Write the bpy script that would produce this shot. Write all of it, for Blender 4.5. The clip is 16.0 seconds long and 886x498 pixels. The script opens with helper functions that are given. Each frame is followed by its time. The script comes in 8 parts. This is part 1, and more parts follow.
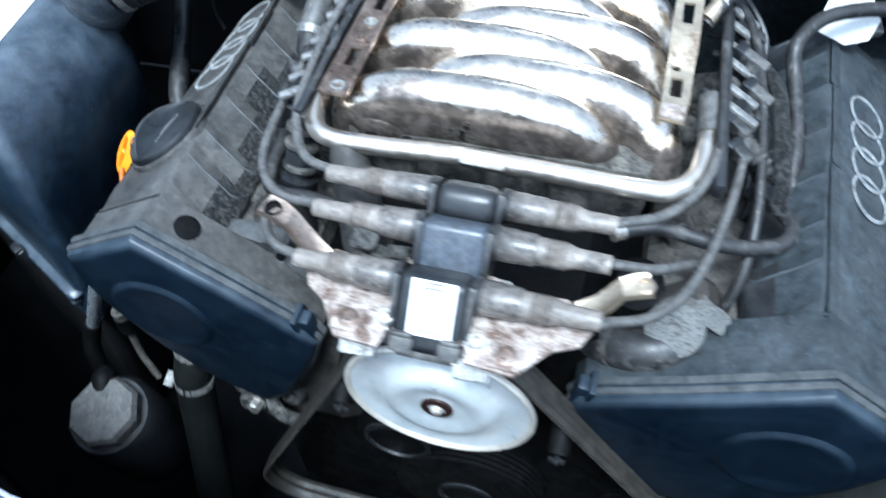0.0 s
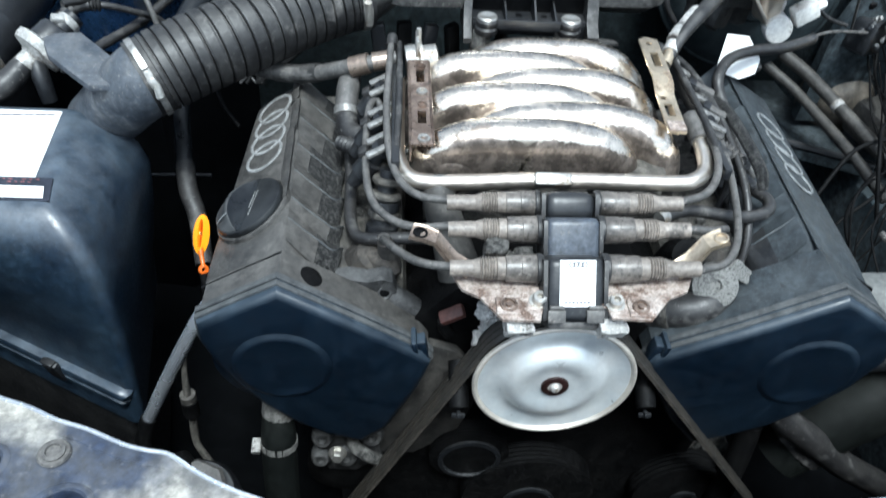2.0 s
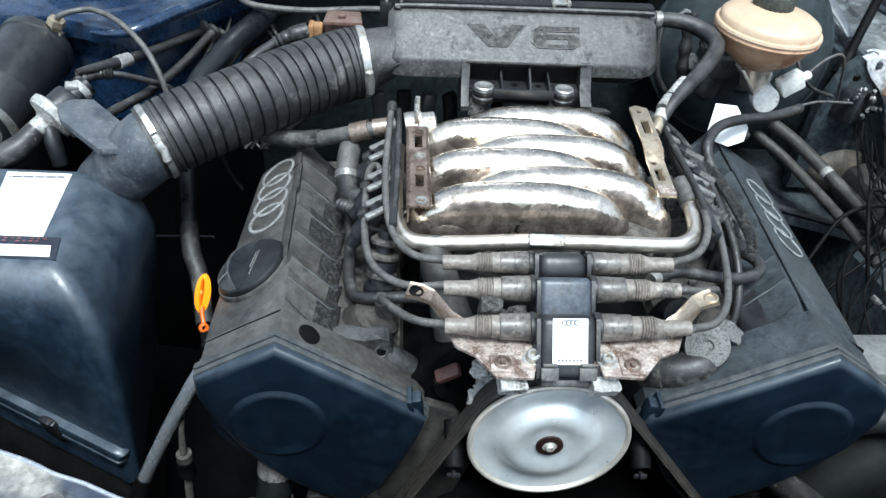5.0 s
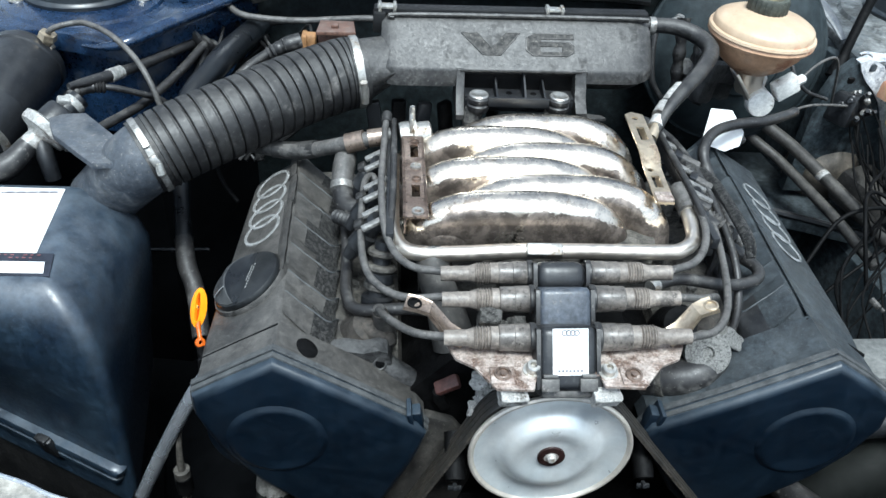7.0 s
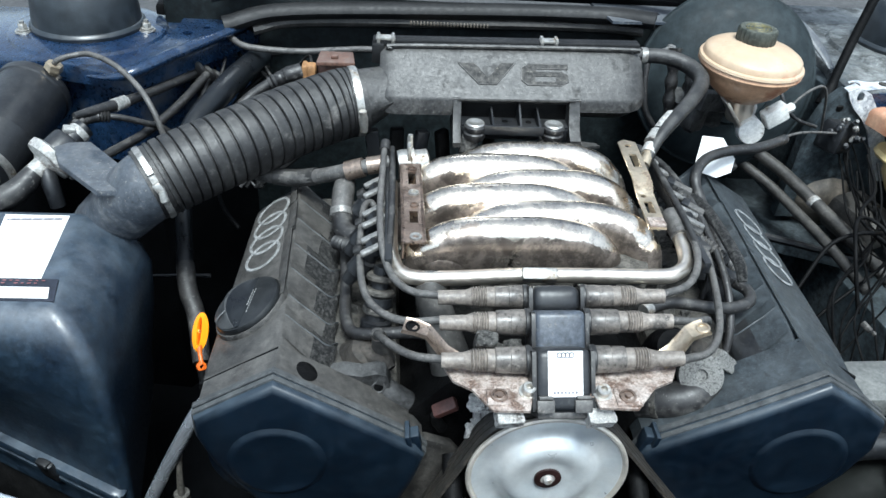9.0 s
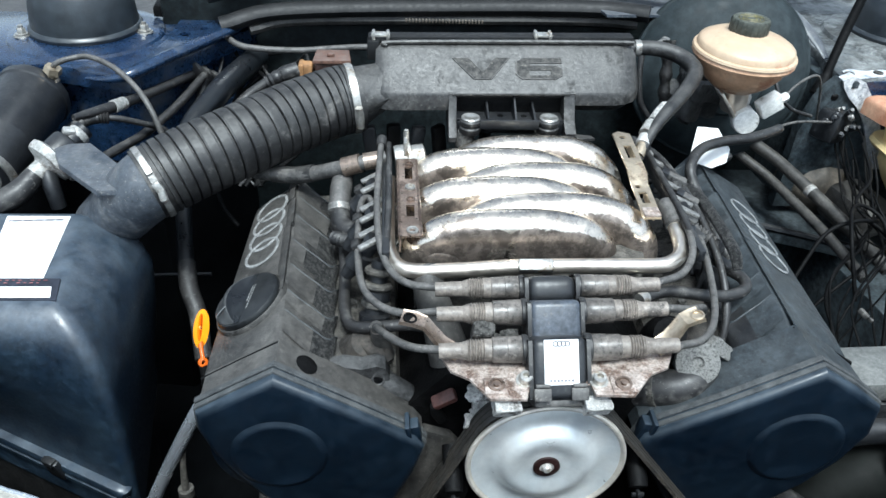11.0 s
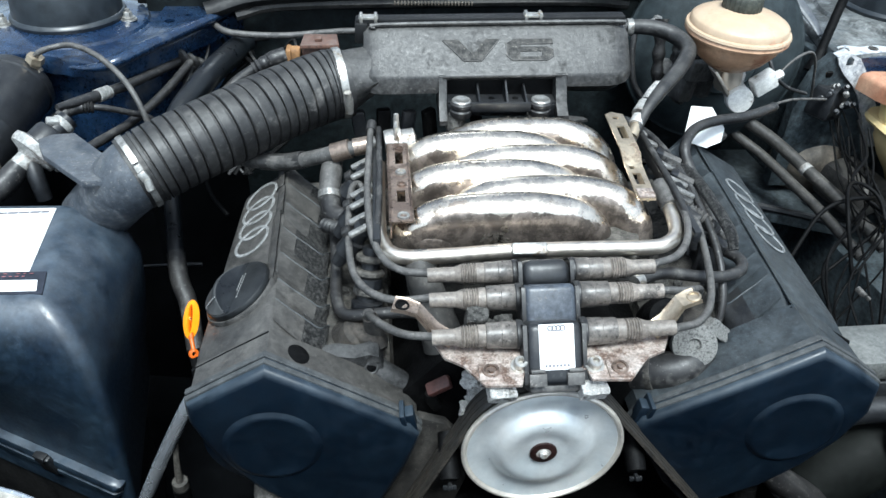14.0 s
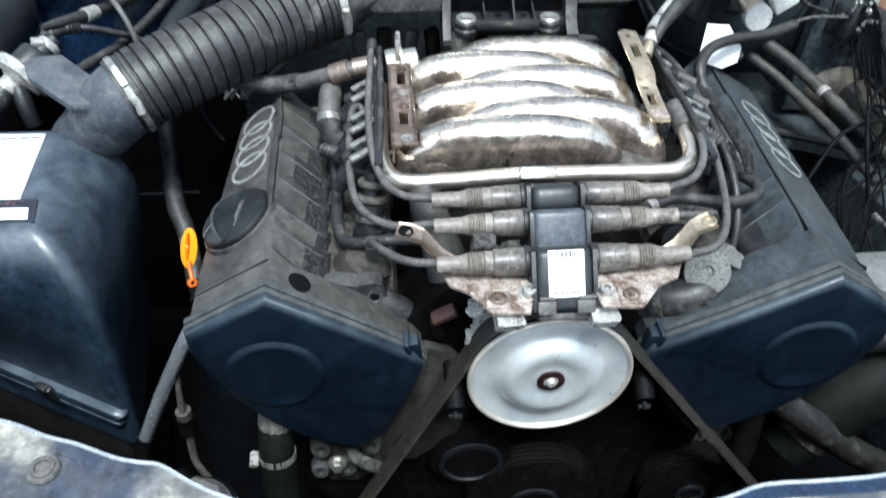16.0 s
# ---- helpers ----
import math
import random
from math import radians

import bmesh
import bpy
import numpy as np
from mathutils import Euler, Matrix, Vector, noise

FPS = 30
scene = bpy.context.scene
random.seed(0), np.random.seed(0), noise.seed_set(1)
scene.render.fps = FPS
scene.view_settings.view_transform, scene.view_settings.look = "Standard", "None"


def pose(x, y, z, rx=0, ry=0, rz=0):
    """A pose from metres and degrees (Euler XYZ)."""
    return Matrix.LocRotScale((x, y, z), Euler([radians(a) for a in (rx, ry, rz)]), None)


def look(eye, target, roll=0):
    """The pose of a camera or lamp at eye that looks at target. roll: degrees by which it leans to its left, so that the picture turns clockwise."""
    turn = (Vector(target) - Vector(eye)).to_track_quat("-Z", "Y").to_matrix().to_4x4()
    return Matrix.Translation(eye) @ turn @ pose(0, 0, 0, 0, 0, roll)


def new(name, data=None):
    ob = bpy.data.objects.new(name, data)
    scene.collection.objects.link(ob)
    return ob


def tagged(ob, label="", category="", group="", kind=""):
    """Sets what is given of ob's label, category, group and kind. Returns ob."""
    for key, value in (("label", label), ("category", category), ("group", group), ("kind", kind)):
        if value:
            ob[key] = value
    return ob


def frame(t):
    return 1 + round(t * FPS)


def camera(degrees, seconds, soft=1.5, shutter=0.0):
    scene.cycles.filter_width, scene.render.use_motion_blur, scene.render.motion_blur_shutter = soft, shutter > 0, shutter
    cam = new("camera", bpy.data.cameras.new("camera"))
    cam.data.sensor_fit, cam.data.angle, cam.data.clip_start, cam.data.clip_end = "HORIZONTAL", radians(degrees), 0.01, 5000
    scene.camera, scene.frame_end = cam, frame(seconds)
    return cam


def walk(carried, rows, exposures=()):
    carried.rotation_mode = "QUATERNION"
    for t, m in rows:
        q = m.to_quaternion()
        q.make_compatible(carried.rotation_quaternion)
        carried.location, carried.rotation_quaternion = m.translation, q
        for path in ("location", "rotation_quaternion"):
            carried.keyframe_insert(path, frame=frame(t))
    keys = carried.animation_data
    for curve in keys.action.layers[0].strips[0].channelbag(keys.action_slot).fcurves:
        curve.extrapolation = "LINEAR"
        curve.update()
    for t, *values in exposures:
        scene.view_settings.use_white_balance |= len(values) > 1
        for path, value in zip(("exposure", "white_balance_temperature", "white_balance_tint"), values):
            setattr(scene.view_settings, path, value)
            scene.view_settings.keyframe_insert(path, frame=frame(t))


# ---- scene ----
cam = camera(59.7, 16.0, shutter=0.9)
METRES, TILT, LEAN, TURN = 0.45, -52.14, 0.12, 14.92
EYE = (0.0748, -0.2619, 1.1950)
ROWS = [
    (0.0, 0.0, 0.0, 0.0, -0.0, 0.0, -0.0),
    (0.5, -0.2698, 0.0107, -0.0232, -6.81, 3.27, 3.07),
    (1.0, -0.4932, -0.098, -0.063, -12.23, 5.54, 11.34),
    (1.5, -0.6038, -0.1443, -0.1378, -15.29, 5.05, 11.22),
    (2.0, -0.6077, -0.1814, -0.1558, -14.18, 7.44, 11.04),
    (2.5, -0.5975, -0.1883, -0.164, -14.2, 9.52, 10.5),
    (3.0, -0.6044, -0.1948, -0.1629, -13.73, 10.67, 10.34),
    (3.5, -0.6176, -0.2001, -0.1661, -13.11, 11.08, 9.94),
    (4.0, -0.6175, -0.2081, -0.1679, -12.87, 11.68, 9.91),
    (4.5, -0.6152, -0.2114, -0.1707, -13.3, 12.62, 10.18),
    (5.0, -0.6082, -0.216, -0.1794, -14.08, 12.44, 10.75),
    (7.5, -0.6088, -0.2073, -0.1626, -14.15, 13.23, 11.7),
    (8.0, -0.6128, -0.2172, -0.1677, -14.03, 13.88, 11.67),
    (8.5, -0.6094, -0.2339, -0.1734, -14.65, 14.48, 12.11),
    (9.0, -0.6165, -0.2395, -0.1781, -14.32, 14.78, 11.82),
    (11.5, -0.5978, -0.2562, -0.2033, -13.97, 14.78, 13.42),
    (12.0, -0.5839, -0.2466, -0.2142, -14.44, 13.9, 14.33),
    (12.5, -0.585, -0.2412, -0.2144, -14.4, 13.46, 14.34),
    (13.0, -0.5859, -0.2392, -0.2117, -14.05, 13.56, 14.27),
    (13.5, -0.5893, -0.2383, -0.2026, -14.04, 13.74, 13.97),
    (14.0, -0.5948, -0.2313, -0.1964, -13.87, 13.81, 13.79),
    (14.5, -0.5961, -0.2237, -0.1999, -13.9, 13.28, 13.61),
    (15.0, -0.5953, -0.2111, -0.2026, -14.02, 12.4, 13.82),
    (15.5, -0.5985, -0.1972, -0.2004, -13.74, 11.2, 13.62),
    (16.0, -0.5855, -0.1708, -0.1968, -13.64, 8.86, 13.98),
]
walk(cam, [(t, pose(*EYE, TILT, LEAN, TURN) @ pose(METRES * x, METRES * y, METRES * z, 90 + pitch, roll, yaw)) for t, x, y, z, yaw, pitch, roll in ROWS],
     [(0.0, 1.42, 5080, 1), (0.35, 1.30, 5480, 1), (0.7, 1.20, 5600, 1), (1.5, 1.11, 5650, 1), (2.2, 1.16, 5650, 1), (4.0, 1.09, 5680, 1), (14.5, 1.09, 5710, 1), (16.0, 1.16, 5720, 1)])

# ---- world and light ----
world = bpy.data.worlds.new("sky")
scene.world = world
world.use_nodes = True
wn = world.node_tree
sky = wn.nodes.new("ShaderNodeTexSky")
sky.sky_type = "NISHITA"
sky.sun_disc = False
sky.sun_elevation = radians(66)
sky.sun_rotation = radians(177)
sky.air_density = 1.0
sky.dust_density = 2.6
sky.ozone_density = 3.0
haze = wn.nodes.new("ShaderNodeHueSaturation")
haze.inputs["Saturation"].default_value = 0.38
wn.links.new(sky.outputs[0], haze.inputs["Color"])
wn.links.new(haze.outputs[0], wn.nodes["Background"].inputs[0])
wn.nodes["Background"].inputs[1].default_value = 0.128

sun = new("sun", bpy.data.lights.new("sun", "SUN"))
sun.data.energy = 2.7
sun.data.angle = radians(18)
sun.data.color = (1.0, 0.97, 0.92)
sun.matrix_world = look((0.04, -0.50, 2.4), (0, 0.2, 0.8))


# ---- materials ----
def rgb(c):
    return (c[0], c[1], c[2], 1.0)


def material(name, base, second=None, rough=0.6, metal=0.0, scale=18.0, grain=220.0, bump=0.15, dust=0.0,
             dust_colour=(0.22, 0.21, 0.195), coat=0.0, stain=0.0, stain_colour=(0.2, 0.15, 0.1), speck=0.0, dist=0.0008, spec=0.5, flank=0.0, mottle=0.3, span=(0.35, 0.68)):
    """Base colour mottled towards a second one, grain relief, dust on faces that look up, stains in patches."""
    m = bpy.data.materials.new(name)
    m.use_nodes = True
    nt = m.node_tree
    n, l = nt.nodes, nt.links
    bsdf = n["Principled BSDF"]
    co = n.new("ShaderNodeTexCoord")

    def noise_tex(s, detail=4.0, roughness=0.6):
        t = n.new("ShaderNodeTexNoise")
        t.inputs["Scale"].default_value = s
        t.inputs["Detail"].default_value = detail
        t.inputs["Roughness"].default_value = roughness
        l.new(co.outputs["Object"], t.inputs["Vector"])
        return t.outputs["Fac"]

    def remap(src, a, b, lo=0.0, hi=1.0):
        r = n.new("ShaderNodeMapRange")
        r.inputs["From Min"].default_value, r.inputs["From Max"].default_value = a, b
        r.inputs["To Min"].default_value, r.inputs["To Max"].default_value = lo, hi
        l.new(src, r.inputs["Value"])
        return r.outputs["Result"]

    def mix(fac, a, b):
        x = n.new("ShaderNodeMix")
        x.data_type = "RGBA"
        l.new(fac, x.inputs[0])
        for s, v in ((6, a), (7, b)):
            if isinstance(v, tuple):
                x.inputs[s].default_value = rgb(v)
            else:
                l.new(v, x.inputs[s])
        return x.outputs[2]

    def times(a, b):
        x = n.new("ShaderNodeMath")
        x.operation = "MULTIPLY"
        for s, v in ((0, a), (1, b)):
            if isinstance(v, float):
                x.inputs[s].default_value = v
            else:
                l.new(v, x.inputs[s])
        return x.outputs[0]

    big, fine = noise_tex(scale), noise_tex(grain, 3.0)
    second = second or tuple(min(1.0, c * 1.5 + 0.01) for c in base)
    colour = mix(remap(big, *span), base, second)
    roughness = remap(fine, 0.3, 0.7, max(0.02, rough - 0.1), min(1.0, rough + 0.1))
    metallic = None
    if stain:
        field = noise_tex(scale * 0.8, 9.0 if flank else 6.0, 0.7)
        # flank: the stain spreads further over faces that turn sideways or down
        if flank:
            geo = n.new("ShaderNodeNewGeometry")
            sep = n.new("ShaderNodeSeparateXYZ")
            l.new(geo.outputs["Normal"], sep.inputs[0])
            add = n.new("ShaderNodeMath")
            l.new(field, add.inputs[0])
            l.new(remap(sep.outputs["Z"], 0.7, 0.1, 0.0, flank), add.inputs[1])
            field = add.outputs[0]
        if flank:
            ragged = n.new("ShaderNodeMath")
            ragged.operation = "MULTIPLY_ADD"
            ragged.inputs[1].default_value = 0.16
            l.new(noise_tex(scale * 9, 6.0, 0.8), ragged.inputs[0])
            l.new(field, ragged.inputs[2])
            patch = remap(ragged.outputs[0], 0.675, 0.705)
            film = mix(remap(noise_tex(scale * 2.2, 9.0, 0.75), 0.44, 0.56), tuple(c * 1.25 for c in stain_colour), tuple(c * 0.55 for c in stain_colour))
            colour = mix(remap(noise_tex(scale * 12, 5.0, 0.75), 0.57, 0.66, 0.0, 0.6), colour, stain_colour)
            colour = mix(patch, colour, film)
        else:
            patch = remap(field, 0.62 - 0.22 * stain, 0.68 - 0.18 * stain)
            patch = times(patch, remap(noise_tex(scale * 7, 4.0), 0.25, 0.6, 0.45, 1.0))
            colour = mix(patch, colour, stain_colour)
        x = n.new("ShaderNodeMath")
        x.operation, x.use_clamp = "MULTIPLY_ADD", True
        x.inputs[1].default_value = 0.14 if flank else 0.35
        l.new(patch, x.inputs[0])
        l.new(roughness, x.inputs[2])
        roughness = x.outputs[0]
        if metal:
            metallic = remap(patch, 0.0, 1.0, metal, metal * (0.8 if flank else 0.35))
    mid = noise_tex(scale * 5.5, 8.0, 0.72)
    if mottle:
        x = n.new("ShaderNodeMix")
        x.data_type, x.blend_type = "RGBA", "MULTIPLY"
        x.inputs[0].default_value = 1.0
        l.new(colour, x.inputs[6])
        l.new(times(remap(mid, 0.37, 0.63, 1.0 - mottle, 1.0 + mottle), remap(fine, 0.3, 0.7, 1.0 - 0.5 * mottle, 1.0 + 0.5 * mottle)), x.inputs[7])
        colour = x.outputs[2]
    if dust:
        geo = n.new("ShaderNodeNewGeometry")
        sep = n.new("ShaderNodeSeparateXYZ")
        l.new(geo.outputs["Normal"], sep.inputs[0])
        up = remap(sep.outputs["Z"], 0.1, 0.9)
        patch = times(times(up, remap(noise_tex(scale * 1.7, 6.0, 0.65), 0.3, 0.7)), float(dust))
        colour = mix(patch, colour, dust_colour)
    if speck:
        spots = times(remap(noise_tex(grain * 1.2, 2.0), 0.63, 0.71), float(speck))
        colour = mix(spots, colour, dust_colour)
    l.new(colour, bsdf.inputs["Base Color"])
    l.new(roughness, bsdf.inputs["Roughness"])
    bsdf.inputs["Metallic"].default_value = metal
    bsdf.inputs["Specular IOR Level"].default_value = spec
    if metallic:
        l.new(metallic, bsdf.inputs["Metallic"])
    bsdf.inputs["Coat Weight"].default_value = coat
    bsdf.inputs["Coat Roughness"].default_value = 0.08
    if bump:
        b = n.new("ShaderNodeBump")
        b.inputs["Strength"].default_value = bump
        b.inputs["Distance"].default_value = dist
        x = n.new("ShaderNodeMath")
        x.operation = "MULTIPLY_ADD"
        x.inputs[1].default_value = 1.5
        l.new(mid, x.inputs[0])
        l.new(fine, x.inputs[2])
        l.new(x.outputs[0], b.inputs["Height"])
        l.new(b.outputs["Normal"], bsdf.inputs["Normal"])
    return m


COVER = material("dusty_cover_plastic", (0.017, 0.0165, 0.016), (0.054, 0.0500, 0.0455), 0.52, dust=0.42, scale=20, speck=0.3, dust_colour=(0.15, 0.142, 0.13), stain=0.34, stain_colour=(0.010, 0.010, 0.010), grain=260, bump=0.4, mottle=0.55, dist=0.0008)
COVER2 = material("cool_dusty_cover_plastic", (0.009, 0.0125, 0.0155), (0.030, 0.037, 0.0425), 0.52, dust=0.3, scale=20, speck=0.3, dust_colour=(0.10, 0.11, 0.115), stain=0.34, stain_colour=(0.008, 0.010, 0.012), grain=260, bump=0.4, mottle=0.55, dist=0.0008)
# Dust on upward faces, strengthened so that it carries sky light as well.
TIMING = material("timing_cover_plastic", (0.0010, 0.0034, 0.0080), (0.0056, 0.0120, 0.0215), 0.40, dust=0.85, scale=9, grain=120, bump=0.12, dust_colour=(0.055, 0.074, 0.094), spec=0.42, mottle=0.2, speck=0.03, stain=0.0, stain_colour=(0.012, 0.0175, 0.024))
LIP = material("dull_dusty_lip", (0.022, 0.025, 0.028), (0.070, 0.074, 0.075), 0.6, dust=0.55, scale=30, speck=0.5, dust_colour=(0.12, 0.12, 0.118), spec=0.25)
BLACK = material("black_plastic", (0.006, 0.007, 0.009), (0.014, 0.015, 0.017), 0.40, dust=0.08, scale=25, speck=0.08)
# Its bluish dust also carries the sky sheen on faces that look up.
BOXP = material("air_box_plastic", (0.0030, 0.0088, 0.0195), (0.017, 0.029, 0.044), 0.38, spec=0.7, mottle=0.4, dust=0.48, scale=15, bump=0.12, speck=0.1, dust_colour=(0.165, 0.19, 0.22))
# Middle coil: a blue-grey sky reflection is put into its base colour.
COILG = material("sky_tinted_coil_plastic", (0.035, 0.042, 0.055), (0.058, 0.068, 0.085), 0.40, dust=0.15, scale=40, bump=0.05, speck=0.2, stain=0.25, stain_colour=(0.035, 0.042, 0.055))
BOOT = material("dusty_boot_rubber", (0.090, 0.077, 0.066), (0.215, 0.186, 0.160), 0.5, dust=0.45, scale=45, speck=0.6, dust_colour=(0.31, 0.275, 0.24), stain=0.2, stain_colour=(0.035, 0.032, 0.03), mottle=0.4)
SLEEVE = material("smoky_sleeve_plastic", (0.039, 0.035, 0.032), (0.140, 0.123, 0.108), 0.34, dust=0.3, scale=40, speck=0.5, dust_colour=(0.22, 0.2, 0.18), mottle=0.4)
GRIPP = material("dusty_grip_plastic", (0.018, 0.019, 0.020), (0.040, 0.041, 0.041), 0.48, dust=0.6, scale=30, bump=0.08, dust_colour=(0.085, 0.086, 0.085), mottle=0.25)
CAPB = material("black_cap_plastic", (0.005, 0.0056, 0.0064), (0.011, 0.012, 0.013), 0.42, spec=0.4, dust=0.25, scale=30, bump=0.08, dust_colour=(0.055, 0.056, 0.056))
GRIME = material("brown_grimed_casting", (0.02, 0.018, 0.016), (0.06, 0.051, 0.042), 0.7, 0.1, scale=60, bump=0.6, stain=0.4, stain_colour=(0.02, 0.017, 0.014), dist=0.0015)
RUBBER = material("black_rubber", (0.007, 0.007, 0.008), (0.019, 0.018, 0.018), 0.48, dust=0.12, scale=45, speck=0.35, stain=0.34, stain_colour=(0.055, 0.053, 0.05))
HOSE = material("intake_hose_rubber", (0.0065, 0.0065, 0.0075), (0.0225, 0.0222, 0.0220), 0.5, dust=0.24, scale=30, speck=0.2, dust_colour=(0.19, 0.18, 0.165), stain=0.12, stain_colour=(0.09, 0.085, 0.08), bump=0.4, mottle=0.5)
DUCT = material("grey_duct_plastic", (0.035, 0.043, 0.056), (0.075, 0.084, 0.098), 0.46, dust=0.3, scale=26, speck=0.6, stain=0.32, stain_colour=(0.14, 0.145, 0.15))
LEAD = material("grey_lead_sheath", (0.036, 0.035, 0.034), (0.085, 0.082, 0.078), 0.5, dust=0.3, scale=60,
                dust_colour=(0.25, 0.23, 0.21), speck=0.4, stain=0.36, stain_colour=(0.02, 0.02, 0.02))
V6P = material("intake_cover_plastic", (0.012, 0.012, 0.0126), (0.042, 0.0405, 0.0390), 0.48, dust=0.26, scale=30, speck=0.4, mottle=0.7, dust_colour=(0.145, 0.138, 0.125), bump=0.4, stain=0.3, stain_colour=(0.012, 0.012, 0.012), dist=0.0008)
LETTER = material("gritty_letter_plastic", (0.010, 0.010, 0.010), (0.085, 0.080, 0.073), 0.75, scale=160, speck=0.9, bump=0.8, dust_colour=(0.16, 0.15, 0.13))
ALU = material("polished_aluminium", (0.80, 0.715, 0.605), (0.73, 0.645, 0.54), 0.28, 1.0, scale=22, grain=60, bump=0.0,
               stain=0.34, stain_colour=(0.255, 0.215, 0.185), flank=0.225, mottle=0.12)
STEEL = material("brushed_steel_tube", (0.79, 0.72, 0.63), (0.69, 0.62, 0.54), 0.42, 1.0, scale=30, bump=0.0,
                 grain=120, mottle=0.04)
ZINC = material("dull_zinc", (0.5, 0.49, 0.46), (0.36, 0.34, 0.31), 0.42, 0.85, scale=50, stain=0.3, mottle=0.2)
RIM = material("warm_plated_rim", (0.66, 0.61, 0.53), (0.54, 0.50, 0.45), 0.4, 0.5, scale=14, grain=40, bump=0.0, mottle=0.1)
PULLEY = material("plated_pulley", (0.78, 0.785, 0.77), (0.62, 0.67, 0.695), 0.36, 0.5, scale=14, grain=40, bump=0.0, mottle=0.06)
TAN = material("dusty_brown_shell", (0.07, 0.060, 0.048), (0.13, 0.112, 0.09), 0.6, scale=24, dust=0.2, dust_colour=(0.2, 0.17, 0.14), stain=0.25, stain_colour=(0.10, 0.08, 0.065))
DIRTPIPE = material("dirt_covered_pipe", (0.015, 0.0145, 0.014), (0.055, 0.051, 0.046), 0.6, scale=40, dust=0.22, speck=0.5, dust_colour=(0.12, 0.112, 0.098))
RUST = material("rusty_bracket_steel", (0.24, 0.185, 0.155), (0.56, 0.49, 0.44), 0.5, 0.4, scale=80, stain=0.5,
                stain_colour=(0.10, 0.06, 0.042), bump=0.5, speck=0.5, dust_colour=(0.05, 0.035, 0.03))
BROWN = material("brown_plated_steel", (0.13, 0.093, 0.072), (0.27, 0.205, 0.165), 0.34, 0.75, scale=40, stain=0.3,
                 stain_colour=(0.06, 0.04, 0.03), mottle=0.2)
ARMS = material("worn_plated_arm", (0.33, 0.265, 0.215), (0.22, 0.165, 0.13), 0.36, 0.8, scale=50, stain=0.28, stain_colour=(0.09, 0.065, 0.05), mottle=0.2, bump=0.1)
BRASS = material("yellow_passivated_steel", (0.62, 0.52, 0.38), (0.42, 0.345, 0.26), 0.38, 0.85, scale=30, stain=0.25, stain_colour=(0.12, 0.085, 0.06), bump=0.05, mottle=0.12)
CAST = material("cast_aluminium", (0.022, 0.022, 0.021), (0.19, 0.183, 0.17), 0.6, 0.25, scale=190, grain=400, bump=1.0, speck=0.7, dust_colour=(0.36, 0.35, 0.33), stain=0.3,
                stain_colour=(0.045, 0.042, 0.038), dist=0.002)
GRANULE = material("granular_cast_alloy", (0.085, 0.085, 0.082), (0.285, 0.28, 0.265), 0.6, 0.1, scale=430, grain=600, bump=1.0, span=(0.34, 0.52), mottle=0.3, dist=0.0014, stain=0.0)
HEAD = material("grimy_cylinder_head", (0.05, 0.047, 0.043), (0.16, 0.148, 0.128), 0.6, 0.3, scale=45, bump=0.6, stain=0.5,
                stain_colour=(0.015, 0.014, 0.012), dist=0.0015)
GREYCAST = material("dirty_grey_casting", (0.016, 0.016, 0.0165), (0.062, 0.061, 0.060), 0.55, 0.15, scale=50, bump=0.6, dust=0.3, dust_colour=(0.19, 0.19, 0.185), stain=0.34, stain_colour=(0.012, 0.012, 0.012), dist=0.0015, mottle=0.4)
# Oily black, darkened further: shade low in the bay is in the colour.
OILY = material("oily_shaded_black", (0.0022, 0.0023, 0.0026), (0.0058, 0.0057, 0.0058), 0.55, 0.1, scale=40, bump=0.4, spec=0.1)
BELT = material("worn_drive_belt", (0.009, 0.008, 0.0065), (0.026, 0.022, 0.017), 0.5, scale=60, dust=0.2)
PAINT = material("dark_blue_paint", (0.0055, 0.0165, 0.046), (0.014, 0.033, 0.072), 0.3, 0.2, scale=14, coat=0.7, bump=0.05,
                 stain=0.26, stain_colour=(0.045, 0.055, 0.072), speck=0.08, mottle=0.35)
PANEL = material("dusty_blue_panel", (0.014, 0.022, 0.044), (0.29, 0.275, 0.24), 0.38, 0.1, scale=12, coat=0.35, bump=0.1,
                 dust=0.2, speck=0.08, dust_colour=(0.42, 0.40, 0.35), grain=160, mottle=0.5, span=(0.40, 0.60), stain=0.3, stain_colour=(0.012, 0.018, 0.035))
WORN = material("weathered_wing_paint", (0.02, 0.028, 0.035), (0.19, 0.195, 0.19), 0.5, 0.1, scale=13, bump=0.25, dust=0.2, speck=0.5, dust_colour=(0.3, 0.3, 0.28), grain=160, mottle=0.6,
                stain=0.42, stain_colour=(0.012, 0.014, 0.016))
RIBP = material("dark_gritty_rib_plastic", (0.0030, 0.0031, 0.0033), (0.080, 0.077, 0.072), 0.5, dust=0.0, scale=270, grain=420, speck=0.9, bump=1.0, dust_colour=(0.17, 0.163, 0.152), dist=0.002, stain=0.0, stain_colour=(0.004, 0.004, 0.004), mottle=0.5, span=(0.44, 0.64))
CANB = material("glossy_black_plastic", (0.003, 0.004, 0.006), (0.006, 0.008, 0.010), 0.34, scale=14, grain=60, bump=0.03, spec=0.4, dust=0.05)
DOME = material("satin_black_dome", (0.009, 0.012, 0.016), (0.018, 0.023, 0.028), 0.40, scale=9, grain=60, bump=0.03, spec=0.6, dust=0.1, dust_colour=(0.08, 0.09, 0.10), mottle=0.3)
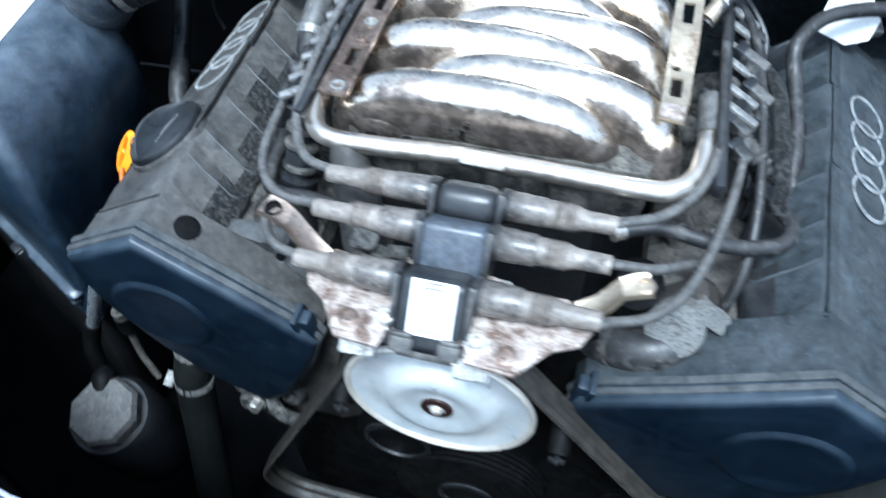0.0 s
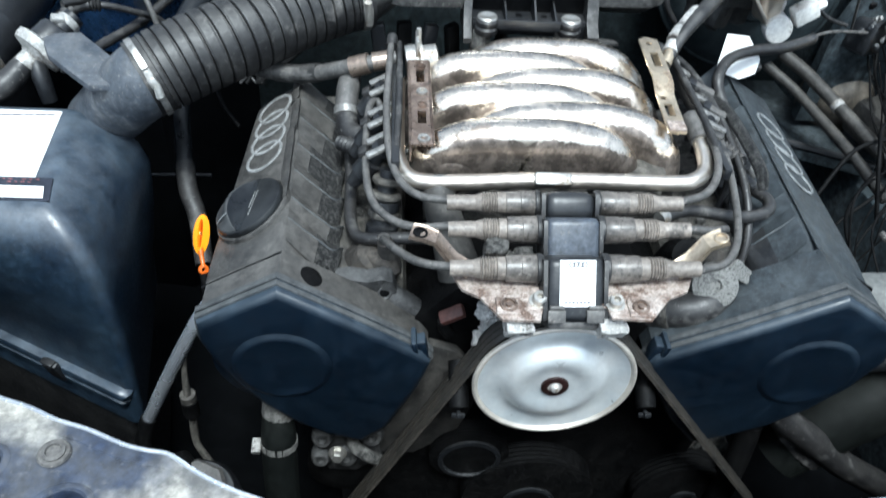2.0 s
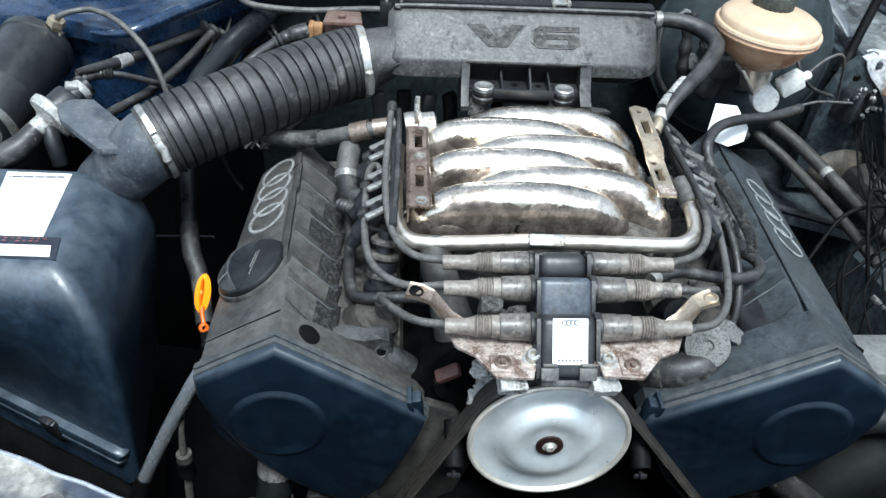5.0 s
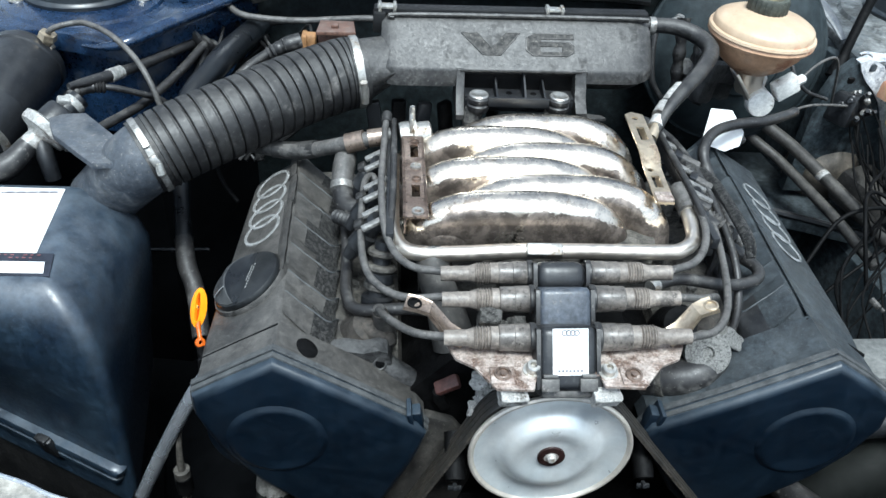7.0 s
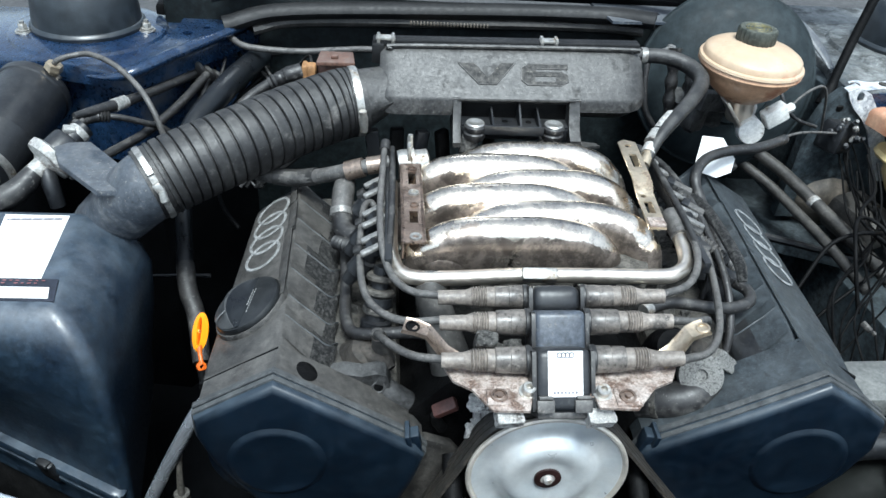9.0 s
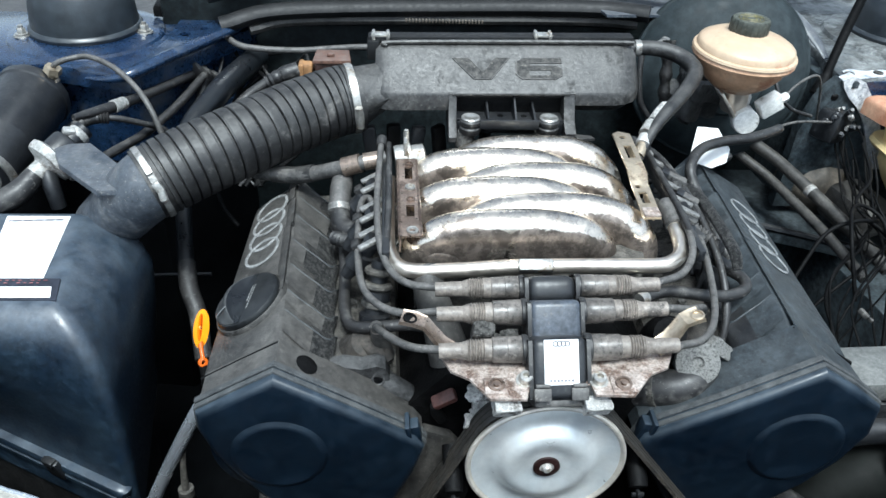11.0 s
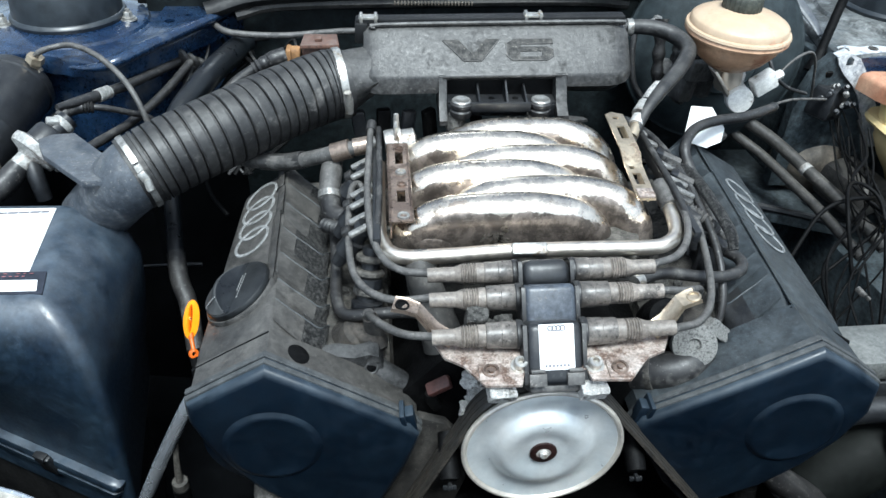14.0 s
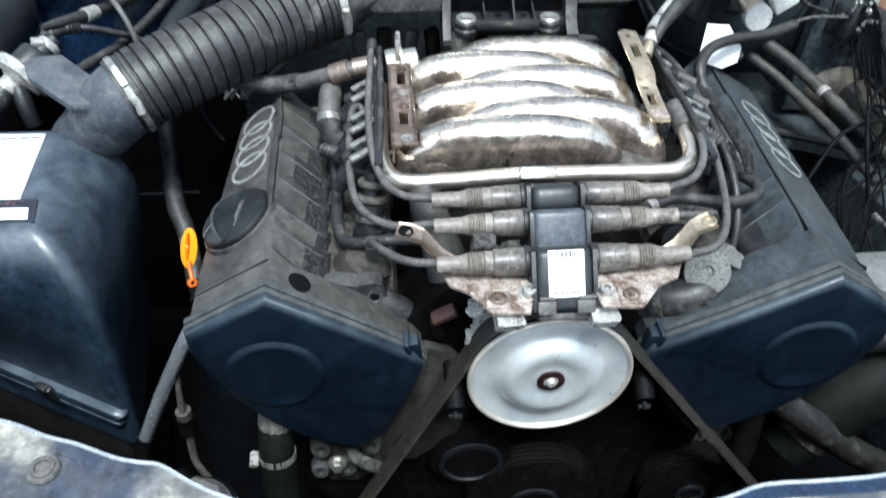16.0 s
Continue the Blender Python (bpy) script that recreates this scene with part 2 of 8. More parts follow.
SERVO = material("black_servo_paint", (0.013, 0.0185, 0.021), (0.027, 0.034, 0.037), 0.62, scale=12, grain=80, bump=0.06, dust=0.15, dust_colour=(0.06, 0.068, 0.068), spec=0.2, speck=0.08)
# Near-white: the highlight along the rolled panel edge is put into this colour.
EDGE = material("highlight_edge", (0.62, 0.64, 0.66), (0.46, 0.49, 0.54), 0.2, 0.7, scale=40, coat=0.4, bump=0.05, mottle=0.08)
CLIPM = material("dull_clip_steel", (0.19, 0.185, 0.175), (0.36, 0.35, 0.33), 0.45, 0.6, scale=70, stain=0.4, stain_colour=(0.07, 0.063, 0.055))
PLUGRED = material("grimy_red_plastic", (0.050, 0.016, 0.012), (0.085, 0.032, 0.026), 0.6, dust=0.15, scale=60)
FLAKED = material("flaked_pale_metal", (0.40, 0.42, 0.45), (0.74, 0.74, 0.73), 0.5, 0.15, scale=60, bump=0.25, stain=0.36,
                  stain_colour=(0.22, 0.235, 0.26), grain=120, dist=0.001, mottle=0.2)
FLAKEW = material("chalky_white_paint", (0.74, 0.73, 0.70), (0.58, 0.57, 0.54), 0.5, 0.15, scale=40, bump=0.12, stain=0.12, stain_colour=(0.2, 0.17, 0.13), mottle=0.12)
NECK = material("amber_tank_neck", (0.42, 0.19, 0.11), (0.56, 0.33, 0.21), 0.35, scale=30, bump=0.05, coat=0.3, stain=0.3, stain_colour=(0.25, 0.12, 0.07), mottle=0.1)
SEAL = material("dull_black_seal", (0.0055, 0.0058, 0.0065), (0.015, 0.015, 0.0155), 0.55, dust=0.12, scale=25, speck=0.3, spec=0.28, dust_colour=(0.06, 0.056, 0.05))
# Near black: the shade deep in the bay is put into this colour.
DARKWALL = material("near_black_bay_shade", (0.0010, 0.0012, 0.0016), (0.0026, 0.0030, 0.0036), 0.65, dust=0.0, scale=12, speck=0.0, spec=0.04)
# Lighter than BAY: the pale haze over this side is put into it.
BAYR = material("hazy_slate_wing_paint", (0.018, 0.025, 0.030), (0.046, 0.055, 0.060), 0.6, dust=0.15, scale=16, speck=0.12, spec=0.2, dust_colour=(0.08, 0.083, 0.08), mottle=0.6)
BAY = material("grimy_dark_bay_paint", (0.0035, 0.0055, 0.0065), (0.010, 0.0135, 0.0145), 0.6, dust=0.12, scale=16, speck=0.1, spec=0.15, dust_colour=(0.05, 0.053, 0.05), mottle=0.6)
PALEMETAL = material("pale_machined_alloy", (0.62, 0.60, 0.57), (0.50, 0.485, 0.46), 0.45, 0.4, scale=30, bump=0.15, stain=0.25, stain_colour=(0.2, 0.17, 0.13), mottle=0.15)
FLUID = material("aged_cream_plastic", (0.44, 0.315, 0.21), (0.49, 0.385, 0.27), 0.42, scale=14, bump=0.05,
                 stain=0.3, stain_colour=(0.44, 0.23, 0.15), coat=0.1, mottle=0.05, spec=0.4)
BOWL = material("brown_tinted_bowl_plastic", (0.42, 0.25, 0.15), (0.50, 0.32, 0.205), 0.42, scale=14, bump=0.05, stain=0.3, stain_colour=(0.25, 0.11, 0.06), coat=0.1, mottle=0.15, spec=0.4)
CAPGREY = material("dusty_ribbed_cap", (0.018, 0.022, 0.018), (0.06, 0.064, 0.052), 0.6, dust=0.6, scale=60, speck=0.6, dust_colour=(0.11, 0.115, 0.09))
TANK = material("yellowed_tank_plastic", (0.76, 0.62, 0.30), (0.72, 0.52, 0.27), 0.4, scale=10, bump=0.03, coat=0.2, mottle=0.06)
ORANGE = material("orange_plastic", (0.94, 0.28, 0.003), (0.92, 0.33, 0.006), 0.4, bump=0.02, mottle=0.04)
DEEPOR = material("dark_orange_plastic", (0.62, 0.11, 0.004), (0.5, 0.10, 0.006), 0.4, bump=0.02, mottle=0.1)
PAPER = material("white_label_paper", (0.80, 0.80, 0.785), (0.78, 0.78, 0.76), 0.5, bump=0.02, mottle=0.04)
INK = material("grey_label_print", (0.1, 0.1, 0.11), rough=0.5, bump=0.0)
NAVY = material("dark_label_film", (0.012, 0.014, 0.022), rough=0.4, bump=0.0)
RED = material("faded_red_print", (0.20, 0.075, 0.075), (0.26, 0.12, 0.12), rough=0.5, bump=0.0)
RINGDIM = material("faint_ring_mark", (0.24, 0.245, 0.245), (0.10, 0.105, 0.108), 0.62, 0.0, scale=90, spec=0.25)
CHASSIS = material("grey_painted_steel", (0.085, 0.088, 0.085), (0.125, 0.127, 0.12), 0.5, scale=20, dust=0.25, speck=0.4, dust_colour=(0.2, 0.195, 0.18))
RINGMARK = material("pale_ring_mark", (0.25, 0.25, 0.245), (0.12, 0.12, 0.115), 0.62, 0.0, scale=60, spec=0.25)
PALECAST = material("pale_cast_alloy", (0.44, 0.43, 0.405), (0.72, 0.70, 0.67), 0.5, 0.3, scale=110, bump=1.0, stain=0.35, stain_colour=(0.09, 0.07, 0.055), dist=0.002, mottle=0.25)
PIPEGREY = material("bare_steel_pipe", (0.62, 0.65, 0.70), (0.60, 0.65, 0.72), 0.25, 0.80, scale=40, grain=25, bump=0.0, mottle=0.05)
CLEARP = material("pale_valve_plastic", (0.2, 0.2, 0.19), (0.42, 0.41, 0.39), 0.42, scale=60, stain=0.5,
                  stain_colour=(0.12, 0.1, 0.085))
# Grey-green, taken near black: shade under the front panel is in it.
GREENISH = material("shade_darkened_hose", (0.0028, 0.0036, 0.0034), (0.0058, 0.007, 0.0064), 0.65, spec=0.12, dust=0.02, scale=20)
TRIM = material("orange_brown_strip", (0.22, 0.07, 0.025), (0.12, 0.04, 0.02), 0.4, scale=60)
COPPER = material("brown_switch_plastic", (0.085, 0.042, 0.030), (0.13, 0.072, 0.052), 0.55, dust=0.35, scale=40, bump=0.3)
BRONZE = material("dark_red_hub", (0.022, 0.010, 0.009), (0.04, 0.02, 0.018), 0.4, 0.4)
ASPHALT = material("asphalt", (0.04, 0.04, 0.042), (0.06, 0.06, 0.06), 0.85, scale=6, grain=90, bump=0.5)


# ---- mesh helpers ----
ORIGIN = {}


def thing(name, at, label, category, group="", kind=""):
    ob = new(name)
    ob.empty_display_size = 0.02
    ob.location = at
    ORIGIN[ob] = Vector(at)
    return tagged(ob, label, category, group, kind)


def part(name, bm, mat, parent=None, label="", angle=38):
    """Links a bmesh, made in world metres, as one mesh under a thing or a part."""
    o = ORIGIN[parent] if parent else Vector()
    bmesh.ops.remove_doubles(bm, verts=bm.verts, dist=1e-6)
    bmesh.ops.recalc_face_normals(bm, faces=bm.faces)
    bmesh.ops.translate(bm, vec=-o, verts=bm.verts)
    me = bpy.data.meshes.new(name)
    bm.to_mesh(me)
    bm.free()
    for p in me.polygons:
        p.use_smooth = True
    me.set_sharp_from_angle(angle=radians(angle))
    me.materials.append(mat)
    ob = new(name, me)
    if parent:
        ob.parent = parent
        ORIGIN[ob] = o
    if label:
        ob["label"] = label
    return ob


def spline(points, step=6):
    """Points on a smooth curve through the given ones."""
    p = [Vector(q) for q in points]
    p = [2 * p[0] - p[1]] + p + [2 * p[-1] - p[-2]]
    out = []
    for a, b, c, d in zip(p, p[1:], p[2:], p[3:]):
        for k in range(step):
            t = k / step
            out.append(0.5 * (2 * b + (c - a) * t + (2 * a - 5 * b + 4 * c - d) * t * t + (3 * b - a - 3 * c + d) * t ** 3))
    return out + [p[-2]]


def rings(bm, loops, close=True, caps=True):
    """Skins a row of equal loops."""
    rows = [[bm.verts.new(v) for v in loop] for loop in loops]
    n = len(rows[0])
    for a, b in zip(rows, rows[1:]):
        for i in range(n if close else n - 1):
            j = (i + 1) % n
            bm.faces.new((a[i], a[j], b[j], b[i]))
    if caps:
        bm.faces.new(rows[0][::-1])
        bm.faces.new(rows[-1])
    return rows


def tube(bm, points, r, seg=12, step=6, smooth=True, squash=1.0, caps=True):
    """A round bar along a curve. r: a number, a list for the points, or a function of 0..1."""
    pts = spline(points, step) if smooth else [Vector(q) for q in points]
    n = len(pts)
    tangent = [(pts[min(i + 1, n - 1)] - pts[max(i - 1, 0)]).normalized() for i in range(n)]
    side = tangent[0].orthogonal().normalized()
    if abs(tangent[0].z) < 0.9:
        side = tangent[0].cross(Vector((0, 0, 1))).normalized()
    loops = []
    for i, (p, t) in enumerate(zip(pts, tangent)):
        side = (side - t * side.dot(t)).normalized()
        up = side.cross(t)
        f = i / (n - 1)
        if callable(r):
            rad = r(f)
        elif isinstance(r, (list, tuple)):
            k = f * (len(r) - 1)
            a = min(int(k), len(r) - 2)
            rad = r[a] + (r[a + 1] - r[a]) * (k - a)
        else:
            rad = r
        loops.append([p + rad * (math.cos(2 * math.pi * j / seg) * side + squash * math.sin(2 * math.pi * j / seg) * up)
                      for j in range(seg)])
    rings(bm, loops, True, caps)
    return bm


def lathe(bm, profile, at=(0, 0, 0), axis=(0, 0, 1), seg=32, caps=True):
    """Turns (radius, height) pairs round an axis."""
    q = Vector(axis).normalized().to_track_quat("Z", "Y")
    loops = []
    for rad, h in profile:
        rad = max(rad, 1e-4)
        loops.append([Vector(at) + q @ Vector((rad * math.cos(2 * math.pi * j / seg), rad * math.sin(2 * math.pi * j / seg), h))
                      for j in range(seg)])
    rings(bm, loops, True, caps)
    return bm


def block(bm, size, m=None, bevel=0.0, seg=2):
    """A box of that size, its edges rounded, at the pose m."""
    tmp = bmesh.new()
    bmesh.ops.create_cube(tmp, size=1.0, matrix=Matrix.Diagonal((*size, 1)))
    if bevel:
        bmesh.ops.bevel(tmp, geom=tmp.edges[:], offset=bevel, segments=seg, affect="EDGES", profile=0.5)
    join(bm, tmp, m or Matrix())
    return bm


def join(bm, tmp, m=None):
    if m is not None:
        bmesh.ops.transform(tmp, matrix=m, verts=tmp.verts)
    table = {v: bm.verts.new(v.co) for v in tmp.verts}
    for f in tmp.faces:
        bm.faces.new([table[v] for v in f.verts])
    tmp.free()


def prism(bm, outline, lo, hi, to, bevel=0.0, seg=2):
    """A flat outline of (a, b) pairs, thickened from lo to hi; to(a, b, h) gives the place."""
    tmp = bmesh.new()
    rows = rings(tmp, [[Vector((a, b, lo)) for a, b in outline], [Vector((a, b, hi)) for a, b in outline]])
    bmesh.ops.recalc_face_normals(tmp, faces=tmp.faces)
    if bevel:
        edges = [e for e in tmp.edges if abs(e.verts[0].co.z - hi) < 1e-7 and abs(e.verts[1].co.z - hi) < 1e-7]
        bmesh.ops.bevel(tmp, geom=edges, offset=bevel, segments=seg, affect="EDGES", profile=0.5)
    for v in tmp.verts:
        v.co = to(*v.co)
    join(bm, tmp)
    return bm


def plate_with_holes(bm, outline, holes, lo, hi, to):
    """A flat sheet with openings cut through it; holes are outlines too."""
    tmp = bmesh.new()
    loops = [outline, *holes]
    edges = []
    for loop in loops:
        vs = [tmp.verts.new((a, b, 0)) for a, b in loop]
        edges += [tmp.edges.new((vs[i], vs[(i + 1) % len(vs)])) for i in range(len(vs))]
    bmesh.ops.triangle_fill(tmp, use_beauty=True, use_dissolve=False, edges=edges, normal=(0, 0, 1))
    faces = tmp.faces[:]
    for f in faces:
        for v in f.verts:
            v.co.z = lo
    out = bmesh.ops.extrude_face_region(tmp, geom=faces)
    for v in out["geom"]:
        if isinstance(v, bmesh.types.BMVert):
            v.co.z = hi
    for v in tmp.verts:
        v.co = to(*v.co)
    join(bm, tmp)
    return bm


def loaf(bm, points, r, floor, seg=40, step=10):
    """A runner: round on top, with straight flanks down to the floor where it lies level."""
    pts = spline(points, step)
    n = len(pts)
    tangent = [(pts[min(i + 1, n - 1)] - pts[max(i - 1, 0)]).normalized() for i in range(n)]
    loops = []
    side = tangent[0].cross(Vector((0, 0, 1))).normalized()
    for i, (p, t) in enumerate(zip(pts, tangent)):
        side = (side - t * side.dot(t)).normalized()
        up = side.cross(t)
        k = i / (n - 1) * (len(r) - 1)
        a = min(int(k), len(r) - 2)
        rad = r[a] + (r[a + 1] - r[a]) * (k - a)
        level = max(0.0, 1 - abs(t.z) * 1.15)
        loop = []
        for j in range(seg):
            c, h = math.cos(2 * math.pi * j / seg), math.sin(2 * math.pi * j / seg)
            v = p + rad * (c * side + h * up)
            if h < 0:
                w = p + math.copysign(abs(c) ** 0.3, c) * rad * (1 + 0.10 * -h) * side
                w.z = p.z + (p.z - floor) * h
                v = v.lerp(w, level)
            loop.append(v)
        loops.append(loop)
    rings(bm, loops)
    return bm


def lump(bm, at, size, seed=0, rough=0.25, m=None):
    """A rough cast lump, flattened here and there."""
    tmp = bmesh.new()
    bmesh.ops.create_icosphere(tmp, subdivisions=3, radius=1.0)
    for v in tmp.verts:
        q = v.co.copy()
        q = Vector([math.copysign(min(abs(c), 0.60) / 0.66, c) for c in q])
        q *= 1 + rough * noise.noise(q * 1.3 + Vector((seed * 7.1, seed * 3.3, seed))) + 0.4 * rough * noise.noise(q * 4.1 + Vector((seed, 0, 0)))
        v.co = Vector((q.x * size[0], q.y * size[1], q.z * size[2])) / 2
    join(bm, tmp, Matrix.Translation(at) @ (m or Matrix()))
    return bm


def circle(a, b, r, n=16, squash=1.0, turn=0.0):
    return [(a + r * math.cos(2 * math.pi * k / n + turn), b + squash * r * math.sin(2 * math.pi * k / n + turn)) for k in range(n)]


def rect(a, b, w, h):
    return [(a - w / 2, b - h / 2), (a + w / 2, b - h / 2), (a + w / 2, b + h / 2), (a - w / 2, b + h / 2)]


def facing(at, normal, right):
    """A frame whose x runs to the right, and whose z is the normal."""
    z = Vector(normal).normalized()
    x = Vector(right)
    x = (x - z * x.dot(z)).normalized()
    m = Matrix((x, z.cross(x), z)).transposed().to_4x4()
    m.translation = Vector(at)
    return m


def hex_bolt(bm, at, axis, r=0.006, h=0.005, washer=True):
    if washer:
        lathe(bm, [(r * 1.45, 0), (r * 1.45, 0.0012), (r, 0.0013)], at, axis, 16)
    lathe(bm, [(r, 0), (r, h * 0.85), (r * 0.85, h), (0.0, h)], at, axis, 6)


def cap_bolt(bm, at, axis, r=0.005, h=0.007):
    """A socket-head bolt on its washer."""
    lathe(bm, [(r * 1.4, 0), (r * 1.4, 0.0014), (r, 0.0015), (r, h - 0.0008), (r * 0.88, h), (r * 0.5, h), (r * 0.48, h * 0.5), (0.0, h * 0.5)],
          at, axis, 16)


# ---- ground and car body ----
bm = bmesh.new()
bmesh.ops.create_grid(bm, x_segments=8, y_segments=8, size=60)
tagged(part("ground", bm, ASPHALT), "grey asphalt under the car", "ground", kind="structure")

body = thing("car_body", (0, 0.3, 0.2), "dark blue car body round the open engine bay", "car body", kind="structure")


def flat(a, b, h):
    return Vector((a, b, h))


# bulkhead, scuttle rail and windscreen base
bm = bmesh.new()
block(bm, (0.98, 0.03, 0.8), pose(-0.01, 0.768, 0.44), 0.004)
block(bm, (0.12, 0.03, 0.62), pose(0.54, 0.768, 0.46), 0.004)
part("bulkhead", bm, BAY, body, "black sealed bulkhead")
bm = bmesh.new()
tube(bm, [(-0.40, 0.70, 0.815), (-0.30, 0.725, 0.832), (0, 0.74, 0.84), (0.18, 0.73, 0.846), (0.26, 0.70, 0.85)], 0.016, 10, squash=0.8)
part("scuttle_rail", bm, SEAL, body, "black scuttle rail")
bm = bmesh.new()
tube(bm, [(-0.42, 0.72, 0.855), (-0.30, 0.76, 0.868), (0, 0.775, 0.874), (0.2, 0.765, 0.880), (0.32, 0.72, 0.885)], 0.013, 10)
part("rubber_seal", bm, SEAL, body, "black rubber bonnet seal")
bm = bmesh.new()
block(bm, (0.88, 0.25, 0.012), pose(-0.02, 0.90, 0.862, 4), 0.003)
part("scuttle_panel", bm, DARKWALL, body)
bm = bmesh.new()
tube(bm, [(-0.36, 0.715, 0.806), (-0.28, 0.735, 0.816), (0, 0.742, 0.822), (0.18, 0.738, 0.826), (0.25, 0.72, 0.828)], 0.014, 10, squash=0.7)
part("scuttle_flange", bm, DIRTPIPE, body, "brown dusty flange below the rail")
for k in range(24):
    bm = bmesh.new()
    block(bm, (0.0024, 0.006, 0.0055), pose(-0.118 + k * 0.0052, 0.7215, 0.823), 0.0005, 1)
    part("vent_slat", bm, TAN, body)

# inner wings
bm = bmesh.new()
prism(bm, [(-0.84, 0.60), (-0.62, 0.585), (-0.50, 0.548), (-0.43, 0.642), (-0.357, 0.750), (-0.352, 0.80), (-0.84, 0.80)],
      0.770, 0.796, flat, 0.006)
part("inner_wing", bm, PAINT, body, "dark blue painted inner wing")
bm = bmesh.new()
prism(bm, [(0.84, 0.62), (0.84, 1.02), (0.592, 1.02), (0.562, 0.72), (0.551, 0.66), (0.550, 0.612), (0.566, 0.598), (0.60, 0.606), (0.64, 0.612), (0.69, 0.62)],
      0.776, 0.790, flat, 0.005)
part("inner_wing", bm, WORN, body, "weathered grey-blue inner wing")
bm = bmesh.new()
prism(bm, [(-0.82, 0.61), (-0.62, 0.605), (-0.50, 0.566), (-0.442, 0.650), (-0.374, 0.755), (-0.82, 0.76)], 0.645, 0.769, flat, 0.004)
part("wing_wall", bm, PAINT, body, "dark blue wing side wall")
# Lower part of the blue wall, blackened to stand for shade.
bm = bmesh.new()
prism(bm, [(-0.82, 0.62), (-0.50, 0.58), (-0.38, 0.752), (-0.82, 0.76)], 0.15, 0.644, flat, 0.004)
part("wing_wall", bm, DARKWALL, body, "lower wing wall, near-black for the shade in the bay")
bm = bmesh.new()
prism(bm, [(0.53, 0.76), (0.535, 0.70), (0.545, 0.625), (0.775, 0.625), (0.775, 0.0), (0.82, 0.0), (0.82, 0.76)], 0.15, 0.775, flat, 0.004)
part("wing_wall", bm, BAYR, body, "dark wing side wall with worn sealant")
bm = bmesh.new()
prism(bm, [(0.585, 0.624), (0.612, 0.36), (0.64, 0.0), (0.774, 0.0), (0.774, 0.624)], 0.15, 0.50, flat, 0.004)
part("wing_ledge", bm, BAYR, body, "dark ledge under the tank")
# front face of the wing: dark sealant, then bare flaked metal
seam = [(0.547, 0.788), (0.553, 0.776), (0.566, 0.760), (0.585, 0.744), (0.602, 0.724), (0.614, 0.702), (0.626, 0.678), (0.640, 0.655), (0.652, 0.635)]
bm = bmesh.new()
prism(bm, [(0.505, 0.56), (0.505, 0.70), (0.525, 0.765)] + seam + [(0.66, 0.56)], 0.0, 0.020, lambda a, b, h: Vector((a, 0.604 + h, b)))
part("wing_front", bm, BAYR, body, "dark sealed wing front")
bm = bmesh.new()
strip_edge = [(0.562, 0.796), (0.585, 0.785), (0.603, 0.762), (0.622, 0.735), (0.640, 0.705), (0.655, 0.675), (0.668, 0.635)]
prism(bm, seam[::-1] + strip_edge, 0.0, 0.016, lambda a, b, h: Vector((a, 0.600 + h, b)))
part("bare_patch", bm, FLAKED, body, "bare flaked metal on the wing front")
bm = bmesh.new()
prism(bm, strip_edge[1:] + [(0.76, 0.635), (0.76, 0.790)], 0.0, 0.014, lambda a, b, h: Vector((a, 0.603 + h, b)))
part("wing_front", bm, PAINT, body, "deep blue painted wing front")
bm = bmesh.new()
prism(bm, [(0.556, 0.606), (0.570, 0.600), (0.602, 0.609), (0.640, 0.615), (0.655, 0.628), (0.63, 0.640), (0.597, 0.632), (0.575, 0.640), (0.560, 0.632)], 0.7902, 0.7915, flat)
part("bare_patch", bm, FLAKED, body, "bare flaked metal on the wing top")
for x, y in ((0.565, 0.589 + 0.03), (0.615, 0.625)):
    bm = bmesh.new()
    lathe(bm, [(0.008, 0), (0.0075, 0.0015), (0.0045, 0.002), (0.004, 0.0005), (0, 0.0005)], (x, y, 0.7916), seg=16)
    part("wing_stud", bm, HEAD, body)


def strut_tower(x, y, z, r, nuts, paint):
    bm = bmesh.new()
    lathe(bm, [(r * 1.5, 0), (r * 1.42, 0.010), (r * 1.2, 0.014), (r * 1.0, 0.015)], (x, y, z))
    tower = part("strut_tower", bm, paint, body, "painted strut tower")
    bm = bmesh.new()
    lathe(bm, [(r * 0.99, 0.012), (r * 1.03, 0.015), (r * 1.04, 0.020), (r * 1.01, 0.024), (r * 0.98, 0.025), (r * 0.97, 0.036), (r * 0.945, 0.055), (r * 0.89, 0.074), (r * 0.76, 0.090), (r * 0.5, 0.101), (0, 0.106)], (x, y, z), seg=48)
    part("dome_cap", bm, DOME, tower, "black domed strut cap")
    for a in nuts:
        bm = bmesh.new()
        p = (x + r * 1.14 * math.cos(radians(a)), y + r * 1.14 * math.sin(radians(a)), z + 0.014)
        lathe(bm, [(0.012, 0), (0.0115, 0.002), (0.008, 0.0025), (0.008, 0.004)], p)
        hex_bolt(bm, (p[0], p[1], p[2] + 0.003), (0, 0, 1), 0.0065, 0.009)
        lathe(bm, [(0.0035, 0.01), (0.0035, 0.016), (0, 0.0162)], p, seg=10)
        part("strut_nut", bm, ZINC, tower, "zinc strut nut on its washer")


strut_tower(-0.600, 0.707, 0.790, 0.078, (206, 352), PAINT)
strut_tower(0.740, 0.785, 0.786, 0.088, (), WORN)

# flange rail beside the tower, with punched holes
bm = bmesh.new()
plate_with_holes(bm, [(-0.498, 0.550), (-0.43, 0.644), (-0.355, 0.756), (-0.355, 0.80), (-0.47, 0.80), (-0.475, 0.66)],
                 [circle(-0.452, 0.690, 0.008), circle(-0.428, 0.715, 0.006), circle(-0.405, 0.742, 0.007), circle(-0.385, 0.770, 0.009)],
                 0.800, 0.804, flat)
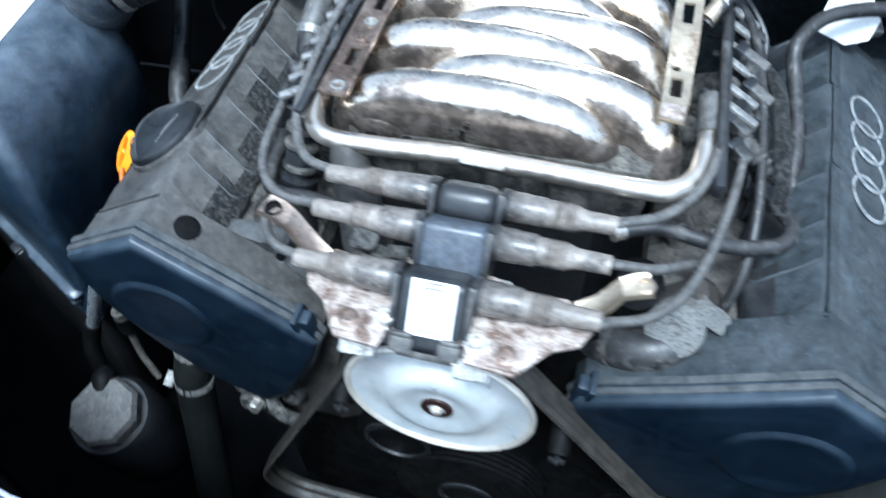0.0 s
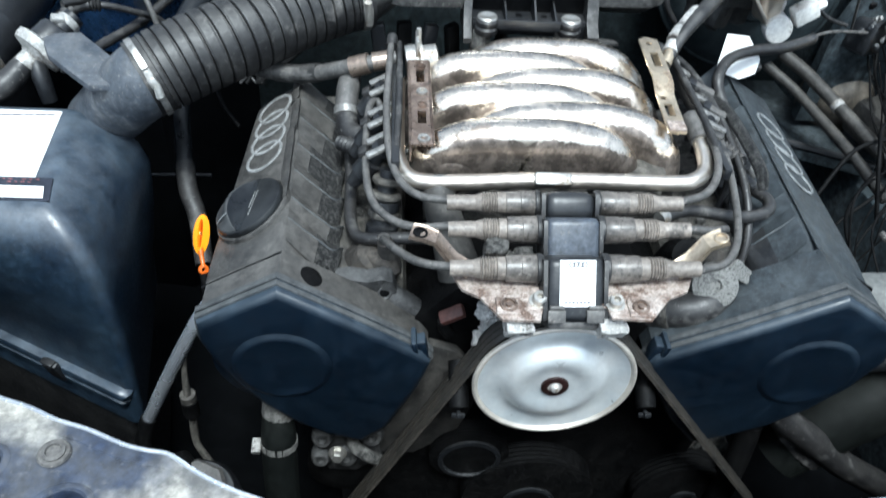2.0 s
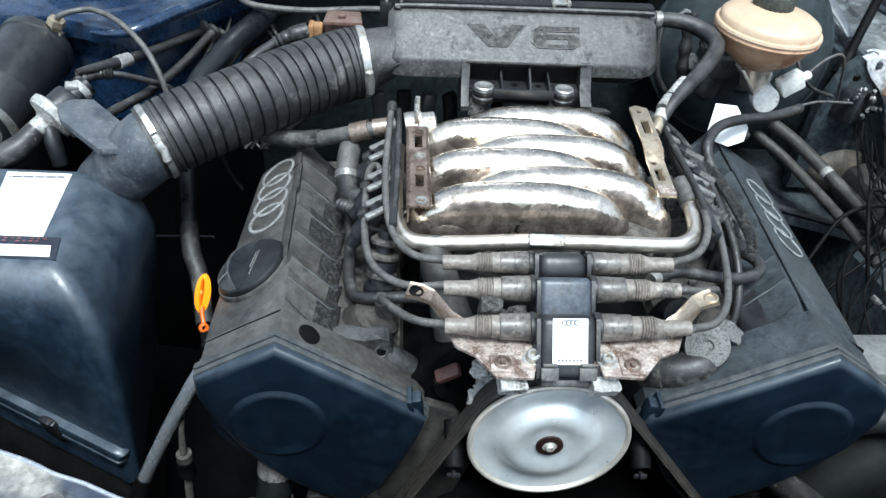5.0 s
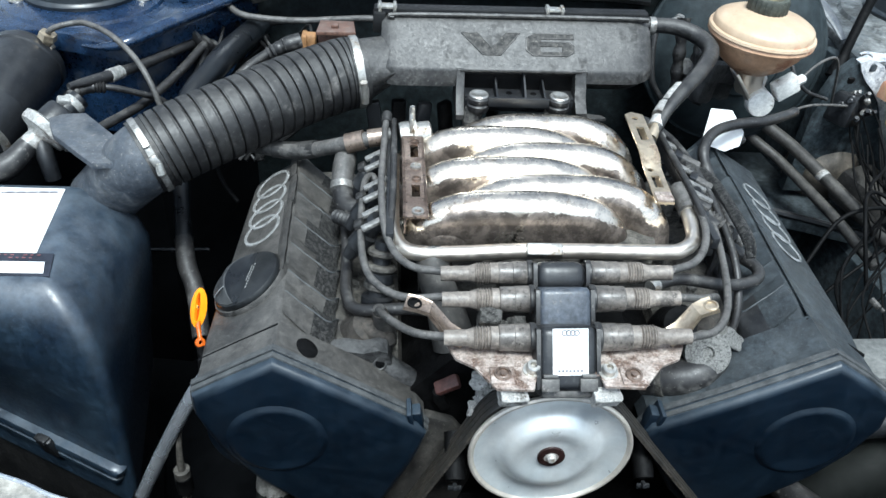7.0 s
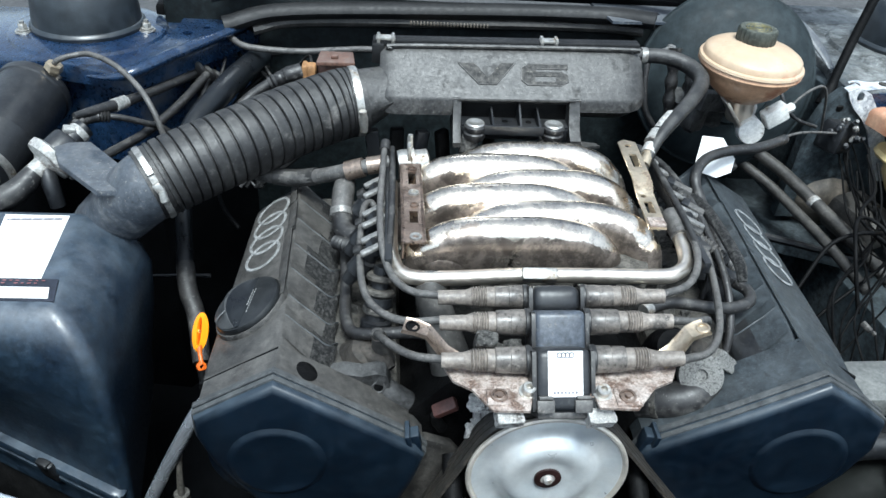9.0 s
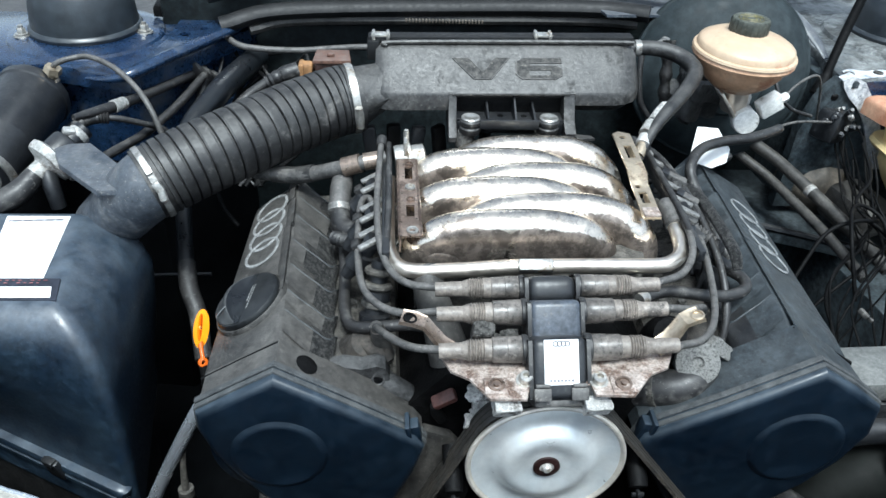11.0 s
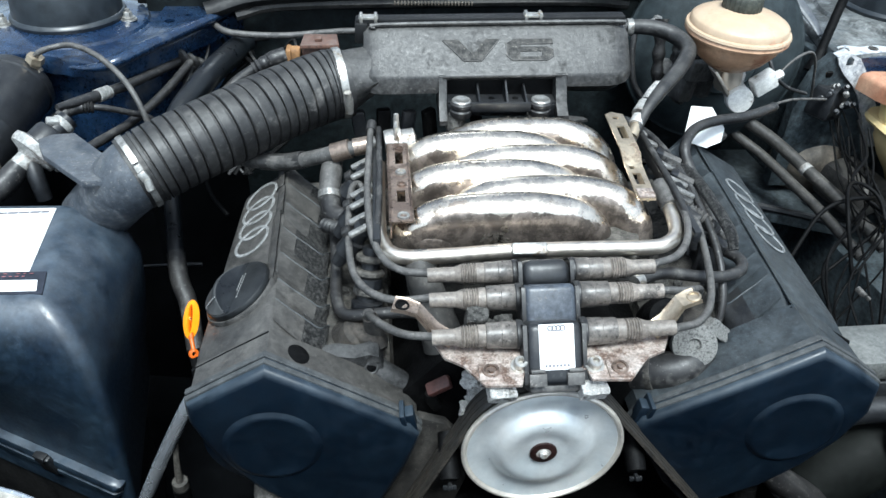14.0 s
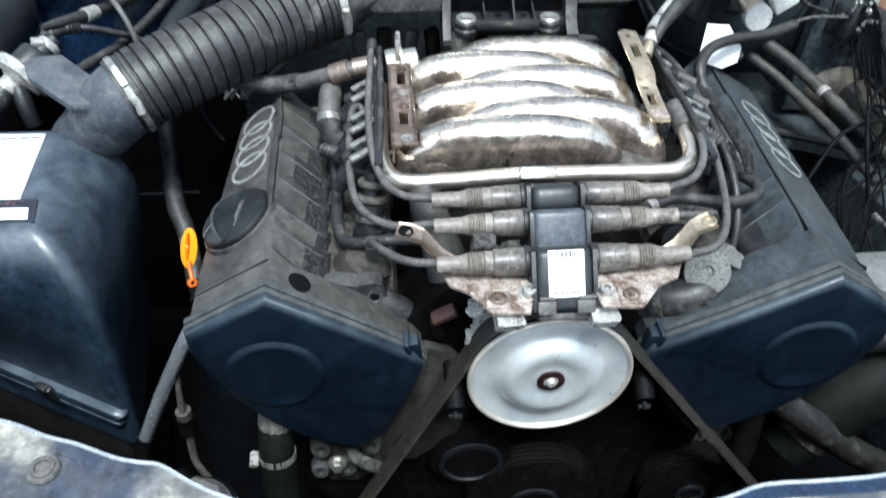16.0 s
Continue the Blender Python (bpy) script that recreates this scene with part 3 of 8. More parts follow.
part("flange", bm, PAINT, body, "dark blue flange plate with punched holes")
bm = bmesh.new()
tube(bm, [(-0.56, 0.560, 0.786), (-0.525, 0.545, 0.792), (-0.495, 0.546, 0.800), (-0.460, 0.594, 0.804), (-0.427, 0.640, 0.806), (-0.390, 0.696, 0.808), (-0.352, 0.754, 0.81)], [0.003, 0.007, 0.012, 0.012, 0.012, 0.011, 0.007], 14, squash=0.75)
part("flange_lip", bm, PAINT, body, "glossy blue painted flange lip")
bm = bmesh.new()
plate_with_holes(bm, [(0.19, 0.69), (0.33, 0.70), (0.40, 0.755), (0.40, 0.80), (0.17, 0.80)], [circle(0.265, 0.735, 0.012, squash=0.55), circle(0.24, 0.715, 0.004)],
                 0.846, 0.850, flat)
part("scuttle_bracket", bm, DUCT, body, "black scuttle bracket with punched holes")
bm = bmesh.new()
tube(bm, [(0.45, 0.90, 0.855), (0.48, 0.84, 0.850), (0.505, 0.79, 0.845), (0.526, 0.742, 0.834), (0.546, 0.708, 0.812), (0.557, 0.68, 0.792)], [0.013, 0.013, 0.013, 0.012, 0.011, 0.006], 12, squash=0.35)
part("wing_lip", bm, DUCT, body, "faded blue wing lip")

# front panel: swept edge, pressed top with holes and bolts
edge = [(-0.89, 0.124), (-0.715, 0.045), (-0.559, -0.024), (-0.455, -0.073), (-0.415, -0.088), (-0.392, -0.099), (-0.368, -0.107), (-0.340, -0.1195), (-0.321, -0.1245), (-0.307, -0.1275),
        (-0.285, -0.142), (-0.264, -0.153), (-0.244, -0.161), (-0.225, -0.1665), (-0.194, -0.1675), (-0.161, -0.1670), (-0.127, -0.169), (-0.097, -0.173), (-0.02, -0.180), (0.05, -0.180), (0.082, -0.175),
        (0.111, -0.167), (0.155, -0.1665), (0.207, -0.164), (0.30, -0.150), (0.413, -0.128), (0.673, -0.041), (0.847, 0.020)]


def front(x, y):
    """The pressings of the panel, drawn at pulley height; the panel lies higher, nearer the bumper."""
    return (-0.158 + (x + 0.158) * 0.868, -0.445 + (y + 0.445) * 0.868)


TOP = 0.730
bm = bmesh.new()
plate_with_holes(bm, edge + [(0.84, -0.42), (-0.84, -0.42)],
                 [circle(*front(-0.400, -0.129), 0.0165, 24), circle(*front(-0.470, -0.085), 0.0095, 14), circle(*front(-0.308, -0.132), 0.0052, 12), circle(*front(-0.284, -0.133), 0.0052, 12), circle(*front(-0.33, -0.19), 0.013, 16)],
                 TOP - 0.004, TOP, flat)
panel = part("front_panel", bm, PANEL, body, "dusty dark blue front panel with pressed holes")
bm = bmesh.new()
tube(bm, [(x, y, TOP + 0.0012) for x, y in edge], 0.0017, 8, 3)
part("rolled_edge", bm, EDGE, panel, "rolled glossy panel edge")
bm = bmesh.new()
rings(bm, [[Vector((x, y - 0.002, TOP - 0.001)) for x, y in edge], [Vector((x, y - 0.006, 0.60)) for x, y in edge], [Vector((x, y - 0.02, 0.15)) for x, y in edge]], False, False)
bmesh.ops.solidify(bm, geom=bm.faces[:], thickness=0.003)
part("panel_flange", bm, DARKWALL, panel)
inward = []
rim = [(p.x, p.y) for p in spline([(x, y, 0) for x, y in edge], 5)]
for i, (x, y) in enumerate(rim):
    (xa, ya), (xb, yb) = rim[max(i - 3, 0)], rim[min(i + 3, len(rim) - 1)]
    d = math.hypot(xb - xa, yb - ya)
    w = 0.011
    inward.append((x + (yb - ya) / d * w, y - (xb - xa) / d * w))
cutoff = next(i for i, (x, y) in enumerate(rim) if x > -0.235)
for a, b, mat, label in ((0, cutoff, PANEL, "dusty fold along the panel edge"), (cutoff, len(rim) - 1, PAINT, "glossy blue fold along the panel edge")):
    bm = bmesh.new()
    prism(bm, rim[a:b + 1] + inward[a:b + 1][::-1], TOP - 0.0002, TOP + 0.0012, flat, 0.0008, 1)
    part("edge_band", bm, mat, panel, label)
for x, y, r in ((*front(-0.400, -0.129), 0.0165), (*front(-0.470, -0.085), 0.0095)):
    bm = bmesh.new()
    lathe(bm, [(r + 0.006, 0.0002), (r + 0.004, 0.0015), (r + 0.0015, 0.0015), (r - 0.0004, -0.001), (r - 0.002, -0.016), (r, -0.016), (r + 0.002, -0.005)], (x, y, TOP), seg=28, caps=False)
    part("hole_rim", bm, PANEL, panel)
for x, y in ((-0.420, -0.078), (-0.53, -0.05), (0.24, -0.16), (-0.30, -0.21)):
    bm = bmesh.new()
    lathe(bm, [(0.0115, 0), (0.0105, 0.0016), (0.008, 0.0018), (0.008, 0.003), (0.0055, 0.0036), (0.005, 0.002), (0, 0.002)], (*front(x, y), TOP + 0.0012), seg=20)
    part("panel_bolt", bm, LEAD, panel, "dull panel bolt in its pressed seat")
bm = bmesh.new()
tube(bm, [(*front(0.275, -0.112), TOP + 0.006), (*front(0.29, -0.111), TOP + 0.007), (*front(0.33, -0.10), TOP + 0.008)], 0.0010, 8)
part("orange_trim", bm, TRIM, panel, "thin orange-brown strip on the panel")

# unseen sides, tray and nose, added to keep light from leaking in; raised bonnet
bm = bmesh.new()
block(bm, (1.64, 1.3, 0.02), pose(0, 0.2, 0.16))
part("under_tray", bm, DARKWALL, body, "added near-black tray that closes the bay below")
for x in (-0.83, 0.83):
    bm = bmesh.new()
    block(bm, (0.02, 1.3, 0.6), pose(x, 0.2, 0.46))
    part("unseen_side_wall", bm, DARKWALL, body)
bm = bmesh.new()
prism(bm, [(-0.80, -0.42), (0.80, -0.42), (0.86, -0.50), (0.80, -0.60), (-0.80, -0.60), (-0.86, -0.50)], 0.18, 0.716, flat, 0.02)
part("nose", bm, PAINT, body, "unseen dark blue car nose")
bm = bmesh.new()
block(bm, (1.5, 1.25, 0.03), pose(0, 1.12, 1.47, 66), 0.01)
tagged(part("bonnet", bm, PAINT, body, "raised dark blue bonnet"))


# ---- engine block and heads ----
engine = thing("engine_block", (0, 0.2, 0.25), "grimy engine block with its two heads", "engine")
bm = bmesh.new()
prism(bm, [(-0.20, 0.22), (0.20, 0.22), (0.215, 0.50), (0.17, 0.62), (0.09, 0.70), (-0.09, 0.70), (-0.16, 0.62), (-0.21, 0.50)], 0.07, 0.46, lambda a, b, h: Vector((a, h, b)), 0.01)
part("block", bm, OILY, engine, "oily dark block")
for s in (-1, 1):
    bm = bmesh.new()
    prism(bm, [(s * 0.125, 0.60), (s * 0.14, 0.668), (s * 0.205, 0.690), (s * 0.30, 0.685), (s * 0.30, 0.55)], 0.088, 0.42, lambda a, b, h: Vector((a, h, b)), 0.006)
    part("cylinder_head", bm, HEAD, engine, "grimy alloy cylinder head")
    if s < 0:
        bm = bmesh.new()
        prism(bm, [(-0.210, 0.693), (-0.192, 0.697), (-0.174, 0.694), (-0.160, 0.698), (-0.151, 0.695), (-0.1465, 0.682), (-0.149, 0.668), (-0.160, 0.664), (-0.176, 0.674), (-0.196, 0.684), (-0.210, 0.686)], 0.0, 0.017,
              lambda a, b, h: Vector((a, 0.082 + h, b + 0.22 * h)), 0.0035, 2)
        lug = part("lifting_lug", bm, GREYCAST, engine, "cast lifting lug")
        bm = bmesh.new()
        lathe(bm, [(0.0068, -0.003), (0.0068, 0.0012), (0.0058, 0.0018), (0.0048, 0.0012), (0.0042, -0.001)], (-0.158, 0.082, 0.681), (0.1, -0.93, 0.36), 20, caps=False)
        part("lug_eye", bm, GREYCAST, lug)
        # Flat disc: the shade inside the bore is put into its colour.
        bm = bmesh.new()
        lathe(bm, [(0.0046, 0.0), (0, 0.0002)], (-0.158, 0.0812, 0.6812), (0.1, -0.93, 0.36), 16)
        part("lug_bore_disc", bm, OILY, lug, "dark disc for the lug bore")
        bm = bmesh.new()
        tube(bm, [(-0.158, 0.094, 0.676), (-0.146, 0.088, 0.667), (-0.132, 0.086, 0.657), (-0.118, 0.085, 0.645), (-0.108, 0.084, 0.634)], [0.0105, 0.0120, 0.0120, 0.0118, 0.0105], 20)
        lathe(bm, [(0.0130, -0.004), (0.0142, -0.003), (0.0142, 0.003), (0.0130, 0.004)], (-0.117, 0.085, 0.644), (0.66, -0.06, -0.74), 20)
        part("lug_sleeve", bm, GREYCAST, lug)
    bm = bmesh.new()
    lathe(bm, [(0.030, -0.03), (0.027, -0.008), (0.021, 0.004), (0.019, 0.012), (0.014, 0.015), (0.0, 0.015)], (s * 0.172, 0.122, 0.684), (-s * 0.35, -0.2, 0.9), 24)
    tube(bm, [(s * 0.176, 0.126, 0.69), (s * 0.160, 0.112, 0.692), (s * 0.150, 0.10, 0.684)], [0.015, 0.013, 0.010], 14)
    part("port_casting", bm, GRIME, engine, "brown grimy port casting")
    for k in range(5):
        bm = bmesh.new()
        lathe(bm, [(0.012, 0), (0.011, 0.02), (0.014, 0.022), (0.013, 0.03), (0.009, 0.036), (0, 0.036)], (s * 0.165, 0.13 + 0.06 * k, 0.668), (-s * 0.3, 0, 1), 14)
        part("head_boss", bm, HEAD, engine)
    for k in range(4):
        bm = bmesh.new()
        hex_bolt(bm, (s * 0.188, 0.105 + 0.09 * k, 0.683), (-s * 0.3, 0, 1), 0.0055, 0.006)
        part("head_bolt", bm, CAST, engine)


# ---- cam covers ----
def cam_cover(s):
    """s: -1 for one bank, 1 for the other. Outer slope with the ring marks, inner slope with stepped ribs."""
    if s < 0:
        y0, y1 = 0.080, 0.385
        ridge = lambda y: Vector((-0.252 - 0.025 * (y - 0.083), y, 0.736))
        outer = lambda y: Vector((-0.327 + 0.05 * (y - 0.083), y, 0.690 + 0.03 * (y - 0.083)))
        inner = lambda y: Vector((-0.202 - 0.03 * (y - 0.083), y, 0.692))
    else:
        y0, y1 = 0.096, 0.462
        ridge = lambda y: Vector((0.259 + 0.05 * (y - 0.095), y, 0.736))
        outer = lambda y: Vector((0.336 + 0.022 * (y - 0.1), y, 0.688 + 0.025 * (y - 0.1)))
        inner = lambda y: Vector((0.209 + 0.045 * (y - 0.095), y, 0.692))
    ob = thing("cam_cover", (s * 0.26, 0.2, 0.68), "dusty dark grey cam cover with ring marks and stepped ribs", "engine cover",
               "cam covers of the engine")
    bm = bmesh.new()
    loops = []
    for k in range(13):
        y = y0 + (y1 - y0) * k / 12
        r, o, i = ridge(y), outer(y), inner(y)
        drop = 0.004 * max(0, 1 - (y - y0) / 0.006) + (0.010 if k == 12 else 0)
        a, b = (o - r).normalized(), (i - r).normalized()
        loops.append([o + Vector((0, 0, -0.05)), o - Vector((-s * 0.001, 0, 0.006)), o - a * 0.003, r + a * 0.005, r + a * 0.0015 + b * 0.0015, r + b * 0.005,
                      i - b * 0.004, i + Vector((-s * 0.001, 0, -0.004)), i + Vector((0, 0, -0.05))])
        for v in loops[-1]:
            v.z -= drop
    rings(bm, loops, False, False)
    bm.faces.new([bm.verts.new(v) for v in loops[0]])
    bm.faces.new([bm.verts.new(v) for v in loops[-1]])
    part("cover_shell", bm, COVER if s < 0 else COVER2, ob)
    # raised rim along the outer slope's edge on the ridge
    n = 14
    up = Vector((s * 0.52, 0, 0.85))
    for a, b, shift in ((0.235, 0.62, 0.0), (0.625, 0.80, -0.0022), (0.805, 0.975, 0.0008)) if s < 0 else ((0.0, 0.42, 0.0), (0.425, 0.70, 0.0016), (0.705, 0.985, -0.0014)):
        ys = [y0 + 0.002 + (y1 - y0) * (a + (b - a) * k / n) for k in range(n + 1)]
        rows = []
        for k, y in enumerate(ys):
            r, d = ridge(y), (outer(y) - ridge(y)).normalized()
            r = r + d * (shift + 0.0012 * noise.noise(Vector((y * 55, s * 3.0, 0))))
            e = 1.0 if s < 0 else 0.25
            rows.append([r + up * 0.0005, r + Vector((s * 0.0008, 0, 0.0048 * e)), r + d * 0.003 + up * 0.0042 * e, r + d * 0.009 + up * 0.0030 * e, r + d * 0.012 + up * 0.0002])
        bm = bmesh.new()
        rings(bm, rows)
        part("ridge_lip", bm, COVER if s < 0 else COVER2, ob)
    # overlapping ribs: each plank climbs to a thin rear edge, drops to the next one, and folds up at its gritty inner end
    cuts = [0.0, 0.045, 0.074, 0.122, 0.172, 0.216, 0.262, 0.302]
    k = (y1 - y0) / 0.305
    side = Vector((-s * 0.66, 0, 0.75))
    across = ((0.05, 0.0, 0.03), (0.08, 0.001, 0.25), (0.30, 0.006, 0.5), (0.55, 0.010, 0.8), (0.74, 0.0135, 1.0), (0.82, 0.0135, 1.25), (0.87, 0.010, 1.6), (0.93, 0.006, 1.55), (0.985, 0.004, 1.0), (1.0, 0.004, 0.0))
    for n, (a, b) in enumerate(zip(cuts, cuts[1:])):
        ya, yb = y0 + 0.017 + a * k, y0 + 0.015 + b * k
        yb = min(yb, y1 - 0.002)

        def strip(stations, lo, hi):
            rows = []
            for y, h in stations:
                row = []
                for u, back, g in across[lo:hi]:
                    q = max(y0 + 0.001, y - back) if y - back > y0 else y0 + 0.001
                    r, i = ridge(q), inner(q)
                    row.append(r + (i - r) * u + side * (h * g))
                rows.append(row)
            return rows
        d = yb - ya
        lip = ya + d * (0.62 if n % 2 else 0.70)
        grit = (3, 4, 3, 2, 3, 4, 3)[n]
        plank = ((ya, 0.0002), (ya + 0.10 * d, 0.0012), (ya + 0.30 * d, 0.0030), (lip - 0.16 * d, 0.0050), (lip - 0.0012, 0.0058))
        trough = ((lip + 0.0008, 0.0012), (0.5 * (lip + yb), 0.0008), (yb + 0.001, 0.0004))
        edge = ((lip - 0.0012, 0.0058), (lip - 0.0005, 0.0069), (lip + 0.0004, 0.0067), (lip + 0.0012, 0.0010))
        for stations, lo, hi, mat, name in ((plank, 0, grit + 1, COVER if s < 0 else COVER2, "rib"), (plank, grit, 10, RIBP if s < 0 else BLACK, "rib_end"), (edge, 0, 10, LIP if s < 0 else COVER2, "rib_edge"), (trough, 0, grit + 1, COVER if s < 0 else COVER2, "rib_trough"), (trough, grit, 10, RIBP if s < 0 else BLACK, "rib_channel")):
            bm = bmesh.new()
            rings(bm, strip(stations, lo, hi), False, False)
            part(name, bm, mat, ob, angle=50)
    # four interlocked rings
    mid = y0 + (0.215 if s < 0 else 0.198)
    d, rad = (0.030, 0.0225) if s < 0 else (0.034, 0.0235)
    for j in range(4):
        y = mid + (j - 1.5) * d
        r, o = ridge(y), outer(y)
        a = (o - r).normalized()
        nrm = Vector((s * 0.52, 0, 0.85))
        c = r + a * ((o - r).length * (0.53 if s < 0 else 0.56)) + nrm * 0.0004
        bm = bmesh.new()
        pts = []
        m = 36
        for q in range(m):
            g = 2 * math.pi * q / m
            dirn = a * math.cos(g) * (1.0 if s < 0 else 0.86) + Vector((0, 1, 0)) * math.sin(g)
            pts.append([c + dirn * (rad - 0.0022), c + dirn * (rad - 0.0017) + nrm * 0.0012, c + dirn * (rad + 0.0012) + nrm * 0.0012, c + dirn * (rad + 0.0017)])
        rings(bm, pts + [pts[0]], False, False)
        part("ring_mark", bm, RINGMARK if s < 0 else RINGDIM, ob, "pale raised ring mark")
    # dark strip that draws the seam gap at the cover's front edge
    bm = bmesh.new()
    y = y0 - 0.0012
    r, o, i = ridge(y), outer(y), inner(y)
    tube(bm, [o + Vector((0, 0, -0.012)), o + Vector((0, 0, -0.0030)), r + (o - r) * 0.5 + Vector((0, 0, -0.0028)), r + Vector((0, 0, -0.0030)), r + (i - r) * 0.5 + Vector((0, 0, -0.0028)), i + Vector((0, 0, -0.003))], 0.0023, 6, 2, smooth=False)
    part("seam_strip", bm, OILY, ob)
    return ridge, outer, inner


RIDGE_L, OUTER_L, INNER_L = cam_cover(-1)
RIDGE_R, OUTER_R, INNER_R = cam_cover(1)


# ---- oil filler cap ----
def oil_cap():
    """A disc whose outer half rises to a crest, with a scoop down to the flat half."""
    nrm = Vector((-0.52, 0, 0.85))
    c = RIDGE_L(0.158) + (OUTER_L(0.158) - RIDGE_L(0.158)) * 0.50 + nrm * 0.001
    ob = thing("oil_filler_cap", c, "black round oil filler cap with a scooped grip and pale print", "oil cap")
    bm = bmesh.new()
    lathe(bm, [(0.0415, -0.010), (0.0420, 0.001), (0.0405, 0.0035), (0.0395, 0.0035), (0.0385, 0.002), (0.0, 0.002)], c, nrm, 48)
    part("collar", bm, COVER, ob, "dusty raised collar")
    bm = bmesh.new()
    lathe(bm, [(0.0375, 0.001), (0.0382, 0.006), (0.0370, 0.0085), (0.0340, 0.0095), (0.0, 0.0100)], c, nrm, 48)
    part("cap_body", bm, CAPB, ob)
    m = facing(c + nrm * 0.0095, nrm, (0.16, 1, 0.1))
    # x runs along the crest, y towards the outer edge of the cover
    bm = bmesh.new()
    rows, scoop = [], []
    for k in range(17):
        x = 0.0355 * (k - 8) / 8
        w = math.sqrt(max(1e-6, 0.0362 ** 2 - x * x))
        f = 1 - (abs(x) / 0.0362) ** 2.2
        rows.append([m @ Vector((x, q, h)) for q, h in ((w, -0.002), (w * 0.985, 0.0025 * f), (w * 0.6 + 0.002, 0.0075 * f), (0.0165 * f + 0.001, 0.0130 * f), (0.0145 * f, 0.0136 * f), (0.0130 * f, 0.0128 * f), (0.0130 * f, -0.002))])
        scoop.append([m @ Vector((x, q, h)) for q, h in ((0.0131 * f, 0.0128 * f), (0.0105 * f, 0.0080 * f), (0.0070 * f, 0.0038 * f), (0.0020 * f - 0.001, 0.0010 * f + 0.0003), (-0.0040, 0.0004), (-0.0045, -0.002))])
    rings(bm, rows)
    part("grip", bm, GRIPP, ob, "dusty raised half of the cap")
    # The scoop has a darker, glossier plastic than the raised half.
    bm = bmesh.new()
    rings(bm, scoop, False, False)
    part("grip_scoop", bm, CANB, ob, "darker glossy finger scoop")
    bm = bmesh.new()
    for k in range(9):
        block(bm, (0.0026, 0.0011, 0.0004), m @ pose(-0.016 + 0.0040 * k, -0.0075, 0.0005))
        if k > 2:
            block(bm, (0.0030, 0.0011, 0.0004), m @ pose(-0.016 + 0.0038 * k, -0.0045, 0.0006))
    part("print_bars", bm, RINGMARK, ob, "small pale print beside the grip")
    # Thin pale line down one end of the raised half.
    bm = bmesh.new()
    tube(bm, [m @ Vector((-0.0195, q, h)) for q, h in ((0.010, 0.0115), (0.018, 0.0085), (0.026, 0.0045), (0.029, 0.0022))], 0.0007, 6)
    part("pale_edge_line", bm, RINGDIM, ob)


oil_cap()


# ---- timing covers ----
def timing_cover(s, outline, apex, centre, r, clip, plug):
    ob = thing("timing_cover", (s * 0.25, 0.03, 0.6), "black plastic timing belt cover with a round bulge", "belt cover", "timing belt covers of the engine")
    to = lambda a, b, h: Vector((a, 0.044 - h, b))
    bm = bmesh.new()
    prism(bm, outline, 0, 0.018, to, 0.0085, 4)
    part("cover_face", bm, TIMING, ob)
    # double lip round the edge
    bm = bmesh.new()
    mid = Vector((sum(a for a, b in outline) / len(outline), sum(b for a, b in outline) / len(outline)))
    grow = lambda e: [(a + (a - mid[0]) * e / 0.13, b + (b - mid[1]) * e / 0.13) for a, b in outline]
    prism(bm, grow(0.0035), -0.004, 0.0018, to, 0.001, 1)
    part("rear_lip", bm, LIP, ob)
    bm = bmesh.new()
    prism(bm, grow(0.0025), 0.0045, 0.0098, to, 0.0015, 2)
    part("front_lip", bm, LIP, ob)
    # round bulge
    bm = bmesh.new()
    lathe(bm, [(r + 0.012, -0.006), (r + 0.009, -0.0046), (r + 0.004, -0.0024), (r - 0.003, 0.0012), (r - 0.0105, 0.0060), (r - 0.0130, 0.0070), (r - 0.0150, 0.0071), (r - 0.018, 0.0066), (0.0, 0.0058)], (centre[0], 0.030, centre[1]), (0, -1, 0), 48)
    part("bulge", bm, TIMING, ob)
    # wire clip at the inner corner
    bm = bmesh.new()
    block(bm, (0.010, 0.014, 0.030), pose(clip[0], 0.040, clip[1], 0, s * 12, 0), 0.002)
    block(bm, (0.005, 0.022, 0.034), pose(clip[0] + s * 0.006, 0.040, clip[1] + 0.001, 0, s * 12, 0), 0.0015)
    part("clip", bm, TIMING, ob, "snap clip")
    # housing behind, up to the cam cover
    back = 0.082 if s < 0 else 0.098
    inset = [(a + (mid[0] - a) * 0.012, b + (mid[1] - b) * 0.016) for a, b in outline]
    bm = bmesh.new()
    prism(bm, inset, 0.0, 1.0, lambda a, b, h: Vector((a, 0.045 + h * (back - 0.045), b)), 0.0)
    part("rear_housing", bm, COVER if s < 0 else COVER2, ob, "dusty grey rear housing")
    # Round disc drawn for a patch of black oil on the housing.
    bm = bmesh.new()
    lathe(bm, [(0.0112, -0.002), (0.0112, 0.0006), (0.010, 0.001), (0.0, 0.001)], plug, (-s * 0.50, -0.02, 0.86), 24)
    part("plug", bm, OILY, ob, "black disc for an oil smear")


timing_cover(-1, [(-0.122, 0.654), (-0.180, 0.692), (-0.251, 0.737), (-0.288, 0.715), (-0.325, 0.692), (-0.325, 0.669), (-0.314, 0.637), (-0.298, 0.606), (-0.273, 0.571),
                  (-0.242, 0.541), (-0.214, 0.522), (-0.178, 0.509), (-0.152, 0.535), (-0.124, 0.60), (-0.113, 0.640)], (-0.251, 0.737), (-0.252, 0.637), 0.054, (-0.121, 0.650), (-0.225, 0.064, 0.7185))
bm = bmesh.new()
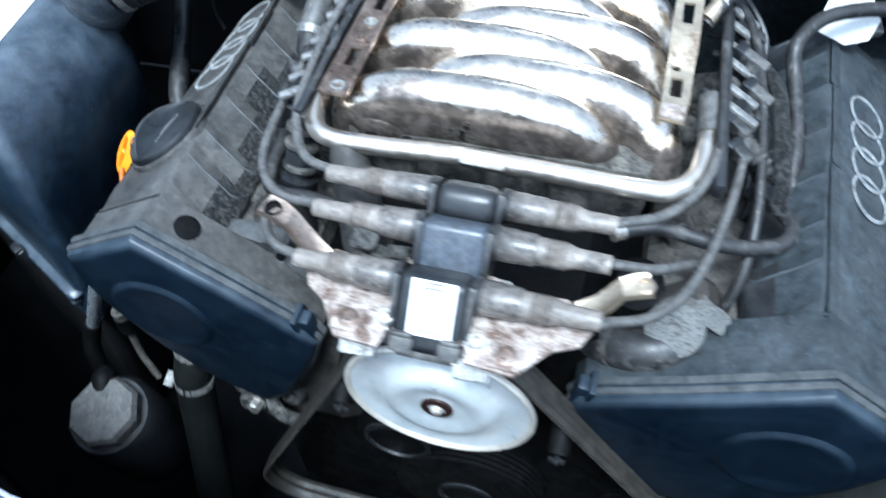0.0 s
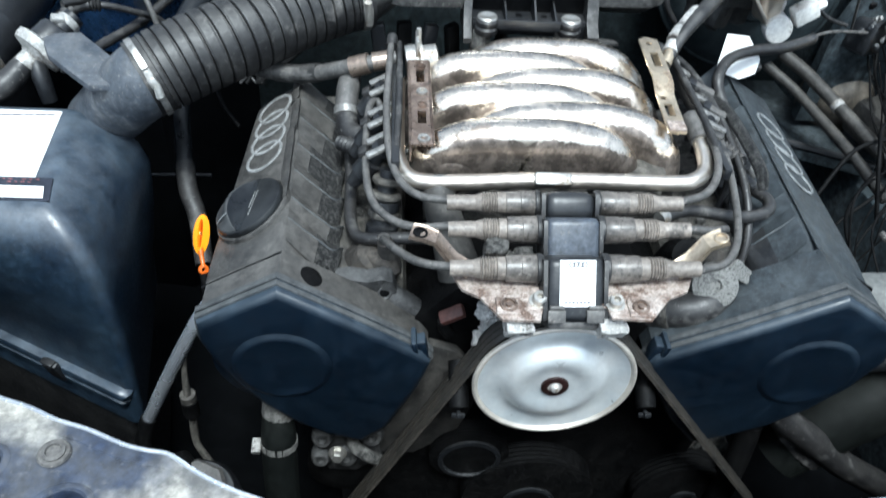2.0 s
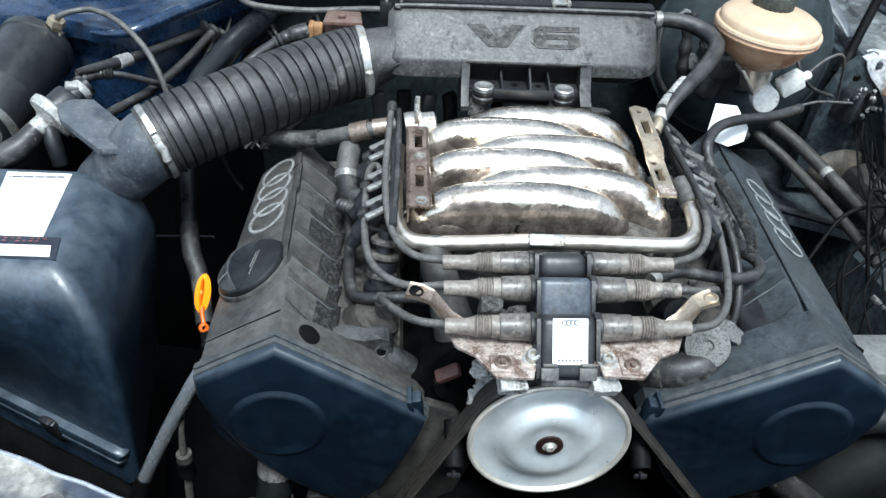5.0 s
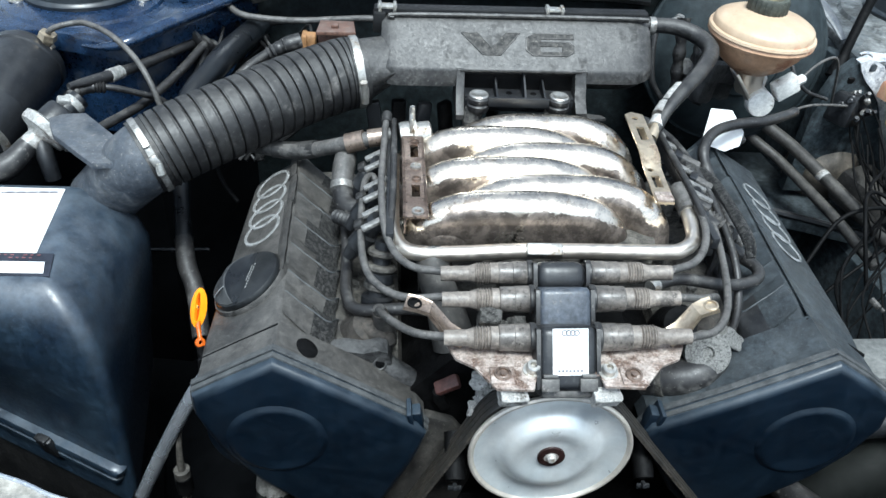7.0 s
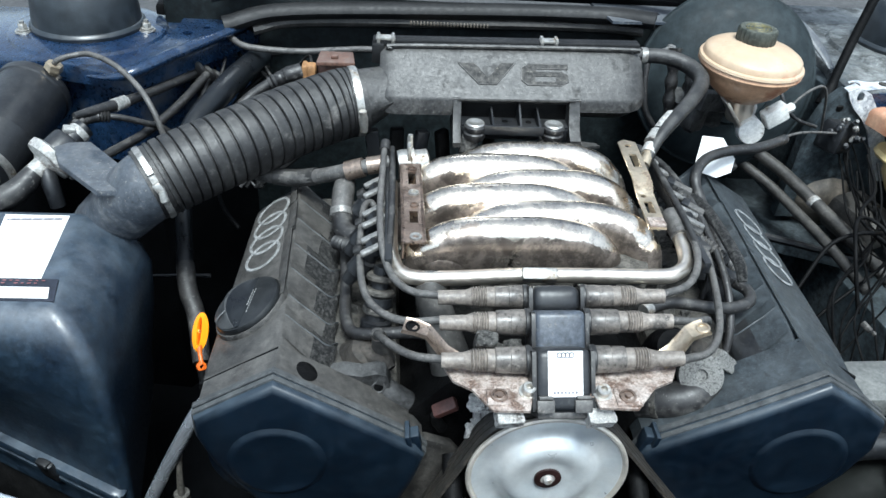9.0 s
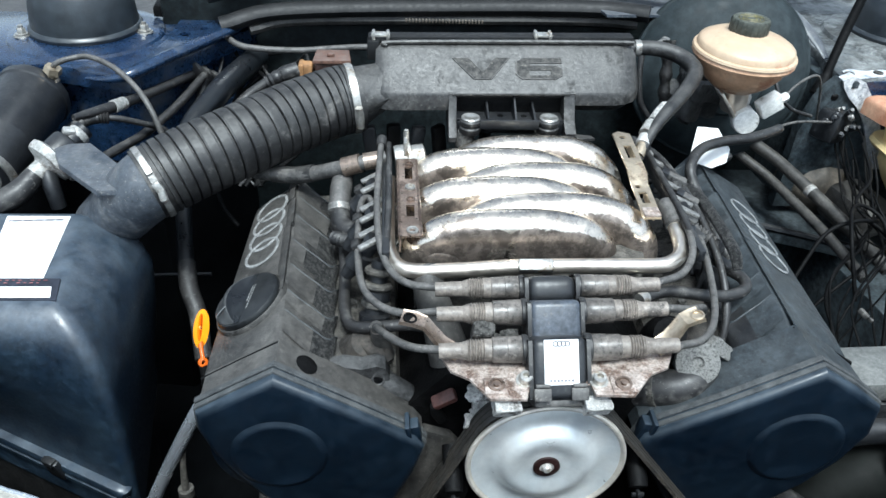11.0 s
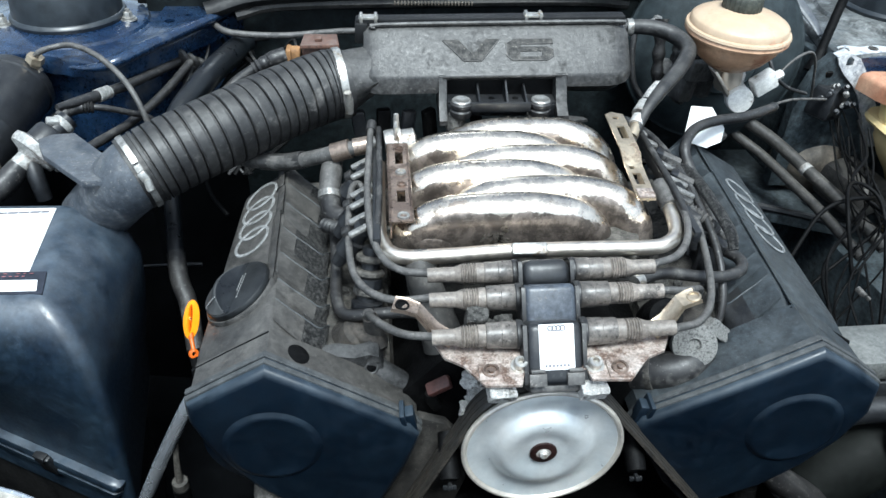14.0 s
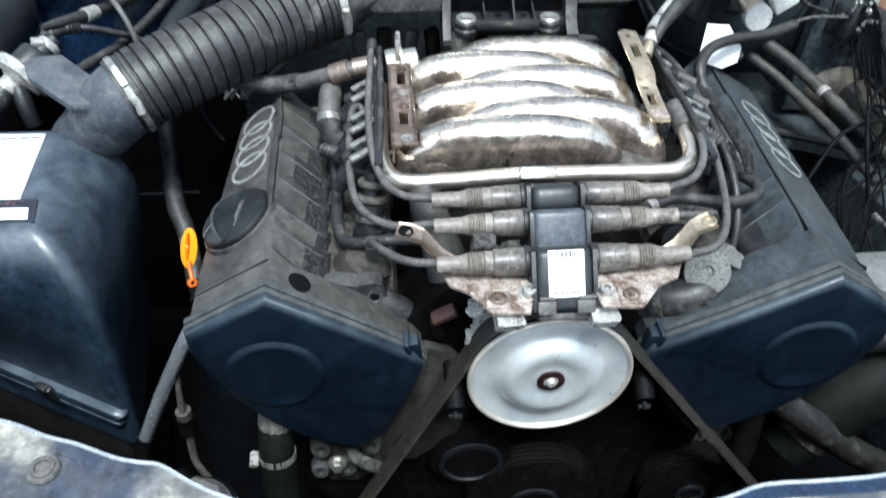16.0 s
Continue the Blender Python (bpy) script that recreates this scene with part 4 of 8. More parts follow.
prism(bm, [(-0.215, 0.47), (-0.215, 0.56), (-0.14, 0.62), (-0.112, 0.632), (-0.085, 0.622), (-0.062, 0.59), (-0.060, 0.53), (-0.075, 0.48), (-0.12, 0.44), (-0.18, 0.44)], 0.0, 0.010, lambda a, b, h: Vector((a, 0.068 - h, b)), 0.004)
ob = thing("inner_belt_shield", (-0.14, 0.06, 0.44), "black plastic shield behind the drive belt", "belt cover")
part("shield", bm, DIRTPIPE, ob)
timing_cover(1, [(0.104, 0.652), (0.180, 0.691), (0.262, 0.738), (0.300, 0.714), (0.335, 0.687), (0.337, 0.650), (0.320, 0.61), (0.290, 0.570), (0.255, 0.540),
                 (0.215, 0.520), (0.180, 0.508), (0.150, 0.545), (0.118, 0.602), (0.098, 0.638)], (0.262, 0.738), (0.262, 0.634), 0.057, (0.104, 0.649), (0.215, 0.075, 0.705))


# ---- belt pulley and belt ----
pulley = thing("belt_pulley", (0, 0, 0.65), "pale plated dished belt pulley", "pulley")
bm = bmesh.new()
lathe(bm, [(0.068, -0.0045), (0.0715, -0.0012), (0.0705, -0.0006), (0.062, -0.0035), (0.0525, -0.004), (0.048, -0.0015),
           (0.043, 0.004), (0.038, 0.0065), (0.032, 0.007), (0.024, 0.004), (0.018, 0.003), (0.017, 0.003)], (0, 0, 0.65), (0, -1, 0), 72)
part("disc", bm, PULLEY, pulley)
bm = bmesh.new()
lathe(bm, [(0.070, -0.0045), (0.0755, -0.0035), (0.0765, -0.002), (0.0765, 0.0005), (0.0752, 0.0020), (0.0735, 0.0020), (0.0712, -0.0004), (0.0705, -0.003)], (0, 0, 0.65), (0, -1, 0), 72, caps=False)
part("rim", bm, RIM, pulley, "warm-tinted rolled rim")
bm = bmesh.new()
lathe(bm, [(0.0128, 0.003), (0.0128, 0.0050), (0.0115, 0.0058), (0.007, 0.0058), (0.007, 0.004)], (0, 0, 0.65), (0, -1, 0), 32)
part("hub_ring", bm, BRONZE, pulley, "dark reddish hub ring")
bm = bmesh.new()
lathe(bm, [(0.0072, 0.003), (0.0072, 0.0048), (0.0042, 0.0050), (0.0042, 0.0080), (0.0034, 0.0090), (0.0018, 0.0092), (0.0, 0.0092)], (0, 0, 0.65), (0, -1, 0), 20)
part("centre_bolt", bm, PALEMETAL, pulley, "bright centre bolt")
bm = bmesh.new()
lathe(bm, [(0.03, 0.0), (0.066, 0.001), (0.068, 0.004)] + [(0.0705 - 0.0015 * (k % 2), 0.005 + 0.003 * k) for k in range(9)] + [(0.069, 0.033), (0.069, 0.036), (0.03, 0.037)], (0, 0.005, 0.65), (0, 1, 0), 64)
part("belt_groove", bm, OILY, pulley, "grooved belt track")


def belt_loop(name, wheels, y, w, label):
    """A belt round circles (x, z, r) listed clockwise as the engine's front shows it."""
    pts = []
    n = len(wheels)
    for i in range(n):
        (x0, z0, r0), (x1, z1, r1), (x2, z2, r2) = wheels[i - 1], wheels[i], wheels[(i + 1) % n]

        def out(ax, az, bx, bz):
            g = math.atan2(bz - az, bx - ax)
            return g + math.pi / 2
        a, b = out(x0, z0, x1, z1), out(x1, z1, x2, z2)
        while b > a:
            b -= 2 * math.pi
        steps = max(3, int(abs(a - b) / 0.12))
        pts += [(x1 + r1 * math.cos(a + (b - a) * k / steps), z1 + r1 * math.sin(a + (b - a) * k / steps)) for k in range(steps + 1)]
    c = Vector((sum(p[0] for p in pts) / len(pts), sum(p[1] for p in pts) / len(pts)))
    ob = thing(name, (c[0], y, c[1]), label, "belt")
    bm = bmesh.new()
    loops = []
    for i, (x, z) in enumerate(pts):
        q, p = pts[i - 1], pts[(i + 1) % len(pts)]
        nrm = Vector((-(p[1] - q[1]), p[0] - q[0])).normalized()
        loops.append([Vector((x + nrm[0] * h, y + v, z + nrm[1] * h)) for v, h in
                      ((-w / 2, 0.0), (-w / 2, 0.0030), (-w * 0.47, 0.0034), (-w * 0.28, 0.0034), (-w * 0.26, 0.0027), (-w * 0.22, 0.0027), (-w * 0.2, 0.0034), (0.0, 0.0034), (w * 0.02, 0.0027), (w * 0.06, 0.0027), (w * 0.08, 0.0034),
                       (w * 0.27, 0.0034), (w * 0.29, 0.0027), (w * 0.33, 0.0027), (w * 0.35, 0.0034), (w * 0.47, 0.0034), (w / 2, 0.0030), (w / 2, 0.0), (w * 0.3, -0.0022), (w * 0.1, 0.0), (-w * 0.1, -0.0022), (-w * 0.3, 0.0))])
    rings(bm, loops + [loops[0]], True, False)
    band = part("belt_band", bm, BELT, ob)
    bm = bmesh.new()
    rings(bm, [[v + (Vector((0, -0.0004, 0))) for v in (lp[0], lp[1])] for lp in loops] + [[v + Vector((0, -0.0004, 0)) for v in (loops[0][0], loops[0][1])]], False, False)
    part("belt_edge", bm, GRIME, band, "frayed brown belt edge")


belt_loop("drive_belt", [(-0.160, 0.35, 0.045), (0.0, 0.65, 0.0725), (0.235, 0.36, 0.062)], 0.0185, 0.024, "worn ribbed drive belt over the pulley")


def ribbed_wheel(x, y, z, r, w, hole, label):
    ob = thing("accessory_pulley", (x, y, z), label, "pulley", "accessory pulleys under the main pulley")
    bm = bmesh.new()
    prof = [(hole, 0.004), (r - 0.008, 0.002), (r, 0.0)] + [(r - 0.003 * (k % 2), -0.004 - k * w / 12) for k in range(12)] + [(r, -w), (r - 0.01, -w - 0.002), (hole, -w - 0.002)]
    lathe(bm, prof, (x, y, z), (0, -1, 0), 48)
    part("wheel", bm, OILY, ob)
    bm = bmesh.new()
    lathe(bm, [(hole + 0.002, -0.01), (hole + 0.002, 0.006), (hole - 0.003, 0.007), (hole - 0.006, -0.006), (0.0, -0.008)], (x, y, z), (0, -1, 0), 32)
    part("hub", bm, BLACK, ob)


ribbed_wheel(-0.057, 0.050, 0.447, 0.046, 0.026, 0.034, "dark hollow ribbed tensioner pulley")
ribbed_wheel(0.020, 0.040, 0.370, 0.080, 0.034, 0.030, "black grooved crankshaft pulley")
ribbed_wheel(0.215, 0.045, 0.365, 0.062, 0.034, 0.016, "black ribbed alternator pulley")

for x, z in ((-0.085, 0.607), (0.098, 0.609)):
    ob = thing("bolt_pillar", (x, 0.03, z - 0.03), "dark slotted pillar clip below the pulley", "bolt", "pillar bolts below the pulley")
    ax = Vector((0, -0.86, -0.5))
    tip = Vector((x, 0.002, z))
    bm = bmesh.new()
    lathe(bm, [(0.0100, -0.045), (0.0100, -0.006), (0.0094, 0.0), (0.0068, 0.0005), (0.0062, -0.012), (0, -0.012)], tip, ax, 20)
    part("sleeve", bm, OILY, ob)
    bm = bmesh.new()
    block(bm, (0.013, 0.003, 0.005), pose(x, -0.001, z - 0.008, -20), 0.001)
    block(bm, (0.004, 0.008, 0.005), pose(x, -0.002, z - 0.005, -20), 0.001)
    part("clip", bm, BLACK, ob, "dull worn clip")

ob = thing("accessory_bracket", (0.17, 0.085, 0.44), "broken-edged pale cast bracket above the alternator pulley", "bracket")
rnd = random.Random(8)
for k in range(10):
    bm = bmesh.new()
    block(bm, (rnd.uniform(0.010, 0.026), 0.02, rnd.uniform(0.008, 0.020)), pose(0.125 + 0.0115 * k, 0.088 + 0.004 * (k % 2), 0.452 - 0.0012 * k + rnd.uniform(-0.010, 0.010), rnd.uniform(-30, 30), rnd.uniform(-40, 40), rnd.uniform(-20, 20)), 0.003)
    part("lug", bm, CAST, ob)
bm = bmesh.new()
block(bm, (0.15, 0.02, 0.03), pose(0.175, 0.10, 0.440, 0, 4), 0.006)
part("web", bm, HEAD, ob)
bm = bmesh.new()
prism(bm, [(0.105, 0.452), (0.118, 0.474), (0.128, 0.466), (0.142, 0.480), (0.160, 0.476), (0.172, 0.486), (0.186, 0.473), (0.204, 0.478), (0.214, 0.468), (0.236, 0.484), (0.252, 0.462), (0.240, 0.440), (0.190, 0.436), (0.13, 0.43)], 0.0, 0.016, lambda a, b, h: Vector((a, 0.098 - h, b - 0.040)), 0.004, 2)
part("broken_rim", bm, HEAD, ob, "gritty broken casting rim")
ob = thing("alternator_casing", (0.20, 0.09, 0.43), "grimy cast alternator casing", "alternator")
bm = bmesh.new()
lathe(bm, [(0.05, 0.0), (0.066, 0.008), (0.068, 0.05), (0.06, 0.09)], (0.205, 0.075, 0.375), (0, 1, 0), 32)
part("casing", bm, HEAD, ob)
for k in range(9):
    g = radians(40 + k * 14)
    bm = bmesh.new()
    block(bm, (0.010, 0.02, 0.028 + 0.008 * (k % 3)), pose(0.205 + 0.066 * math.cos(g), 0.085, 0.375 + 0.066 * math.sin(g), 0, -math.degrees(g) + 90, 0), 0.003)
    part("fin", bm, CAST, ob)


# ---- ignition coil pack ----
def coil_pack():
    ob = thing("ignition_coil_pack", (-0.005, 0.03, 0.765), "three stacked black ignition coils on a rusty steel bracket", "ignition coil")
    lean = lambda x, y, z: Vector((x, y - 0.03 * x, z + 0.05 * x))
    axis_y, axis_z = (0.0875, 0.0580, 0.0185), (0.7925, 0.7875, 0.7795)
    right = Vector((1, -0.03, 0.05))
    nrm = Vector((0, -0.78, 0.62))
    for k, (y, z, w, length, cx) in enumerate(zip(axis_y, axis_z, (0.046, 0.0465, 0.049), (0.026, 0.040, 0.054), (0.000, -0.001, -0.004))):
        top = lean(cx, y - 0.0065, z + 0.0185)
        d = Vector((0, -0.62, -0.78))
        m = facing(top + d * (length / 2) - nrm * 0.017, nrm, right)
        bm = bmesh.new()
        block(bm, (w, length, 0.034), m, (0.010, 0.006, 0.0075)[k], 4)
        coil = part("coil", bm, (BLACK, COILG, BLACK)[k], ob)
        for s in (-1, 1):
            bm = bmesh.new()
            block(bm, (0.0035, length * 0.94, 0.0325), m @ pose(s * (w / 2 + 0.0005), 0, 0), 0.0035)
            part("end_flange", bm, RUBBER, coil)
        if k == 2:
            bm = bmesh.new()
            block(bm, (0.0295, 0.038, 0.0006), m @ pose(0.001, 0.006, 0.0173))
            lab = part("label_sticker", bm, PAPER, coil, "white paper label")
            bm = bmesh.new()
            for j in range(7):
                block(bm, (0.0022, 0.0022, 0.0004), m @ pose(-0.0085 + j * 0.0031, -0.0095, 0.0177))
            part("print_bars", bm, INK, lab, "small dark print")
            for j in range(4):
                bm = bmesh.new()
                c = m @ Vector((-0.0040 + j * 0.0034, 0.0215, 0.0177))
                pts = []
                for q in range(16):
                    g = 2 * math.pi * q / 16
                    dd = m.to_3x3() @ Vector((math.cos(g), math.sin(g), 0))
                    pts.append([c + dd * 0.0015, c + dd * 0.0027 + nrm * 0.0001])
                rings(bm, pts + [pts[0]], False, False)
                part("printed_ring", bm, INK, lab)
            for s in (-1, 1):
                bm = bmesh.new()
                block(bm, (0.015, 0.011, 0.004), m @ pose(s * 0.016, -0.021, 0.0175), 0.0012)
                block(bm, (0.012, 0.003, 0.006), m @ pose(s * 0.016, -0.0135, 0.018), 0.0008)
                part("plug_clip", bm, LEAD, coil)
            bm = bmesh.new()
            block(bm, (0.044, 0.010, 0.03), m @ pose(0, -0.028, -0.004), 0.003)
            part("plug_base", bm, LEAD, coil)
        # rubber boots on both ends
        for s in (-1, 1):
            a = lean(cx + s * (w / 2 + 0.001), y, z)
            b = lean(s * 0.1055 - (0.003 if s > 0 else 0), y, z)
            L = (b - a).length

            def prof(f):
                u = 0.024 + f * (L - 0.024)
                if u < 0.037:
                    return 0.0098
                if u < 0.051:
                    return 0.0094 + 0.0008 * math.cos((u - 0.037) / 0.0024 * 2 * math.pi)
                return 0.0090 - 0.0019 * min(1.0, (u - 0.051) / 0.006) - 0.0004 * min(1.0, max(0.0, (u - 0.060) / 0.02))
            d = (b - a).normalized()
            c = a + d * 0.024
            bm = bmesh.new()
            tube(bm, [c + (b - c) * (q / 120) for q in range(121)], prof, 20, smooth=False)
            boot = part("lead_boot", bm, BOOT, coil, "dusty ribbed rubber boot")
            bm = bmesh.new()
            big = 0.0108 if k == 0 else 0.0116
            tube(bm, [a + d * u for u in (0.004, 0.005, 0.017, 0.0175, 0.0285, 0.030, 0.0305)], [big * 0.97, big * 1.03, big * 1.02, big * 0.98, big * 0.97, big * 0.95, big * 0.86], 24, smooth=False)
            part("boot_sleeve", bm, SLEEVE, boot, "smoky smooth sleeve")
            bm = bmesh.new()
            tube(bm, [a + d * u for u in (-0.001, 0.0005, 0.0040, 0.0050)], [big * 1.0, big * 1.10, big * 1.10, big], 24, smooth=False)
            part("boot_collar", bm, RUBBER, boot)
    # bracket sheet under the front coil
    to = lambda a, b, h: lean(a, b, 0.7655 + h)
    bm = bmesh.new()
    plate_with_holes(bm, [(-0.104, 0.030), (-0.095, 0.008), (-0.080, -0.002), (-0.064, -0.026), (-0.034, -0.027), (-0.030, -0.012), (0.022, -0.012), (0.024, -0.024),
                          (0.056, -0.026), (0.076, -0.002), (0.093, 0.006), (0.102, 0.024), (0.080, 0.040), (0.040, 0.037), (0.030, 0.046), (-0.036, 0.046), (-0.050, 0.036), (-0.085, 0.042)],
                     [circle(-0.058, -0.012, 0.0055, 12), circle(0.049, -0.014, 0.0055, 12)], -0.0025, 0.0, to)
    plate = part("bracket_sheet", bm, RUST, ob, "rusty pressed steel sheet")
    for x, y in ((-0.058, -0.012), (0.049, -0.014)):
        bm = bmesh.new()
        prism(bm, rect(x, y, 0.021, 0.019), 0.0001, 0.0022, to, 0.0015)
        part("pressed_seat", bm, RUST, plate)
        bm = bmesh.new()
        p = to(x, y, 0.002)
        lathe(bm, [(0.0075, 0), (0.0070, 0.0015), (0.0050, 0.0018), (0.0048, 0.0004), (0.0026, 0.0004), (0.0026, 0.003), (0, 0.003)], p, (0, -0.15, 1), 20)
        part("rivet", bm, BROWN, plate)
    for x, y in ((-0.033, -0.006), (0.029, -0.009)):
        bm = bmesh.new()
        cap_bolt(bm, to(x, y, 0.0), (0, -0.2, 1), 0.0058, 0.0085)
        part("socket_bolt", bm, ZINC, plate, "silver socket-head bolt")
    # side arms with bolt tabs
    for s, tab in ((-1, Vector((-0.127, 0.046, 0.789))), (1, Vector((0.122, 0.040, 0.796)))):
        bm = bmesh.new()
        a = lean(s * 0.088, 0.028, 0.7665)
        mid1 = a + Vector((s * 0.013, 0.006, 0.006))
        mid2 = tab + Vector((-s * 0.010, -0.004, -0.0015))
        pts = [a, mid1, mid2, tab, tab + Vector((s * (0.011 if s < 0 else 0.007), 0.002, 0.001))]
        loops = []
        for q, p in enumerate(pts):
            wv = Vector((0.25 * s, -1, 0)).normalized() * (0.0085 if q != 2 else 0.0075)
            hv = Vector((-s * 0.35, 0, 0.93)) * 0.0012
            loops.append([p - wv - hv, p + wv - hv, p + wv + hv * 2.4, p + wv * 0.75 + hv, p - wv * 0.75 + hv, p - wv + hv * 2.4])
        rings(bm, loops)
        arm = part("side_arm", bm, BRASS if s > 0 else ARMS, ob, "plated steel arm with a bolt hole")
        # Shallow dish; on one arm the shade of the hole is in its colour.
        bm = bmesh.new()
        lathe(bm, [(0.0065, 0.0), (0.0062, 0.0016), (0.0046, 0.002), (0.0042, 0.0004), (0.0, 0.0003)], tab + Vector((s * 0.003, 0, 0.0012)), (-s * 0.2, -0.1, 1), 20)
        part("hole_rim", bm, OILY if s < 0 else BRASS, arm)
    # cast feet
    for x in (-0.049, 0.0285):
        bm = bmesh.new()
        lump(bm, (x, -0.019, 0.7485), (0.025, 0.015, 0.018), 3 + x * 50, 0.14, pose(0, 0, 0, 28, 0, 6))
        lump(bm, (x + 0.002, -0.004, 0.751), (0.016, 0.028, 0.012), 9 + x * 50, 0.12, pose(0, 0, 0, 10))
        part("cast_foot", bm, PALECAST, ob, "pale cast alloy foot")


coil_pack()

ob = thing("water_housing", (-0.07, 0.04, 0.70), "rough pale cast water housing behind the coils", "housing")
bm = bmesh.new()
prism(bm, [(-0.064, 0.62), (-0.068, 0.70), (-0.070, 0.735), (-0.058, 0.752), (-0.035, 0.748), (0.04, 0.745), (0.055, 0.70), (0.055, 0.62)], 0.038, 0.062, lambda a, b, h: Vector((a, h, b)), 0.005)
for k in range(7):
    lump(bm, (-0.066 + 0.008 * (k % 3), 0.034 + 0.004 * (k % 2), 0.668 + 0.0125 * k), (0.018, 0.014, 0.018), k, 0.35, pose(0, 0, 0, 25 * k, 10 * k, 20 * k))
part("casting", bm, PALECAST, ob)
bm = bmesh.new()
for k, (x, y, z, a, b, c) in enumerate(((-0.064, 0.050, 0.770, 0.020, 0.014, 0.026), (-0.050, 0.048, 0.762, 0.022, 0.012, 0.016), (-0.040, 0.046, 0.770, 0.014, 0.010, 0.012), (-0.066, 0.044, 0.755, 0.014, 0.014, 0.02))):
    lump(bm, (x, y, z), (a, b, c), 20 + k, 0.3, pose(0, 0, 0, 30, 12 * k, 10 * k))
part("lug", bm, CAST, ob, "crumbly grimy cast lug")
bm = bmesh.new()
tube(bm, [(-0.085, 0.10, 0.69), (-0.095, 0.115, 0.72), (-0.108, 0.135, 0.755), (-0.110, 0.15, 0.77)], [0.022, 0.019, 0.016, 0.015], 16)
part("pipe_stub", bm, DIRTPIPE, ob, "brownish cast pipe stub")

ob = thing("red_wiring_plug", (-0.092, 0.062, 0.670), "faded red wiring plug deep by the belt", "plug")
bm = bmesh.new()
block(bm, (0.026, 0.014, 0.010), pose(-0.093, 0.064, 0.671, 20, -32, 0), 0.003)
part("plug_body", bm, PLUGRED, ob)
bm = bmesh.new()
tube(bm, [(-0.102, 0.062, 0.664), (-0.100, 0.064, 0.652), (-0.094, 0.066, 0.640)], [0.005, 0.006, 0.006], 12)
part("plug_lead", bm, OILY, ob)

# round cast cover by the other head
ob = thing("round_cast_cap", (0.165, 0.07, 0.69), "rough round cast cap on the cylinder head", "cap")
bm = bmesh.new()
lathe(bm, [(0.020, -0.05), (0.0225, 0.0), (0.0215, 0.0035), (0.016, 0.0050), (0.010, 0.0052), (0.0065, 0.0048), (0.005, 0.0015), (0, 0.001)], (0.162, 0.080, 0.701), (-0.25, -0.75, 0.62), 32)
part("cap_disc", bm, GRANULE, ob)
bm = bmesh.new()
lump(bm, (0.186, 0.092, 0.711), (0.030, 0.014, 0.015), 61, 0.25, pose(0, 0, 0, -25, 40, 0))
part("cap_arm", bm, GRANULE, ob, "pale granular arm of the cap")
bm = bmesh.new()
tube(bm, [(0.125, 0.115, 0.67), (0.128, 0.10, 0.72), (0.128, 0.085, 0.735)], [0.022, 0.02, 0.017], 16)
part("dark_elbow", bm, OILY, ob, "oily dark elbow")
# Added black tube that stands for the dark gap above the timing cover.
ob = thing("dark_gap_tube", (0.21, 0.06, 0.69), "matt black tube drawn for the gap above the timing cover", "hose")
bm = bmesh.new()
tube(bm, [(0.185, 0.075, 0.660), (0.200, 0.078, 0.685), (0.218, 0.088, 0.696), (0.232, 0.10, 0.696)], [0.008, 0.011, 0.011, 0.009], 16)
part("elbow", bm, OILY, ob)
ob = thing("thermostat_hose", (0.11, 0.08, 0.66), "thick black rubber hose beside the round cast cap", "hose")
bm = bmesh.new()
tube(bm, [(0.100, 0.098, 0.640), (0.112, 0.084, 0.662), (0.135, 0.074, 0.672), (0.158, 0.074, 0.678), (0.180, 0.084, 0.684)], [0.017, 0.019, 0.019, 0.018, 0.015], 20)
part("hose_body", bm, RUBBER, ob)
bm = bmesh.new()
lathe(bm, [(0.0188, -0.004), (0.0203, -0.003), (0.0203, 0.003), (0.0188, 0.004)], (0.124, 0.0785, 0.6675), (0.85, -0.45, 0.4), 24, caps=False)
part("hose_clamp", bm, HEAD, ob, "dull hose clamp")


